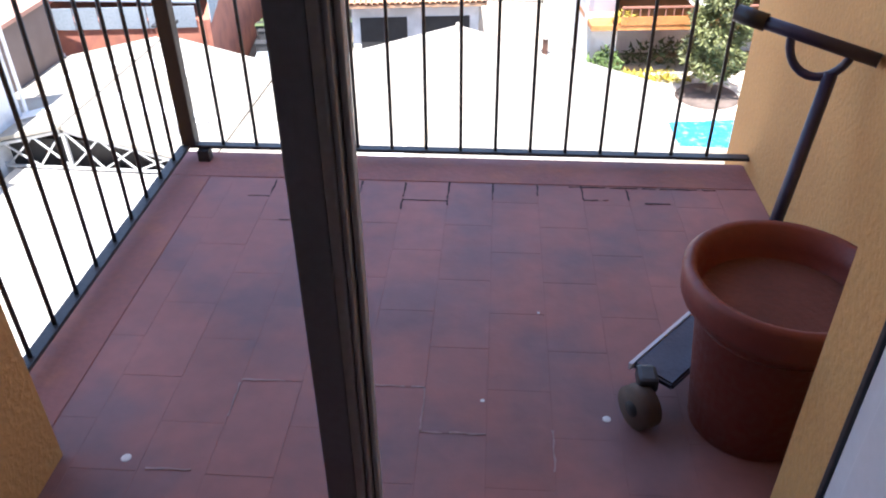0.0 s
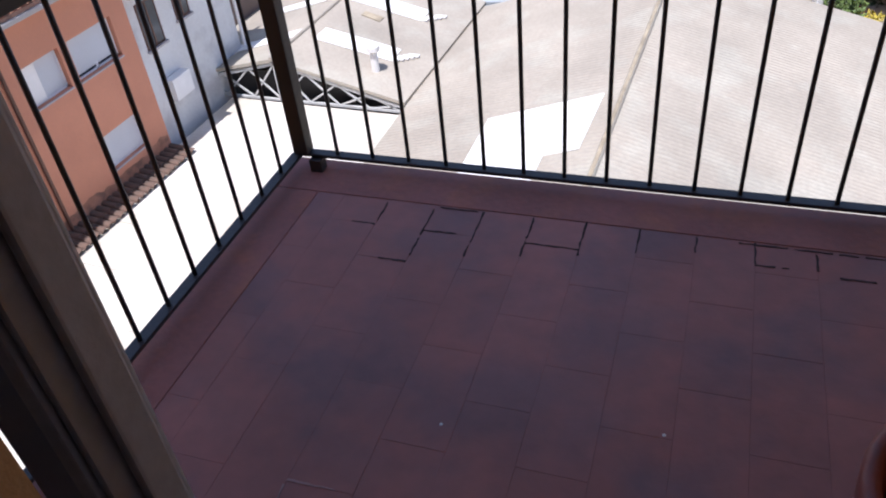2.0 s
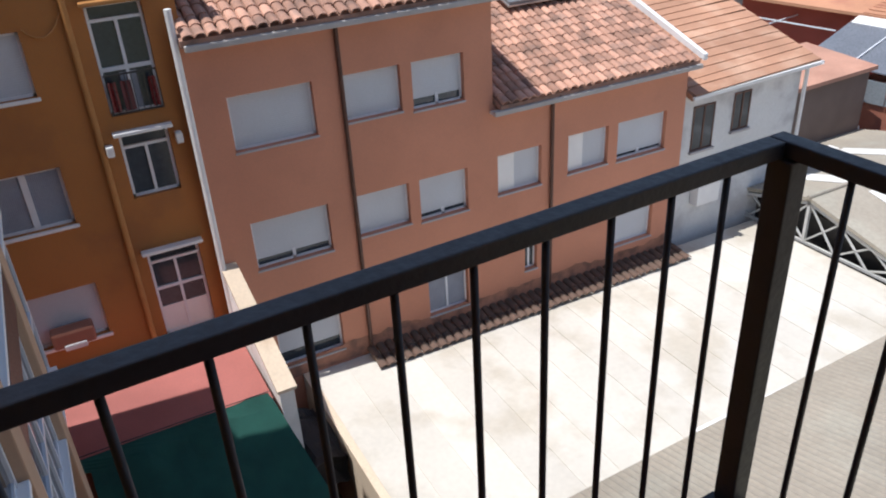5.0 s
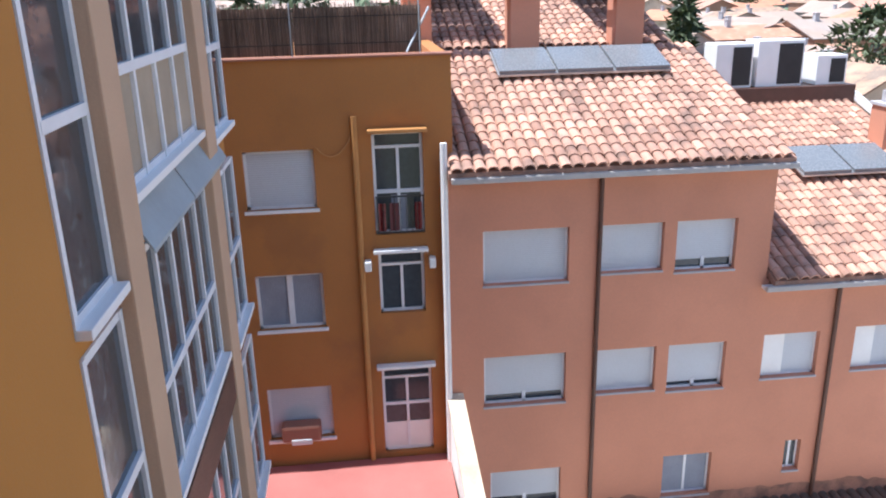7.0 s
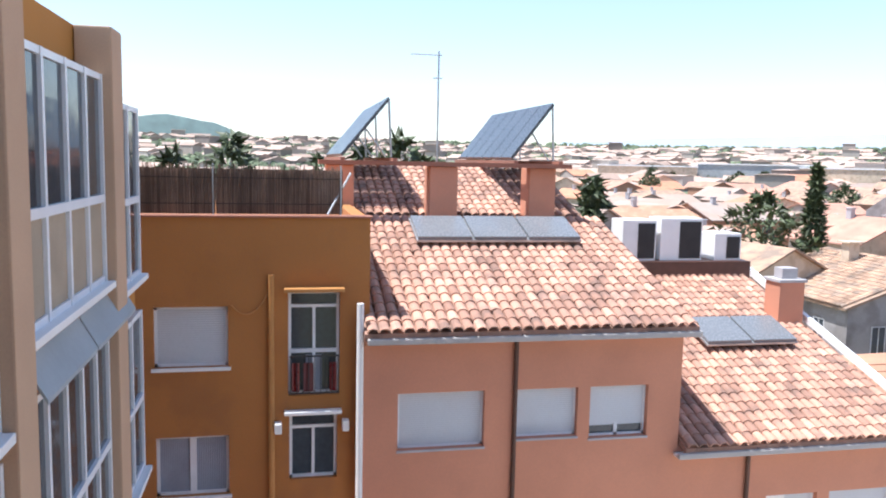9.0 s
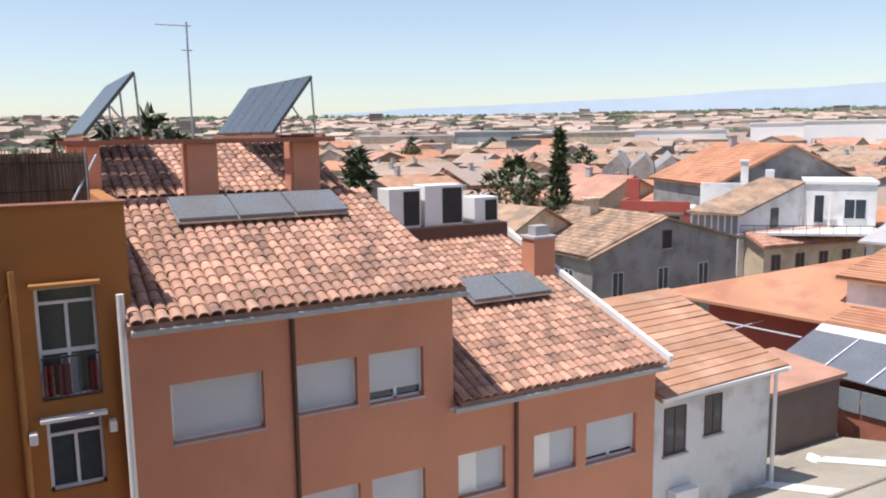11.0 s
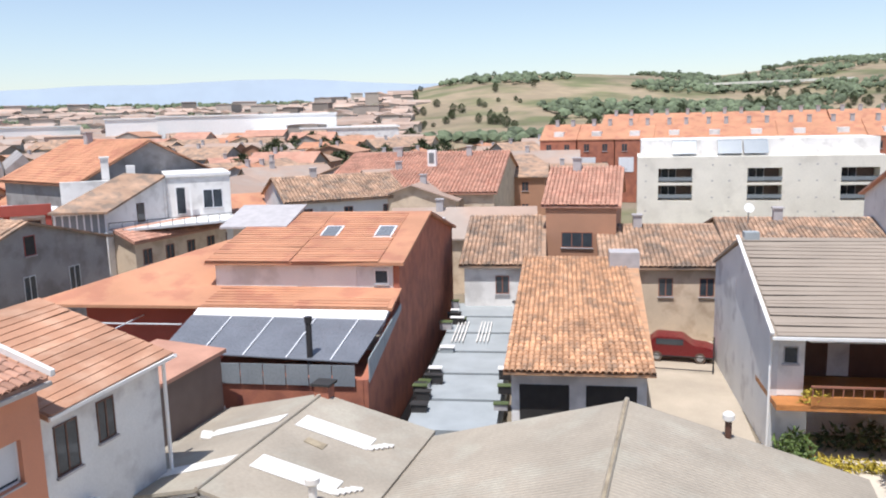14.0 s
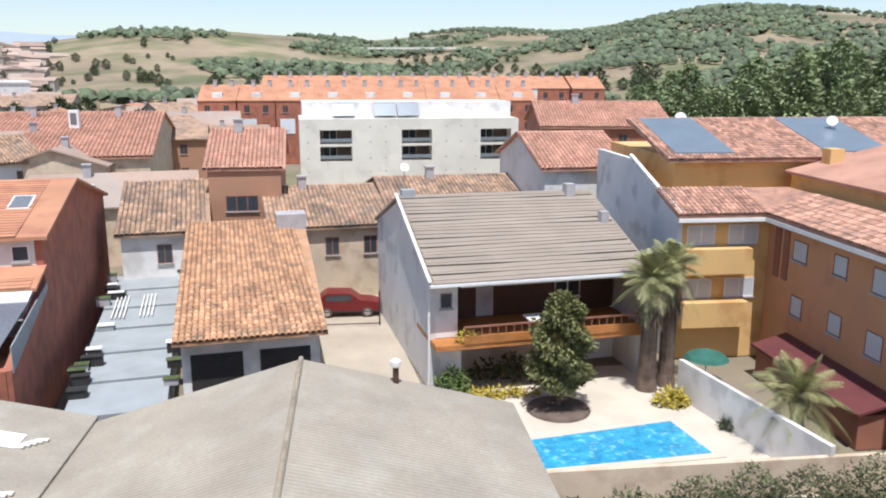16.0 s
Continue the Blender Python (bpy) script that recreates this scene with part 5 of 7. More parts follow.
part("canopy", lathe([(1.05, 1.25), (0.9, 1.42), (0.5, 1.58), (0.05, 1.64)], 16, (17.3, 33.6, GROUND)), M["net"], tb)
part("pole", rod((17.3, 33.6, GROUND), (17.3, 33.6, GROUND + 1.55), 0.04), M["pvc"], tb)

# red car in the lane
car = thing("car", "dark red parked hatchback at the end of the lane", "car", at=(0.2, 46.8, GROUND))
body = prism([(-1.9, 46.0, -12.65), (2.1, 46.0, -12.65), (2.1, 46.0, -12.2), (1.7, 46.0, -12.05), (0.9, 46.0, -11.98), (0.3, 46.0, -11.52), (-1.2, 46.0, -11.5), (-1.8, 46.0, -12.0)], (0, 1.6, 0))
bmesh.ops.bevel(body, geom=body.edges[:], offset=0.06, segments=2, affect="EDGES")
part("body", body, M["carred"], car)
part("window", boxes((-1.2, 0.35, 45.985, 45.999, -11.95, -11.6)), M["pane"], car)
for x in (-1.15, 1.3):
    wh = part("wheel", rod((x, 45.97, -12.68), (x, 46.15, -12.68), 0.31, sides=20), M["rubber"], car)
    part("rim", rod((x, 45.955, -12.68), (x, 45.97, -12.68), 0.19, sides=16), M["steel"], wh)
structure("lane_gate", boxes((-2.2, 2.0, 44.3, 44.36, -12.15, -12.1), (1.95, 2.03, 44.28, 44.38, GROUND, -10.9), (-2.2, 2.0, 44.3, 44.34, -12.9, -12.85)), M["iron"], "low dark gate rail across the lane", "gate")

# yellow apartment house
ye = thing("yellow_house", "yellow-orange apartment house with tiled eaves", "building")
part("wall", boxes((17.0, 30.0, 37.0, 50.0, GROUND, -5.35)), M["yellow"], ye)
part("wall", boxes((21.8, 31.0, 14.0, 36.98, GROUND, -5.55)), M["salmonwall"], ye)
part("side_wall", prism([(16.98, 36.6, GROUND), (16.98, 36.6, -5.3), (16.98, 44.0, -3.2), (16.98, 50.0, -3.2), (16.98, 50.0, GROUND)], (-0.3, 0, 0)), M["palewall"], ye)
part("verge", beam((16.75, 36.5, -5.15), (16.75, 44.0, -3.0), 0.2, 0.12), M["paint"], ye)
r1 = part("roof", slab([(16.6, 36.3, -5.25), (21.2, 36.3, -5.25), (24.0, 39.4, -4.35), (16.6, 39.4, -4.35)], 0.15), M["tile_rest"], ye)
I4 = Matrix.Identity(4)
tile_slope(r1, I4, (16.6, 36.25, -5.25), (21.4, 36.25, -5.25), (16.6, 39.4, -4.33), 0.25, 0.4, barrel, M["tile"], M["tile_rest"])
r2 = part("roof", slab([(21.2, 14.0, -5.4), (21.2, 36.3, -5.25), (24.0, 39.4, -4.35), (24.0, 14.0, -4.5)], 0.15), M["tile_rest"], ye)
tile_slope(r2, I4, (21.15, 36.6, -5.22), (21.15, 14.0, -5.38), (24.0, 36.6, -4.33), 0.25, 0.4, barrel, M["tile"], M["tile_rest"])
part("eave_board", boxes((21.1, 21.24, 14.0, 36.35, -5.62, -5.42), (16.6, 21.09, 36.2, 36.34, -5.6, -5.42)), M["paint"], ye)
part("upper_wall", boxes((18.2, 36.0, 41.0, 52.0, -5.3, -2.9), (24.5, 38.0, 22.0, 40.0, -5.3, -3.6)), M["yellow"], ye)
r3 = part("roof", slab([(17.6, 40.4, -2.95), (36.5, 40.4, -2.95), (36.5, 47.5, -1.1), (17.6, 47.5, -1.1)], 0.15), M["tile_rest"], ye)
tile_slope(r3, I4, (17.6, 40.35, -2.95), (36.5, 40.35, -2.95), (17.6, 47.5, -1.08), 0.25, 0.4, barrel, M["tile"], M["tile_rest"])
part("roof_panel", prism([(18.2, 41.0, -2.7), (21.6, 41.0, -2.7), (21.6, 47.0, -1.15), (18.2, 47.0, -1.15)], (0, 0, 0.1)), M["bluepanel"], ye, "blue-grey solar panel")
part("roof_panel", prism([(27.0, 41.0, -2.7), (31.0, 41.0, -2.7), (31.0, 47.0, -1.15), (27.0, 47.0, -1.15)], (0, 0, 0.1)), M["bluepanel"], ye, "blue-grey solar panel")
part("roof", slab([(24.2, 21.7, -3.55), (24.2, 40.3, -3.55), (31.2, 40.3, -1.9), (31.2, 21.7, -1.9)], 0.15), M["pinktile"], ye)
part("chimney", boxes((26.0, 26.8, 39.0, 39.8, -4.6, -2.3)), M["yellow"], ye)
for y0, y1, z0, z1 in ((33.4, 34.6, -7.2, -6.2), (30.3, 31.3, -7.1, -6.15), (33.4, 34.4, -9.9, -8.9), (30.3, 31.3, -9.8, -8.8), (27.5, 28.6, -7.2, -6.1), (27.5, 28.6, -9.9, -8.8), (24.4, 25.4, -7.2, -6.1)):
    W2 = pose(21.8, (y0 + y1) / 2, 0, 0, 0, -90)
    hw = (y1 - y0) / 2
    opening(ye, W2, -hw, hw, z0, z1, -0.01, "reveal", "shutter", 0)
for y in (36.0, 35.2):
    part("loggia", boxes((21.74, 21.798, y - 0.25, y + 0.25, -8.4, -5.9)), M["reveal"], ye)
for z in (-6.9, -9.7):
    W2 = pose(17.0, 37.0, 0, 0, 0, 0)
    opening(ye, W2, 0.4, 1.9, z, z + 1.0, -0.01, "pvc", "shutter", 1)
    opening(ye, W2, 2.6, 4.2, z, z + 1.0, -0.01, "pvc", "shutter", 1)
    part("balcony", boxes((17.1, 20.6, 36.2, 36.98, z - 1.4, z - 0.1)), M["yellow"], ye)
part("lean_roof", slab([(20.0, 26.0, -11.4), (20.0, 34.5, -11.4), (21.78, 34.5, -10.9), (21.78, 26.0, -10.9)], 0.12), M["maroon"], ye, "dark red lean-to roof")
part("lean_wall", boxes((20.2, 21.78, 26.2, 34.3, GROUND, -11.55)), M["reveal"], ye)

# houses behind
def gable_house(name, label, at, w, d, eave, ridge, wall, tile, group="", tiled=True, pitch=0.3, win=0, overhang=0.35, chim=1, ground=GROUND):
    """A gable house in a turned frame: front w wide at y = 0, ridge along x, rising to the ridge at d / 2."""
    h = thing(name, label, "house", group)
    turned("wall", prism([(0, 0, ground), (0, 0, eave), (0, d / 2, ridge - 0.15), (0, d, eave), (0, d, ground)], (w, 0, 0)), M[wall], h, at)
    o = overhang
    dz = (ridge - eave) / (d / 2) * o
    f = turned("roof", slab([(-o, -o, eave - dz), (w + o, -o, eave - dz), (w + o, d / 2, ridge), (-o, d / 2, ridge)], 0.14), M[tile], h, at)
    turned("roof", slab([(-o, d / 2, ridge), (w + o, d / 2, ridge), (w + o, d + o, eave - dz), (-o, d + o, eave - dz)], 0.14), M[tile], h, at)
    if tiled:
        tile_slope(f, at, (-o, -o - 0.03, eave - dz + 0.02), (w + o, -o - 0.03, eave - dz + 0.02), (-o, d / 2, ridge + 0.02), pitch, 0.45, barrel, M[tile], M[tile])
    for k in range(chim):
        x = w * (0.3 + 0.45 * k)
        turned("chimney", boxes((x, x + 0.6, d * 0.42, d * 0.42 + 0.6, ridge - 0.8, ridge + 0.7), (x - 0.08, x + 0.68, d * 0.42 - 0.08, d * 0.42 + 0.68, ridge + 0.702, ridge + 0.8)), M["sill"], h, at)
    for k in range(win):
        x = w * (k + 0.5) / win
        z = eave - 2.0
        while z > ground + 0.5 and z > eave - 6:
            opening(h, at, x - 0.45, x + 0.45, z, z + 1.2, -0.01, "reveal", "pane", 1)
            z -= 2.9
    return h


stone = thing("stone_house", "grey rendered stone house with a brown tile roof", "house", at=(-46, 39, GROUND))
part("gable_wall", prism([(-40, 32.6, GROUND), (-40, 32.6, -6.6), (-40, 39.0, -4.5), (-40, 46.2, -6.3), (-40, 46.2, GROUND)], (-12, 0, 0)), M["greywall"], stone)
sr = part("roof", slab([(-39.7, 32.2, -6.7), (-39.7, 39.0, -4.35), (-52.3, 39.0, -4.35), (-52.3, 32.2, -6.7)]), M["duntile"], stone)
tile_slope(sr, I4, (-52.3, 32.15, -6.7), (-39.7, 32.15, -6.7), (-52.3, 39.0, -4.33), 0.3, 0.45, barrel, M["duntile"], M["duntile"])
part("roof", slab([(-39.7, 39.0, -4.35), (-39.7, 46.6, -6.35), (-52.3, 46.6, -6.35), (-52.3, 39.0, -4.35)]), M["duntile"], stone)
W2 = pose(-40.0, 39.2, 0, 0, 0, 90)
for x in (-4.4, -0.3, 3.6):
    opening(stone, W2, x - 0.5, x + 0.5, -9.6, -7.9, -0.02, "palewall", "pane")
opening(stone, W2, -0.45, 0.45, -6.6, -5.3, -0.02, "redwall", "dark", 0)
W2 = pose(-46, 32.6, 0, 0, 0, 0)
for x in (-3.5, 0.0, 3.5):
    opening(stone, W2, x - 0.5, x + 0.5, -9.4, -7.8, -0.02, "palewall", "pane")
part("chimney", boxes((-47.0, -46.2, 37.4, 38.2, -5.2, -3.5), (-47.2, -46.0, 37.2, 38.4, -3.498, -3.4)), M["cream"], stone)
gable_house("tile_house", "white rendered house with a dun barrel tile roof", pose(-13.6, 48.5, 0, 0, 0, 10), 5.0, 17, -8.0, -5.9, "white", "duntile", win=1, chim=0)
tw = gable_house("tower_house", "tall brown rendered house with a pink tile roof", pose(-9.3, 55.0, 0, 0, 0, 3), 4.9, 11, -4.7, -2.5, "terracotta", "pinktile", chim=1)
turned("wall_face", boxes((0.0, 4.9, -0.2, -0.004, GROUND, -4.9)), M["terracotta"], tw, pose(-9.3, 55.0, 0, 0, 0, 3))
opening(tw, pose(-9.3, 55.0, 0, 0, 0, 3), 1.1, 3.3, -7.8, -6.7, -0.22, "reveal", "pane", 2)
gable_house("lane_house", "cream rendered house with small windows and old tile roof", pose(-4.6, 50.0, 0, 0, 0, 9), 7.6, 15, -8.1, -6.4, "cream", "duntile", win=3, chim=1)
gable_house("lane_house", "old pink tile roofed house behind the lane", pose(3.2, 53.0, 0, 0, 0, 6), 12, 14, -7.6, -6.1, "cream", "duntile", win=3, chim=1)
gable_house("brick_house", "unfinished brick house with a pale tile gable roof", pose(19.0, 75.0, 0, 0, 0, -6), 12.5, 14, -3.3, -1.2, "brick", "pinktile", win=4, chim=1)
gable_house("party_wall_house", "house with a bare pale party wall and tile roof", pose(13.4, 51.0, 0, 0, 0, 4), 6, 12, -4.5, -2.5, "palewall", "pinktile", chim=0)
gable_house("broad_house", "broad building under a wide pink tile roof", pose(-36.5, 73.0, 0, 0, 0, 8), 18.5, 34, -5.9, -2.6, "cream", "pinktile", chim=2, pitch=0.4)
gable_house("terrace_house", "red and white terraced house with a tiled roof", pose(-60.3, 57.1, 0, 0, 0, -20), 13, 14, -3.1, 0.2, "greywall", "brighttile", win=0, chim=1, pitch=0.35)
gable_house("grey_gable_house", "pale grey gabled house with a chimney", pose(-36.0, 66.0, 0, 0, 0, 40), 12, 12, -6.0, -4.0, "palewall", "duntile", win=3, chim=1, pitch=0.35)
gable_house("low_row_house", "low white row with small windows and a long tile roof", pose(-39.2, 48.2, 0, 0, 0, 82), 14, 4, -7.0, -6.2, "cream", "pinktile", win=6, chim=0, pitch=0.35)
gable_house("orange_awning_house", "low house with a bright orange sheet roof", pose(-66.0, 56.0, 0, 0, 0, 20), 10, 10, -6.5, -5.2, "cream", "brighttile", chim=0, tiled=False)

# white and red houses with roof terraces, facing the barns
AT = pose(-39.5, 49.2, 0, 0, 0, 38.8)
wt = thing("balcony_terrace_house", "white rendered house with a glazed conservatory and lean-to tile roof", "house")
turned("wall", boxes((-5.7, -2.3, 0.05, 5.6, GROUND, -6.5)), M["white"], wt, AT)
cons = turned("conservatory", boxes((-5.75, -2.25, -0.02, 0.12, -6.56, -6.42), (-5.75, -2.25, -0.02, 0.12, -4.95, -4.8)), M["pvc"], wt, AT, "white framed conservatory glazing")
for k in range(8):
    x = -5.7 + 0.486 * k
    turned("mullion", boxes((x - 0.05, x + 0.05, -0.02, 0.1, -6.42, -4.95)), M["pvc"], cons, AT)
for k in range(7):
    turned("pane", boxes((-5.65 + 0.486 * k, -5.26 + 0.486 * k, 0.02, 0.05, -6.42, -4.95)), M["frosted"], cons, AT)
r = turned("roof", slab([(-6.1, -0.4, -4.62), (-2.1, -0.4, -4.78), (2.5, 6.0, -2.62), (-0.8, 6.0, -2.3)], 0.16), M["duntile"], wt, AT)
turned("side_wall", prism([(-2.25, 0.02, GROUND), (-2.25, 0.02, -4.96), (2.35, 6.0, -2.82), (2.35, 6.0, GROUND)], (-0.25, 0.2, 0)), M["white"], wt, AT)
# hidden core, added to block light under the lean-to roof
turned("inner_wall", boxes((-5.6, 2.2, 5.65, 6.3, GROUND, -2.85)), M["white"], wt, AT)
turned("wall", boxes((2.4, 7.6, 6.0, 12.0, GROUND, -2.85)), M["white"], wt, AT)
turned("roof_edge", boxes((2.3, 7.7, 5.85, 12.1, -2.847, -2.6)), M["paint"], wt, AT)
turned("terrace_slab", prism([(-2.2, 0.0, -6.45), (8.0, 2.2, -6.45), (7.6, 5.98, -6.45), (2.4, 5.98, -6.45)], (0, 0, 0.18)), M["palewall"], wt, AT)
turned("terrace_rail", beam((-2.1, 0.05, -5.7), (8.0, 2.25, -5.7), 0.05, 0.05), M["dark"], wt, AT)
for k in range(12):
    q = k / 11
    turned("rail_post", beam((-2.1 + 10.1 * q, 0.05 + 2.2 * q, -6.27), (-2.1 + 10.1 * q, 0.05 + 2.2 * q, -5.7), 0.04, 0.04), M["dark"], wt, AT)
opening(wt, AT, 3.1, 3.9, -6.0, -3.7, 5.98, "paint", "pane", 0)
opening(wt, AT, 5.3, 6.9, -5.6, -4.0, 5.98, "pvc", "pane", 1)
turned("porch_frame", boxes((3.0, 4.3, 5.3, 5.42, -3.7, -3.5), (3.0, 3.14, 5.3, 5.42, -6.27, -3.7), (4.16, 4.3, 5.3, 5.42, -6.27, -3.7)), M["paint"], wt, AT, "white porch frame")
W2 = AT @ pose(-2.25, 0.02, 0, 0, 0, 52.5)
opening(wt, W2, 3.6, 4.5, -6.1, -4.6, -0.04, "drain", "pane", 0)
turned("chimney", boxes((-2.5, -1.9, 6.4, 7.0, -3.2, -1.1), (-2.6, -1.8, 6.3, 7.1, -1.098, -0.95), bevel=0.02), M["white"], wt, AT, "white rendered chimney")
turned("roof_unit", boxes((-0.6, 0.1, 6.4, 7.0, -2.9, -1.75), bevel=0.03), M["paint"], wt, AT)
rt = thing("red_terrace_house", "house with a dark red terrace parapet above white walls", "house")
turned("parapet", boxes((-11.2, -5.85, -0.2, 0.05, -4.75, -3.95), bevel=0.02), M["redwall"], rt, AT, "dark red terrace parapet")
turned("parapet", boxes((-11.2, -10.95, 0.052, 5.0, -4.75, -3.95)), M["redwall"], rt, AT)
turned("terrace_slab", boxes((-11.1, -5.9, 0.06, 6.0, -4.95, -4.7)), M["palewall"], rt, AT)
turned("wall", boxes((-10.9, -5.9, 0.9, 6.0, GROUND, -4.96)), M["white"], rt, AT)
for x in (-11.1, -9.0, -6.3):
    turned("column", boxes((x, x + 0.4, -0.1, 0.3, GROUND, -4.76)), M["redwall"], rt, AT)
opening(rt, AT, -10.4, -9.3, -6.6, -5.2, 0.88, "reveal", "pane", 1)
opening(rt, AT, -8.3, -6.7, -7.0, -5.2, 0.88, "reveal", "pane", 1)
turned("chimney", boxes((-11.3, -10.3, 3.0, 4.0, -4.7, -2.4), bevel=0.02), M["redwall"], rt, AT)
turned("table_set", boxes((-9.6, -8.6, 1.2, 2.0, -4.2, -4.1), (-9.2, -9.0, 1.5, 1.7, -4.7, -4.2)), M["pvc"], rt, AT)

# white apartment block
AT = pose(0, 100, 0, 0, 0, 4)
ap = thing("apartment_block", "pale concrete apartment block with recessed balconies", "building")
HOLES = [(-3.4, 0.6), (6.9, 10.8), (17.2, 21.3)]
xs = [-5.9, -3.4, 0.6, 6.9, 10.8, 17.2, 21.3, 22.0]
for k in range(0, 8, 2):
    turned("wall", boxes((xs[k], xs[k + 1], 0, 10, -13.5, -3.9)), M["concrete"], ap, AT)
for x0, x1 in HOLES:
    turned("wall", boxes((x0, x1, 0, 10, -5.3, -3.9), (x0, x1, 0, 10, -13.5, -9.25)), M["concrete"], ap, AT)
    # dull brown back wall paints the shade in the balcony recess
    turned("recess", boxes((x0, x1, 2.5, 2.7, -9.3, -5.25)), M["dullbrown"], ap, AT)
    for z in (-9.2, -7.05):
        opening(ap, AT, x0 + 0.4, x0 + 2.2, z, z + 1.6, 2.49, "pvc", "pane", 1)
    turned("balcony_slab", boxes((x0, x1, -0.1, 2.5, -7.35, -7.1)), M["concrete"], ap, AT)
    for z in (-9.2, -7.1):
        turned("balcony_rail", boxes((x0, x1, -0.06, 0.0, z + 0.3, z + 0.75)), M["frosted"], ap, AT)
turned("attic", boxes((-5.5, 21.8, 2.5, 10, -3.9, -1.9)), M["white"], ap, AT)
for x0 in (-1.7, 3.6, 6.6):
    turned("roof_panel", prism([(x0, 1.2, -3.6), (x0 + 2.8, 1.2, -3.6), (x0 + 2.8, 2.4, -2.1), (x0, 2.4, -2.1)], (0, 0.1, 0.1)), M["bluepanel"], ap, AT)
for k in range(14):
    for z in (-5.0, -6.9, -8.9, -10.6):
        x = -5.0 + 1.95 * k
        if not any(a - 0.5 < x < b + 0.5 for a, b in HOLES):
            turned("tie_hole", boxes((x, x + 0.22, -0.02, 0.0, z, z + 0.16)), M["sill"], ap, AT)

# terraced row behind it
AT = pose(-25, 132, 0, 0, 0, 0)
for k in range(9):
    row = gable_house("row_house", "red brick terraced house with an orange tile roof", pose(-24 + 6.2 * k, 132 + 0.5 * (k % 2), 0), 6.0, 12, -2.6, -0.2, "brick", "brighttile", "terraced row", tiled=False, win=2, chim=2, overhang=0.1)

    turned("dormer", prism([(2.2, 1.0, -2.6), (3.8, 1.0, -2.6), (3.8, 1.0, -1.4), (2.2, 1.0, -1.4)], (0, 3.4, 0)), M["white"], row, pose(-24 + 6.2 * k, 132 + 0.5 * (k % 2), 0))
    turned("garage_door", boxes((0.6, 3.0, -0.06, -0.02, -8.0, -5.6)), M["pvc"], row, pose(-24 + 6.2 * k, 132 + 0.5 * (k % 2), 0))
for k in range(10):
    gable_house("row_house", "brick terraced house with a bright orange tile roof", pose(-16 + 6.6 * k, 152 + 0.8 * (k % 3), 0), 6.4, 12, -1.0, 1.3, "white" if k % 3 == 1 else "brick", "brighttile", "terraced row", tiled=False, win=2, chim=2, overhang=0.1)


# ---- roof and wall fittings ----
def dish(x, y, z, r, turn):
    """A satellite dish on a short mast, facing south-east."""
    d = thing("satellite_dish", "white satellite dish on a short steel mast", "satellite dish", "satellite dishes", at=(x, y, z))
    part("mast", rod((x, y, z - 1.0), (x, y, z + 0.1), 0.035, sides=8), M["steel"], d)
    turned("reflector", lathe([(r, 0.14), (r * 0.7, 0.06), (r * 0.35, 0.015), (0.02, 0.0), (0.02, -0.03), (r * 0.7, 0.03), (r * 1.02, 0.12)], 20, (0, 0, 0)), M["paint"], d, Matrix.Translation((x, y - 0.12, z)) @ Euler((radians(62), 0, radians(turn))).to_matrix().to_4x4())
    part("feed_arm", rod((x, y - 0.15, z - r * 0.8), (x + 0.05, y - 0.7, z - 0.05), 0.015, sides=6), M["steel"], d)


dish(21.9, 49.5, -1.2, 0.36, -10)
dish(29.6, 45.0, -1.2, 0.32, -20)
dish(4.2, 55.0, -4.9, 0.32, 15)
dish(-46.8, 60.0, -1.6, 0.45, 10)
tank = thing("air_conditioner", "tall white air conditioning unit on a far roof", "air conditioner", "roof air conditioners", at=(-27.4, 84.5, -3.8))
part("casing", boxes((-27.9, -26.9, 84.0, 84.6, -3.9, -2.05), bevel=0.04), M["paint"], tank)
part("fan_grille", boxes((-27.7, -27.1, 83.96, 83.99, -3.5, -2.35), bevel=0.01), M["collector"], tank)

# lamps, rails and washing on the brown building
for y, z in ((-0.72, -3.95), (0.62, -3.95)):
    wl = thing("wall_lamp", "small white lamp box on the brown wall", "lamp", "wall lamps", at=(BX, y, z))
    part("housing", boxes((BX + 0.002, BX + 0.22, y - 0.07, y + 0.07, z, z + 0.22), bevel=0.03), M["paint"], wl)
rail = thing("window_balustrade", "thin dark balustrade with red cloths across a window", "railing", at=(BX, 0, -3.2))
part("top_rail", boxes((BX + 0.05, BX + 0.08, -0.5, 0.48, -2.42, -2.39)), M["iron"], rail)
part("bottom_rail", boxes((BX + 0.05, BX + 0.08, -0.5, 0.48, -3.18, -3.15)), M["iron"], rail)
for k in range(9):
    part("bar", boxes((BX + 0.055, BX + 0.07, -0.48 + k * 0.118, -0.465 + k * 0.118, -3.15, -2.42)), M["iron"], rail)
for y0, y1, m in ((-0.45, -0.3, "carred"), (-0.22, -0.02, "maroon"), (0.3, 0.44, "carred")):
    cloth = thing("cloth", "dark red cloth hung behind the balustrade", "cloth", "hung cloths", at=(BX, y0, -3.2))
    sheet = boxes((BX + 0.02, BX + 0.035, y0, y1, -3.14, -2.55))
    bmesh.ops.subdivide_edges(sheet, edges=sheet.edges[:], cuts=3, use_grid_fill=True)
    for v in sheet.verts:
        v.co.x += 0.012 * math.sin(v.co.y * 50)
    part("fabric", sheet, M[m], cloth)
wire = thing("wall_cable", "sagging cable looped along the brown wall", "cable", at=(BX, -1.5, -1.5))
pts = [Vector((BX + 0.03, -1.62 + 0.7 * k / 10, -1.35 - 0.28 * (1 - (k / 5 - 1) ** 2) + 0.02 * k)) for k in range(11)]
bm = bmesh.new()
for a, b in zip(pts, pts[1:]):
    rod(a, b, 0.018, bm, 5)
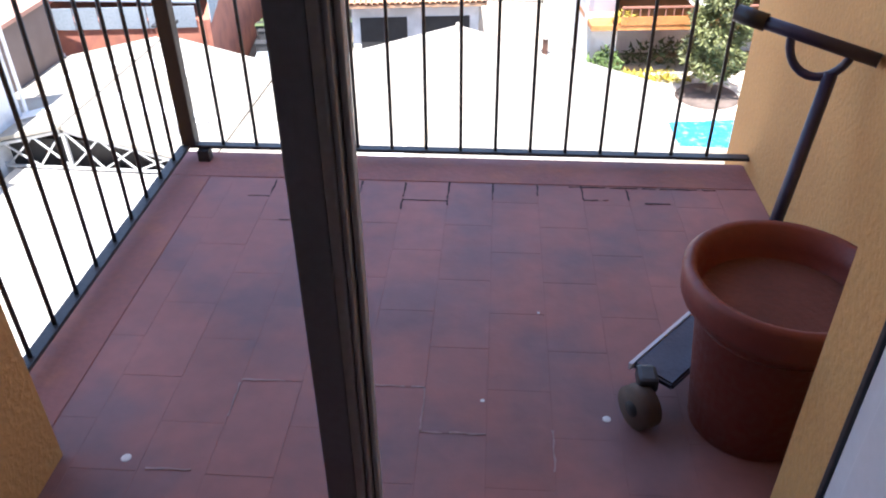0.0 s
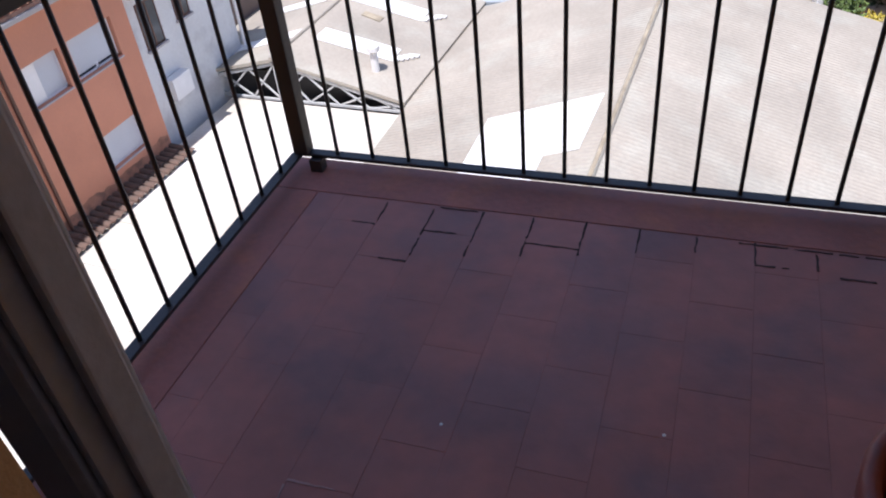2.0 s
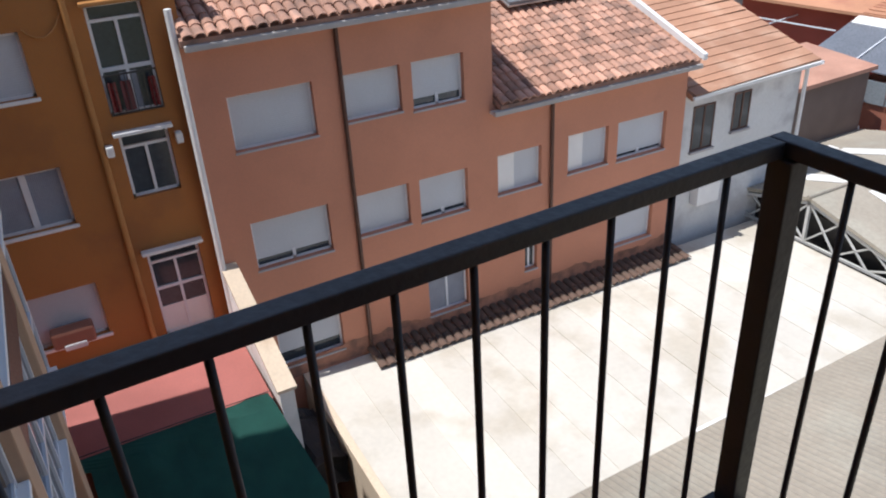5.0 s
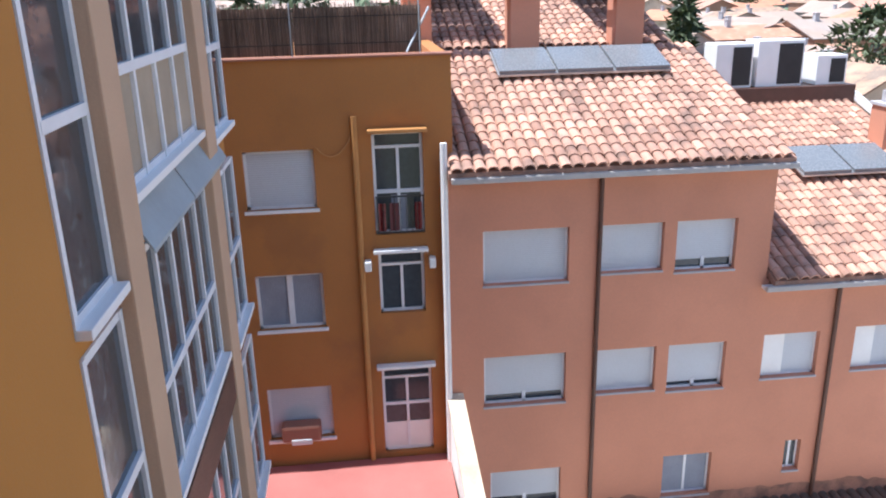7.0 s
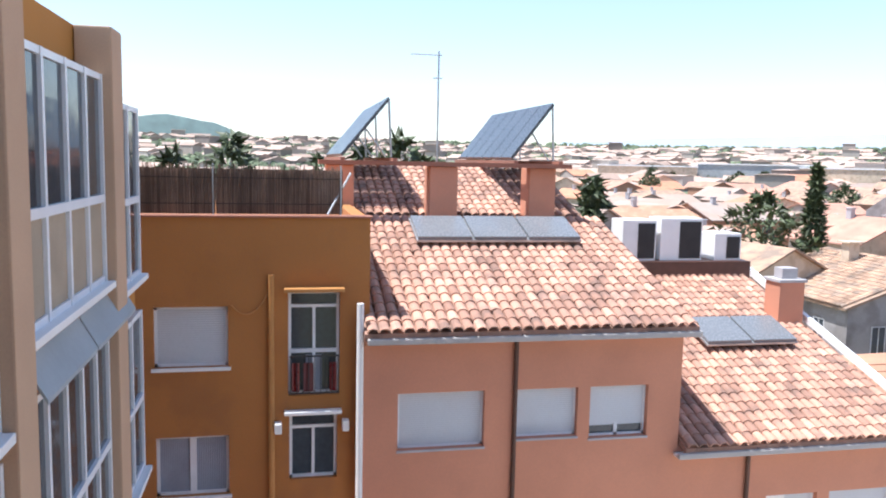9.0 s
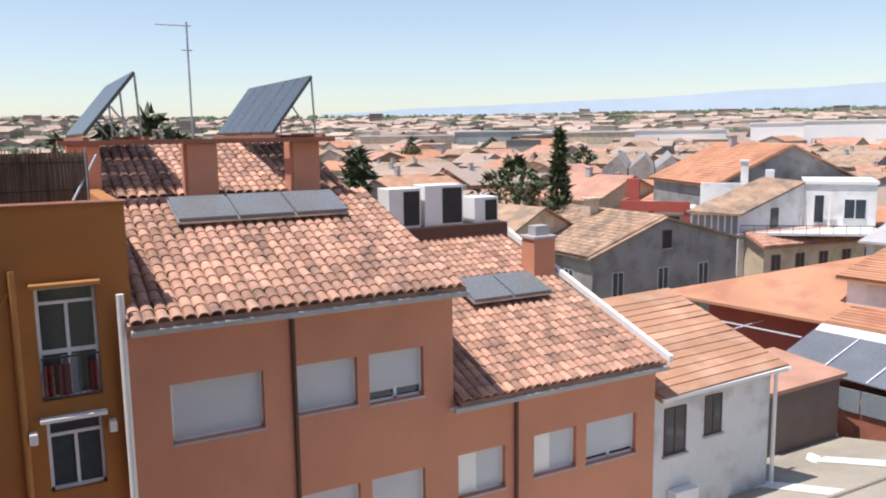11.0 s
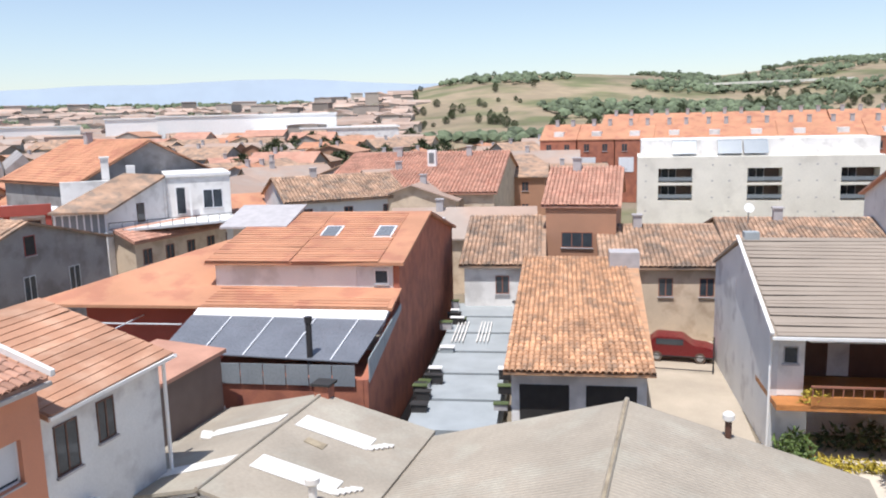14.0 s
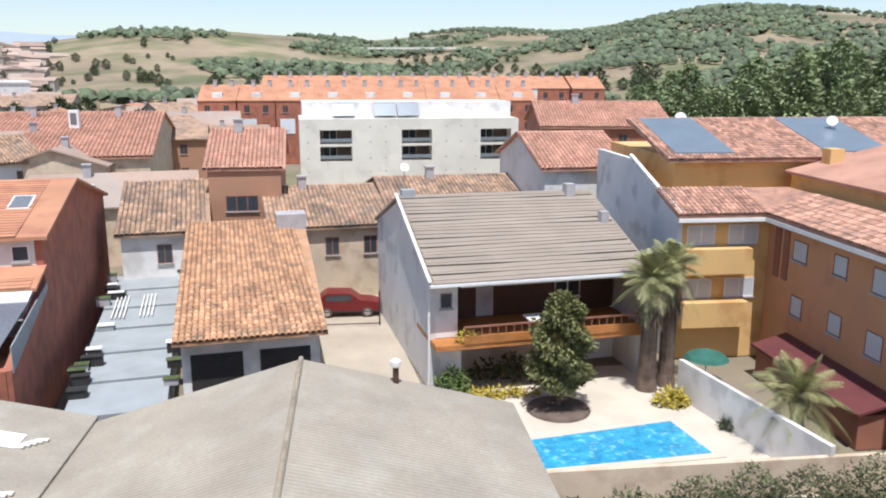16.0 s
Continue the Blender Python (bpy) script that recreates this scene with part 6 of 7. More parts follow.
part("strand", bm, M["ochrepipe"], wire)


# ---- ground, hills and distance ----
def height(x, y):
    """The land: flat round the town, rising gently beyond, with hills."""
    d = math.hypot(x, y)
    a = math.degrees(math.atan2(-x, y))
    s = min(max((d - 130) / 900, 0), 1)
    z = GROUND + s * s * (3 - 2 * s) * 34 + max(0, d - 1030) * 0.021

    def hill(az, dist, wide, deep, h):
        return h * math.exp(-((a - az) / wide) ** 2 - ((d - dist) / deep) ** 2)
    f = min(max((d - 130) / 250, 0), 1)
    z += f * (hill(13, 720, 9, 240, 24) + hill(3, 800, 7, 260, 14) + hill(-9, 900, 7, 260, 26) + hill(-24, 780, 9, 300, 36) + hill(-38, 800, 12, 300, 30))
    return z + 2.2 * noise.noise((x * 0.006, y * 0.006, 0)) * s


verts, faces, kinds = [], [], []
RINGS = [0, 20, 45, 80, 110, 140, 180, 230, 290, 360, 430, 500, 570, 640, 710, 790, 880, 980, 1100, 1300, 1600, 2100, 2900, 4200]
SECT = 360
for r in RINGS:
    for k in range(SECT):
        a = 2 * math.pi * k / SECT
        x, y = -math.sin(a) * r, math.cos(a) * r
        verts.append((x, y, height(x, y) - 0.05))
ga = []
for i in range(len(RINGS) - 1):
    for k in range(SECT):
        faces.append((i * SECT + k, i * SECT + (k + 1) % SECT, (i + 1) * SECT + (k + 1) % SECT, (i + 1) * SECT + k))
        a = math.degrees(2 * math.pi * (k + 0.5) / SECT)
        a = a - 360 if a > 180 else a
        r = RINGS[i]
        kinds.append(1 if r > 200 and -70 < a < 40 else 0)
me = bpy.data.meshes.new("ground")
me.from_pydata(verts, [], faces)
for m in ("ground", "field", "scrub"):
    me.materials.append(M[m])
me.polygons.foreach_set("material_index", kinds)
me.shade_smooth()
tagged(new("ground", me), "dry ground rising to fields and wooded hills", "ground", kind="structure")


def ridge_line(name, label, az0, az1, dist, base, tops, mat):
    """A far range of hills as a solid ridge with an uneven skyline."""
    n = 60
    vs, fs = [], []
    for i in range(n + 1):
        a = math.radians(az0 + (az1 - az0) * i / n)
        u = i / n * (len(tops) - 1)
        j = min(int(u), len(tops) - 2)
        f = u - j
        f = f * f * (3 - 2 * f)
        h = tops[j] * (1 - f) + tops[j + 1] * f + 0.06 * noise.noise((i * 0.55, dist * 0.01, 0)) + 0.03 * noise.noise((i * 1.9, 3, 0))
        z = 1.55 + dist * math.tan(math.radians(h))
        for rr, zz in ((dist * 0.96, base), (dist, z), (dist * 1.1, base)):
            vs.append((-math.sin(a) * rr, math.cos(a) * rr, zz))
    for i in range(n):
        for k in range(2):
            fs.append((i * 3 + k, i * 3 + k + 1, i * 3 + k + 4, i * 3 + k + 3))
    mm = bpy.data.meshes.new(name)
    mm.from_pydata(vs, [], fs)
    mm.materials.append(mat)
    mm.shade_smooth()
    tagged(new(name, mm), label, "hills", kind="structure")


# far ranges take their haze from the material colour alone
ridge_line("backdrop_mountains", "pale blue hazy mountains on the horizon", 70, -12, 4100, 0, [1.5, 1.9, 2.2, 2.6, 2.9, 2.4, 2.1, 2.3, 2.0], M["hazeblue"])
ridge_line("backdrop_hill", "wooded hill with scattered houses, tinted blue-green for haze", 112, 66, 1900, -10, [2.0, 2.0, 2.1, 2.2, 2.35, 2.7, 2.3, 1.35, 0.9, 0.7, 0.7, 0.8, 0.75, 0.9, 1.0, 1.0, 0.9], M["hazehill"])
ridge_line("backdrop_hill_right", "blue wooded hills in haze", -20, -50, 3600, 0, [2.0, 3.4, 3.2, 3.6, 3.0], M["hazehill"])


# ---- plants ----
def leaf_shape(w, l):
    return [(-w / 2, 0, 0), (0, -0.02, l * 0.1), (w / 2, 0, 0), (0, l, l * 0.25), (0, l * 0.4, 0.12 * l)], [(0, 1, 4), (1, 2, 4), (2, 3, 4), (0, 4, 3)]


def crown(rng, at, shape, count, size):
    """Leaf poses filling the outer part of an uneven crown; shape(u, a) gives the radius at height share u."""
    out = []
    base, h = at
    for _ in range(count):
        u = rng.random()
        a = rng.uniform(0, 2 * math.pi)
        r = shape(u, a) * math.sqrt(rng.uniform(0.35, 1.0))
        p = Vector((base[0] + r * math.cos(a), base[1] + r * math.sin(a), base[2] + u * h + rng.uniform(-0.1, 0.1)))
        out.append(Matrix.Translation(p) @ Euler((rng.uniform(-1.2, 1.2), rng.uniform(-1.2, 1.2), a - math.pi / 2 + rng.uniform(-0.8, 0.8))).to_matrix().to_4x4()
                   @ Matrix.Diagonal((*[size * rng.uniform(0.6, 1.4)] * 3, 1)))
    return out


def tree(name, label, x, y, z, trunk_h, h, radius, count, size, mat, seed, profile, trunk_r=0.12):
    rng = random.Random(seed)
    t = thing(name, label, "tree", at=(x, y, z))
    bm = rod((x, y, z), (x + 0.05, y, z + trunk_h + h * 0.5), trunk_r, sides=8, r2=trunk_r * 0.35)
    for k in range(6):
        a, s = k * 1.1 + rng.random(), rng.uniform(0.1, 0.55)
        p = (x, y, z + trunk_h + h * s * 0.8)
        q = (x + math.cos(a) * radius * 0.6, y + math.sin(a) * radius * 0.6, z + trunk_h + h * (s + 0.15))
        rod(p, q, trunk_r * 0.35, bm, 5, trunk_r * 0.1)
    part("trunk", bm, M["bark"], t)
    bumps = [rng.uniform(0.78, 1.18) for _ in range(9)]

    def shape(u, a):
        return radius * profile(u) * bumps[int(a / (2 * math.pi) * 9) % 9] * (0.88 + 0.24 * math.sin(u * 17 + a * 3))
    co, fa = leaf_shape(0.55, 1.0)
    joined("crown", co, fa, 0, crown(rng, ((x, y, z + trunk_h), h), shape, count, size), mat, t)
    return t


def cone_top(u):
    return (0.55 + 0.9 * u) if u < 0.3 else max(0.06, 0.82 * (1.18 - u) / 0.7)


def bullet(u):
    return min(1.0, 0.72 + 1.4 * u) if u < 0.22 else math.sqrt(max(0.02, 1 - ((u - 0.22) / 0.79) ** 2.2))


tree("magnolia_tree", "dense dark green conical tree beside the pool", 9.45, 31.3, GROUND, 1.05, 4.25, 1.33, 6500, 0.22, M["oliveleaf"], 3, bullet)
bed = structure("tree_bed", lathe([(1.42, 0.0), (1.36, 0.1), (0.7, 0.2), (0.05, 0.24)], 28, (9.45, 31.3, GROUND)), M["soilbed"], "round mulched bed under the tree", "flower bed")


def bush(name, label, x, y, z, rx, ry, h, count, size, mat, seed):
    rng = random.Random(seed)
    poses = []
    for _ in range(count):
        a, r, u = rng.uniform(0, 6.283), math.sqrt(rng.random()), rng.random()
        p = (x + rx * r * math.cos(a), y + ry * r * math.sin(a), z + h * u * (1 - 0.5 * r))
        poses.append(Matrix.Translation(p) @ Euler((rng.uniform(-1, 1), rng.uniform(-1, 1), rng.uniform(0, 6.28))).to_matrix().to_4x4() @ Matrix.Diagonal((*[size * rng.uniform(0.6, 1.4)] * 3, 1)))
    co, fa = leaf_shape(0.5, 1.0)
    ob = joined(name, co, fa, 0, poses, mat, None, label)
    return tagged(ob, label, "plants", kind="stuff")


bush("flower_bed", "yellow-green flowering border along the porch", 6.9, 33.0, GROUND, 2.2, 0.4, 0.55, 500, 0.22, M["flower"], 5)
bush("shrub", "blue-green shrub at the corner of the white house", 4.9, 33.0, GROUND, 0.8, 0.9, 1.7, 500, 0.3, M["leaf2"], 6)
bush("flower_bed", "yellow flowering plants at the palm's foot", 14.7, 31.4, GROUND, 0.9, 0.7, 0.8, 350, 0.25, M["flower"], 7)
bush("shrub", "small dark shrub beside the yard wall", 16.1, 28.6, GROUND, 0.4, 0.4, 0.7, 150, 0.25, M["leaf"], 8)
for hx, hr, hh, hn in ((7.3, 1.3, 1.5, 900), (9.4, 1.5, 1.75, 1100), (11.7, 1.4, 2.2, 1200), (13.6, 1.3, 2.5, 1200), (15.6, 1.5, 2.3, 1200), (17.9, 1.6, 2.7, 1300), (20.4, 1.6, 2.5, 1200)):
    bush("hedge", "straggling dull green shrubs along the garden wall", hx, 21.9, GROUND - 0.2, hr, 0.9, hh, hn, 0.17, M["hedgeleaf"], int(hx * 10))
bush("porch_plants", "potted plants in the shade of the porch", 8.6, 35.0, GROUND, 2.6, 0.5, 1.6, 500, 0.3, M["leaf"], 10)
bush("balcony_flowers", "pot plants with flowers on the timber balcony", 5.6, 33.1, -10.36, 0.6, 0.25, 0.8, 160, 0.16, M["flower"], 11)


def palm(label, x, y, h, spread, fronds, seed, r=0.3):
    rng = random.Random(seed)
    t = thing("palm_tree", label, "palm tree", at=(x, y, GROUND))
    part("trunk", lathe([(r * 1.3, 0), (r, 0.6), (r * 0.9, h * 0.6), (r * 1.35, h - 0.4), (r * 0.8, h)], 12, (x, y, GROUND)), M["bark"], t)
    if h > 4:
        co, fa = leaf_shape(0.16, 1.0)
        dead = []
        for _ in range(420):
            a, z = rng.uniform(0, 6.283), h - 0.15 - 1.9 * rng.random() ** 1.5
            dead.append(Matrix.Translation((x + r * 1.15 * math.cos(a), y + r * 1.15 * math.sin(a), GROUND + z)) @ Euler((rng.uniform(-1.9, -1.35), rng.uniform(-0.3, 0.3), a - math.pi / 2)).to_matrix().to_4x4() @ Matrix.Diagonal((*[rng.uniform(0.4, 0.8)] * 3, 1)))
        joined("dead_skirt", co, fa, 0, dead, M["skirt"], t, "hanging dry fronds")
    for k in range(fronds):
        a = rng.uniform(0, 6.283)
        tilt = rng.uniform(-0.75, 1.4)
        length = spread * rng.uniform(0.8, 1.15)
        vs, fs = [], []
        n = 26
        spine = []
        for i in range(n + 1):
            s = i / n
            out = length * s * math.cos(tilt) * (1 - 0.15 * s)
            up = length * s * math.sin(tilt) - 0.36 * length * s * s
            spine.append(Vector((x + math.cos(a) * out, y + math.sin(a) * out, GROUND + h + up)))
        side = Vector((-math.sin(a), math.cos(a), 0))
        for i in range(1, n + 1):
            p = spine[i]
            way = (spine[i] - spine[i - 1]).normalized()
            wid = length * 0.2 * math.sin(math.pi * min(1, 0.15 + 0.85 * i / n)) + 0.05
            for sg in (-1, 1):
                b = len(vs)
                tip = p + side * sg * wid + way * wid * 0.7 - Vector((0, 0, wid * 0.35))
                vs += [p - way * 0.022, p + way * 0.022, tip]
                fs.append((b, b + 1, b + 2))
            b = len(vs)
            vs += [spine[i - 1] + side * 0.02, spine[i - 1] - side * 0.02, p]
            fs.append((b, b + 1, b + 2))
        mm = bpy.data.meshes.new("frond")
        mm.from_pydata([tuple(v) for v in vs], [], fs)
        mm.materials.append(M["palm"])
        f = new("frond", mm)
        f.parent = t
        f.matrix_parent_inverse = Matrix.Translation(t.location).inverted()
    return t


palm("tall fan palm with a shaggy trunk beside the pool", 14.2, 33.2, 5.4, 2.1, 64, 21, 0.42)
palm("tall fan palm with a shaggy trunk beside the pool", 15.3, 33.6, 5.9, 2.0, 60, 22, 0.38)
palm("young date palm by the yard wall", 17.6, 26.2, 2.6, 2.4, 44, 23, 0.3)


def column(u):
    return min(1.0, 0.35 + u * 2.2) if u < 0.3 else max(0.05, 1.0 - ((u - 0.3) / 0.7) ** 1.6)


def plume(u):
    return min(1.0, 0.55 + 1.4 * u) if u < 0.35 else math.sqrt(max(0.03, 1 - ((u - 0.35) / 0.66) ** 2))


def ball(u):
    return max(0.15, math.sqrt(max(0, 1 - (2 * u - 0.9) ** 2)))


tree("cypress_tree", "tall dark narrow cypress between the roofs", -51.5, 38.5, GROUND, 0.5, 14.2, 1.15, 2200, 0.55, M["leaf"], 31, column, 0.25)
tree("conifer_tree", "dark conifer behind the salmon roof", -32.8, 13.1, GROUND, 2.0, 11.8, 1.25, 1300, 0.55, M["leaf"], 32, cone_top, 0.25)
tree("cedar_tree", "broad grey-green cedar between the houses", -52.0, 34.5, GROUND, 1.5, 11.0, 4.2, 1800, 0.6, M["leaf"], 33, ball, 0.3)

for k, (x, y) in enumerate(((-36, 1.5), (-38, 3.2), (-37, 5.0), (-39, 6.6), (-36, 8.6), (-40, -3.0), (-41, -6.0))):
    tree("roof_edge_tree", "green tree top behind the salmon building", x, y, GROUND, 4.0, 10.6 + 0.5 * (k % 3), 2.4, 700, 0.6, M["leaf"], 60 + k, ball, 0.25)

# trees of the wider landscape, a few shapes copied
near_tree = tree("street_tree", "round green tree among the houses", -70.0, 150.0, GROUND, 1.2, 6.5, 3.6, 700, 0.8, M["leaf"], 41, ball, 0.3)
poplar = tree("poplar_tree", "tall green poplar in a dense row", 70.0, 118.0, GROUND, 0.6, 18.0, 2.9, 3400, 0.55, M["poplar"], 42, plume, 0.3)
rng = random.Random(9)
for k in range(64):
    a = math.radians(-20.5 - k * 0.42)
    d = rng.uniform(105, 150)
    x, y = -math.sin(a) * d, math.cos(a) * d
    s = rng.uniform(0.8, 1.1)
    o = copy_thing(poplar, Matrix.Translation((x, y, height(x, y))) @ Matrix.Rotation(rng.uniform(0, 6), 4, "Z"))
    o.scale = (s, s, s * (0.72 + 0.42 * (k / 64) + rng.uniform(-0.06, 0.06)))
    tagged(o, group="poplar row")
tagged(poplar, group="poplar row")
tagged(near_tree, group="landscape trees")
SPOTS = [(24.5, 190, 14), (34, 165, 14), (29, 190, 8), (24, 250, 8), (52, 190, 8), (20.5, 175, 10), (12, 165, 8), (16, 430, 26), (5, 330, 26), (-1, 420, 40), (-8, 480, 40), (-17, 330, 26), (40, 700, 16), (60, 300, 18), (78, 90, 8), (84, 80, 6), (15, 640, 14), (-3, 700, 22)]
for az, dist, n in SPOTS:
    for k in range(n):
        a = math.radians(az + rng.uniform(-4.5, 4.5))
        d = dist * rng.uniform(0.85, 1.2)
        x, y = -math.sin(a) * d, math.cos(a) * d
        s = rng.uniform(0.5, 1.2) if dist < 350 else rng.uniform(0.35, 0.8)
        o = copy_thing(near_tree, Matrix.Translation((x, y, height(x, y) - 0.3)) @ Matrix.Rotation(rng.uniform(0, 6), 4, "Z"))
        o.scale = (s, s, s * rng.uniform(0.8, 1.2))
# far woods on the hills
poses = []
for k in range(22000):
    a = math.radians(rng.uniform(-52, 26) if k < 14000 else rng.uniform(26, 108))
    d = rng.uniform(300, 950) if k < 14000 else rng.uniform(170, 900)
    x, y = -math.sin(a) * d, math.cos(a) * d
    if noise.noise((x * 0.012, y * 0.012, 5)) < (-0.3 if k >= 14000 else -0.3 if math.degrees(a) < -14 else -0.05 if math.degrees(a) < 4 else 0.3):
        continue
    s = rng.uniform(1.8, 4.2)
    poses.append(Matrix.Translation((x, y, height(x, y) + s * 0.4)) @ Euler((rng.uniform(-0.4, 0.4), rng.uniform(-0.4, 0.4), rng.uniform(0, 6))).to_matrix().to_4x4() @ Matrix.Diagonal((s, s, s * 0.8, 1)))
co = [(math.cos(i * 1.257) * 0.8, math.sin(i * 1.257) * 0.8, 0.1 * (i % 2)) for i in range(5)] + [(math.cos(i * 1.257 + 0.6) * 0.55, math.sin(i * 1.257 + 0.6) * 0.55, 0.7 + 0.15 * (i % 2)) for i in range(5)] + [(0.1, 0, 1.05)]
fa = [(i, (i + 1) % 5, 5 + i) for i in range(5)] + [((i + 1) % 5, 5 + (i + 1) % 5, 5 + i) for i in range(5)] + [(5 + i, 5 + (i + 1) % 5, 10) for i in range(5)]
tagged(joined("far_woods", co, fa, 0, poses, M["farwood"], None), "dark green woods on the far hills", "woods", kind="stuff")

# ---- far town ----
rng = random.Random(77)
WALLS = ["fartown", "cream", "fartown", "cream", "terracotta", "greywall"]
ROOFS = ["pinktile", "farroof", "duntile", "brighttile", "duntile", "farroof", "duntile", "annextile"]
placed = []
for k in range(1400):
    az = rng.uniform(-12, 80)
    d = 62 + 250 * rng.random() ** 1.3
    if az < 8 and d < 150 or az < 16 and d < 105 or 22 < az < 62 and d < 82:
        continue
    if az < 20 and d > 210:
        continue
    x, y = -math.sin(math.radians(az)) * d, math.cos(math.radians(az)) * d
    if any((x - p) ** 2 + (y - q) ** 2 < (7.5 + d * 0.012) ** 2 for p, q in placed):
        continue
    placed.append((x, y))
    g = height(x, y)
    w, dd = rng.uniform(8, 15), rng.uniform(8, 14)
    eave = g + rng.uniform(4.5, 7.6)
    gable_house("town_house", "small tile roofed town house among others", pose(x, y, 0, 0, 0, rng.choice([8, 98, 40, 12, 95])), w, dd, eave, eave + rng.uniform(1.3, 2.4),
                rng.choice(WALLS), rng.choice(ROOFS), "far town houses", tiled=False, win=rng.choice([2, 3]) if d < 170 else 0, chim=1 if d < 220 else 0, ground=g - 1)
    if len(placed) > 230:
        break
for az, d, w, h, mat in ((31, 330, 70, 13, "paint"), (36.5, 345, 46, 12, "paint"), (27, 300, 40, 8, "palewall"), (45, 360, 40, 9, "paint"), (51, 330, 36, 10, "cream"), (57, 350, 44, 10, "slab"), (24, 280, 34, 9, "palewall"), (64, 340, 40, 9, "cream")):
    x, y = -math.sin(math.radians(az)) * d, math.cos(math.radians(az)) * d
    g = height(x, y)
    hall = thing("industrial_hall", "long low pale industrial hall at the edge of town", "hall", "industrial halls")
    AT = pose(x, y, 0, 0, 0, az)
    turned("wall", boxes((-w / 2, w / 2, 0, 30, g - 2, g + h)), M[mat], hall, AT)
    turned("roof", boxes((-w / 2 - 0.4, w / 2 + 0.4, -0.4, 30.4, g + h + 0.003, g + h + 0.5)), M["paint"], hall, AT)
for k in range(3):
    x, y = -84.5 + 2.45 * k, 70.5 + 2.6 * k
    saw = thing("sawtooth_shed", "grey workshop with a sawtooth roof", "workshop", "sawtooth roofs")
    turned("bay", prism([(0, 0, GROUND), (3.4, 0, GROUND), (3.4, 0, -3.5), (2.1, 0, -1.7), (0, 0, -3.5)], (0, 26, 0)), M["greywall"], saw, pose(x, y, 0, 0, 0, 47))


# the town's far quarters, too many and small to count
wv, wf, rv, rf = [], [], [], []
rng = random.Random(501)
for k in range(1500):
    az = rng.uniform(20, 106)
    d = rng.uniform(150, 240) if az > 80 else rng.uniform(270, 700)
    if az > 80 and k % 3:
        d = rng.uniform(150, 900)
    x, y = -math.sin(math.radians(az)) * d, math.cos(math.radians(az)) * d
    g = height(x, y)
    block = rng.random() < 0.04
    w, dd, hh = (rng.uniform(8, 18), rng.uniform(9, 14), rng.uniform(7, 11)) if block else (rng.uniform(7, 20), rng.uniform(7, 12), rng.uniform(2.6, 5.2))
    AT = pose(x, y, g, 0, 0, rng.choice([8, 98, 40, az, az + 90]))
    b = len(wv)
    wv += [tuple(AT @ Vector(p)) for p in ((0, 0, -2), (w, 0, -2), (w, dd, -2), (0, dd, -2), (0, 0, hh), (w, 0, hh), (w, dd, hh), (0, dd, hh))]
    wf += [(b, b + 1, b + 5, b + 4), (b + 1, b + 2, b + 6, b + 5), (b + 2, b + 3, b + 7, b + 6), (b + 3, b, b + 4, b + 7)]
    r = 0.4 if block else rng.uniform(1.2, 2.2)
    b = len(rv)
    rv += [tuple(AT @ Vector(p)) for p in ((-0.4, -0.4, hh), (w + 0.4, -0.4, hh), (w + 0.4, dd / 2, hh + r), (-0.4, dd / 2, hh + r), (w + 0.4, dd + 0.4, hh), (-0.4, dd + 0.4, hh))]
    rf += [(b, b + 1, b + 2, b + 3), (b + 3, b + 2, b + 4, b + 5), (b, b + 3, b + 5), (b + 1, b + 4, b + 2)]
for nm, vs, fs, mt, lab in (("far_town_walls", wv, wf, "fartown", "pale house walls of the far town"), ("far_town_roofs", rv, rf, "farroof", "mixed tile roofs of the far town")):
    me = bpy.data.meshes.new(nm)
    me.from_pydata(vs, [], fs)
    me.materials.append(M[mt])
    tagged(new(nm, me), lab, "town", kind="stuff")
# far viaduct
via = thing("viaduct", "long pale viaduct crossing the far valley", "viaduct", at=(0, 700, 0))
part("deck", beam((-60, 640, 20.6), (110, 640, 22.0), 6.0, 1.6), M["concrete"], via)
for k in range(9):
    part("pier", boxes((-50 + 19 * k, -48 + 19 * k, 638, 642, -5, 20.2 + 0.13 * k)), M["concrete"], via)



# ---- terrace floor tiles, last ----
floor_ob = bpy.data.objects["floor"]
TW, TL, X0 = 0.178, 0.345, 0.047


def tile_mesh(w, length):
    bm = boxes((-w / 2 + 0.0004, w / 2 - 0.0004, -length / 2 + 0.0004, length / 2 - 0.0004, -0.012, 0.0))
    bmesh.ops.bevel(bm, geom=[e for e in bm.edges if all(v.co.z > -0.001 for v in e.verts)], offset=0.0006, segments=1, affect="EDGES")
    return data_of("floor_tile", bm, M["floor"])


whole, rng, cut = tile_mesh(TW, TL), random.Random(12), {}
for i in range(0, 13):
    xa, xb = max(X0 + TW * i, 0.117), min(X0 + TW * (i + 1), WALL_X - 0.002)
    y = -0.32 + TL if i % 2 else -0.147
    while y > -2.15:
        ya, yb = min(y, -0.172), max(y - TL, -2.19)
        y -= TL
        if ya - yb < 0.03 or xb - xa < 0.03:
            continue
        key = (round(xb - xa, 3), round(ya - yb, 3))
        me = whole if key == (TW, TL) else cut.setdefault(key, None) or tile_mesh(*key)
        cut[key] = me
        terrace_place("floor_tile", me, (xa + xb) / 2, (ya + yb) / 2, rng.uniform(0.0004, 0.0012), floor_ob, rng.uniform(-0.05, 0.05), rng.uniform(-0.06, 0.06), rng.uniform(-0.12, 0.12))


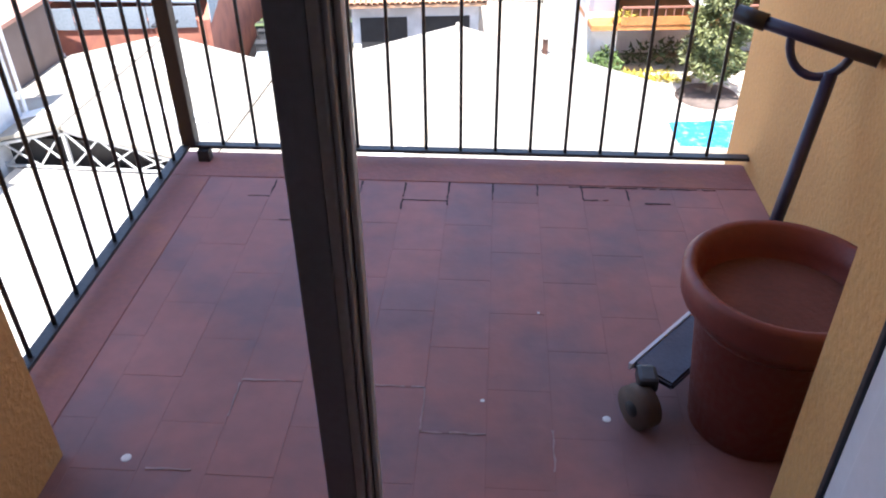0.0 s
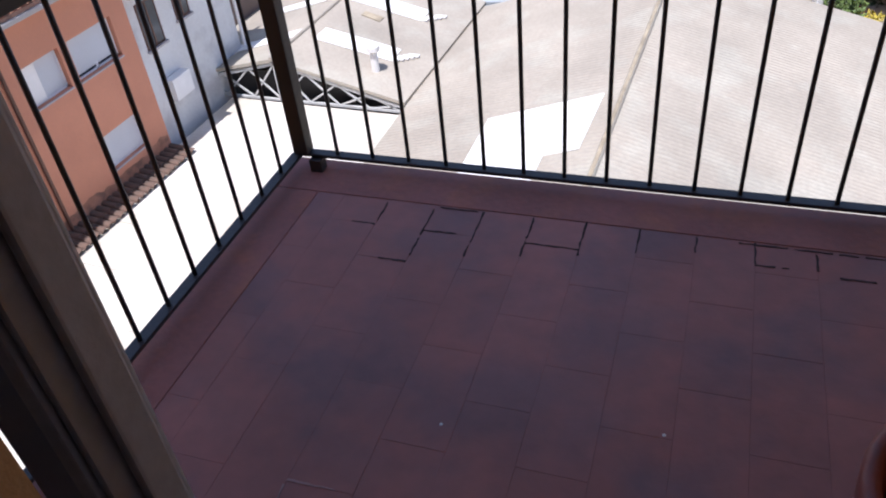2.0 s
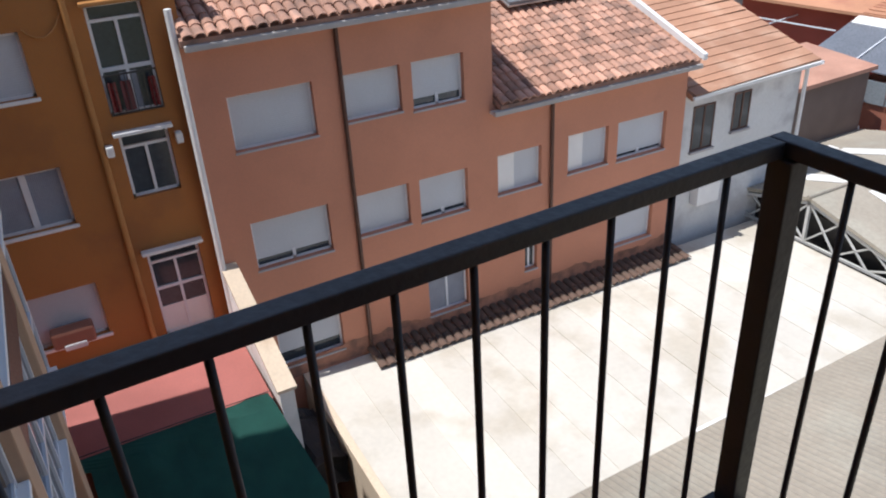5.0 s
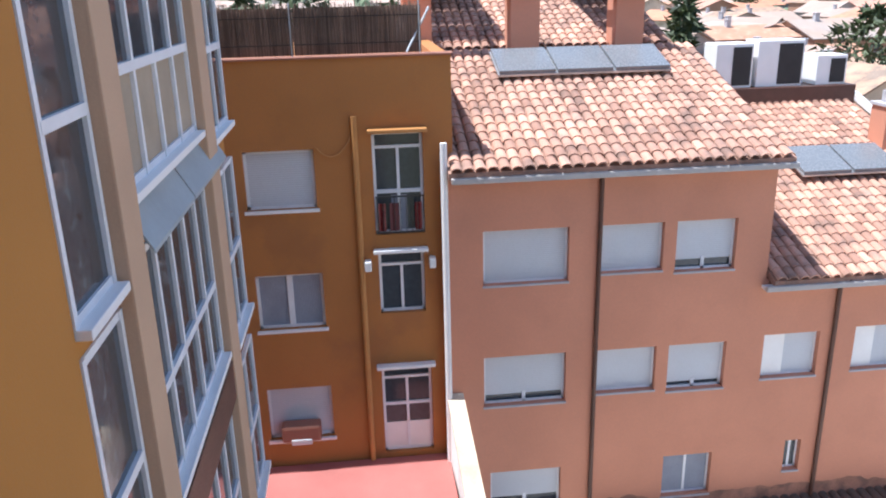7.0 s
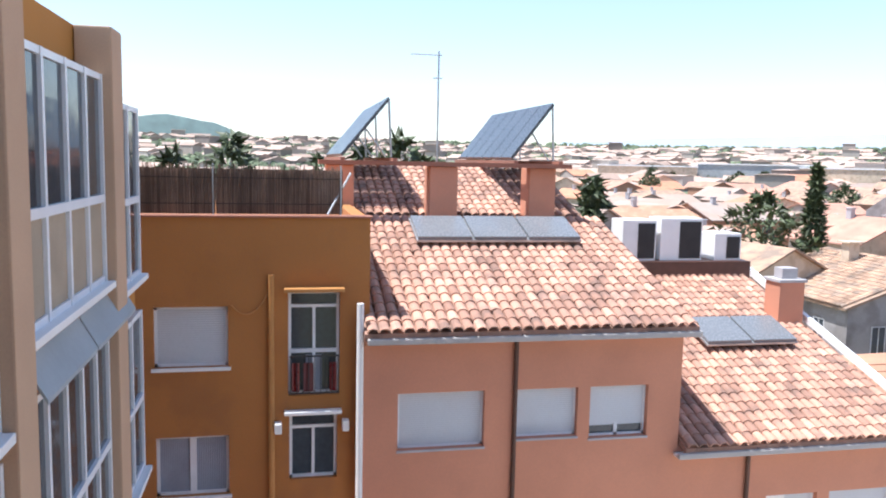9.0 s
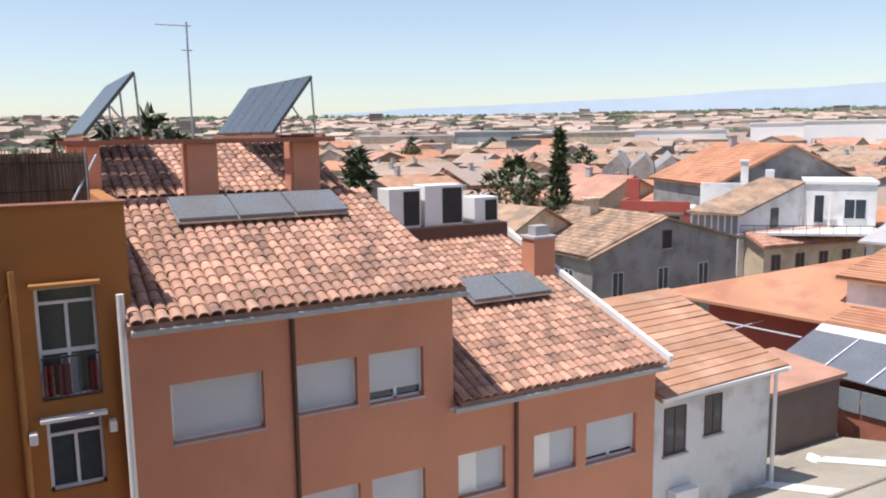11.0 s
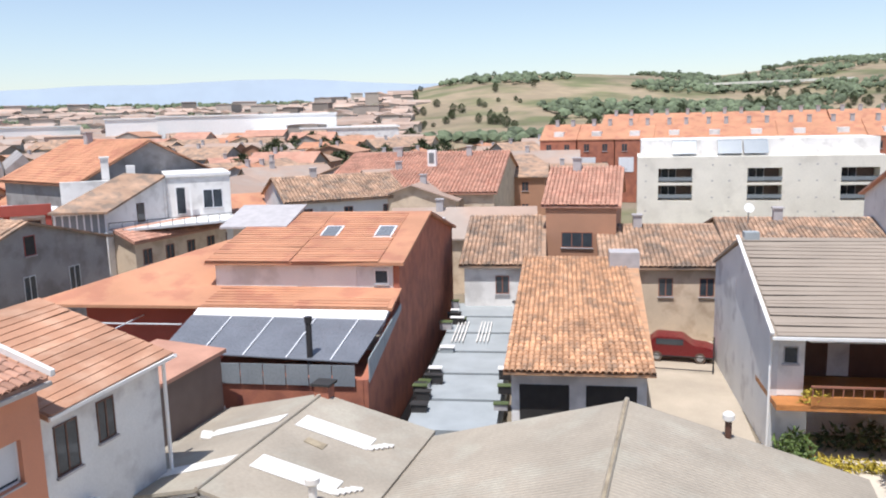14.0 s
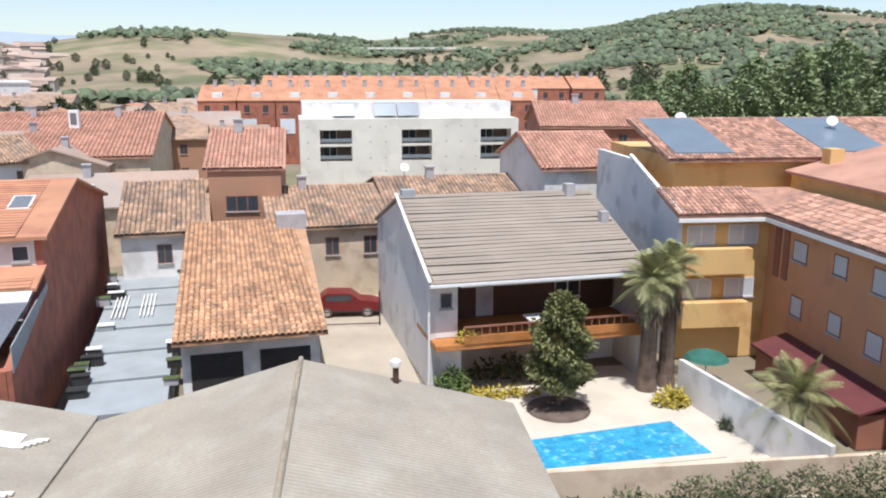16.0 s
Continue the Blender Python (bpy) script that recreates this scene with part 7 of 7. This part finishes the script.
def joint(name, x0, x1, y0, y1, mat, label):
    """A stretch of worn joint, broken and uneven in width."""
    bm = bmesh.new()
    a, b = Vector((x0, y0, 0.0012)), Vector((x1, y1, 0.0012))
    side = Vector((a.y - b.y, b.x - a.x, 0)).normalized()
    n = max(3, int((b - a).length / 0.018))
    prev = None
    for k in range(n + 1):
        p = a.lerp(b, k / n) + side * rng.uniform(-0.002, 0.002)
        h = rng.uniform(0.0012, 0.0042)
        cur = [bm.verts.new(p - side * h), bm.verts.new(p + side * h)]
        if prev and rng.random() > 0.12:
            bm.faces.new((prev[0], cur[0], cur[1], prev[1]))
        prev = cur
    top = bm.faces[:]
    ext = bmesh.ops.extrude_face_region(bm, geom=top)
    for v in ext["geom"]:
        if isinstance(v, bmesh.types.BMVert):
            v.co.z += 0.0014
    for v in [v for v in bm.verts if not v.link_faces]:
        bm.verts.remove(v)
    bmesh.ops.recalc_face_normals(bm, faces=bm.faces[:])
    tagged(on_terrace(name, bm, mat, floor_ob), label)


EDGE = [X0 + TW * k for k in range(14)]
for k, ya, yb in ((2, -0.19, -0.30), (3, -0.18, -0.46), (4, -0.18, -0.43), (5, -0.18, -0.41), (6, -0.17, -0.35), (7, -0.175, -0.30), (8, -0.18, -0.26), (9, -0.175, -0.30), (10, -0.2, -0.28)):
    joint("open_joint", EDGE[k], EDGE[k], ya, yb, M["darkjoint"], "dark open joint")
for y, xa, xb in ((-0.32, EDGE[3], EDGE[4] - 0.06), (-0.32, EDGE[5], EDGE[6]), (-0.182, EDGE[3] + 0.02, EDGE[4]), (-0.185, EDGE[9] - 0.05, EDGE[12]), (-0.285, EDGE[9], EDGE[10] - 0.08), (-0.30, EDGE[10] + 0.06, EDGE[11] - 0.02), (-0.492, EDGE[2] + 0.08, EDGE[3]), (-0.32, EDGE[1] + 0.09, EDGE[2])):
    joint("open_joint", xa, xb, y, y, M["darkjoint"], "dark open joint")
for x0, x1, y0, y1 in ((EDGE[5], EDGE[6], -1.356, -1.356), (EDGE[6], EDGE[6], -1.36, -1.52), (EDGE[6], EDGE[7], -1.525, -1.525), (EDGE[3], EDGE[4] - 0.05, -1.355, -1.355), (EDGE[3], EDGE[3], -1.37, -1.50), (EDGE[8], EDGE[8], -1.5, -1.66), (EDGE[2] + 0.02, EDGE[3] - 0.04, -1.69, -1.69)):
    joint("pale_joint", x0, x1, y0, y1, M["palejoint"], "pale mortar joint")
for x, y, r in ((0.36, -1.66, 0.014), (1.28, -1.4, 0.007), (0.9, -1.1, 0.005), (1.45, -1.0, 0.005), (1.62, -1.45, 0.012)):
    on_terrace("paint_fleck", lathe([(r, 0.0012), (r * 0.8, 0.0022), (0.001, 0.0026)], 9, (x, y, 0)), M["paint"], floor_ob, "white paint fleck")
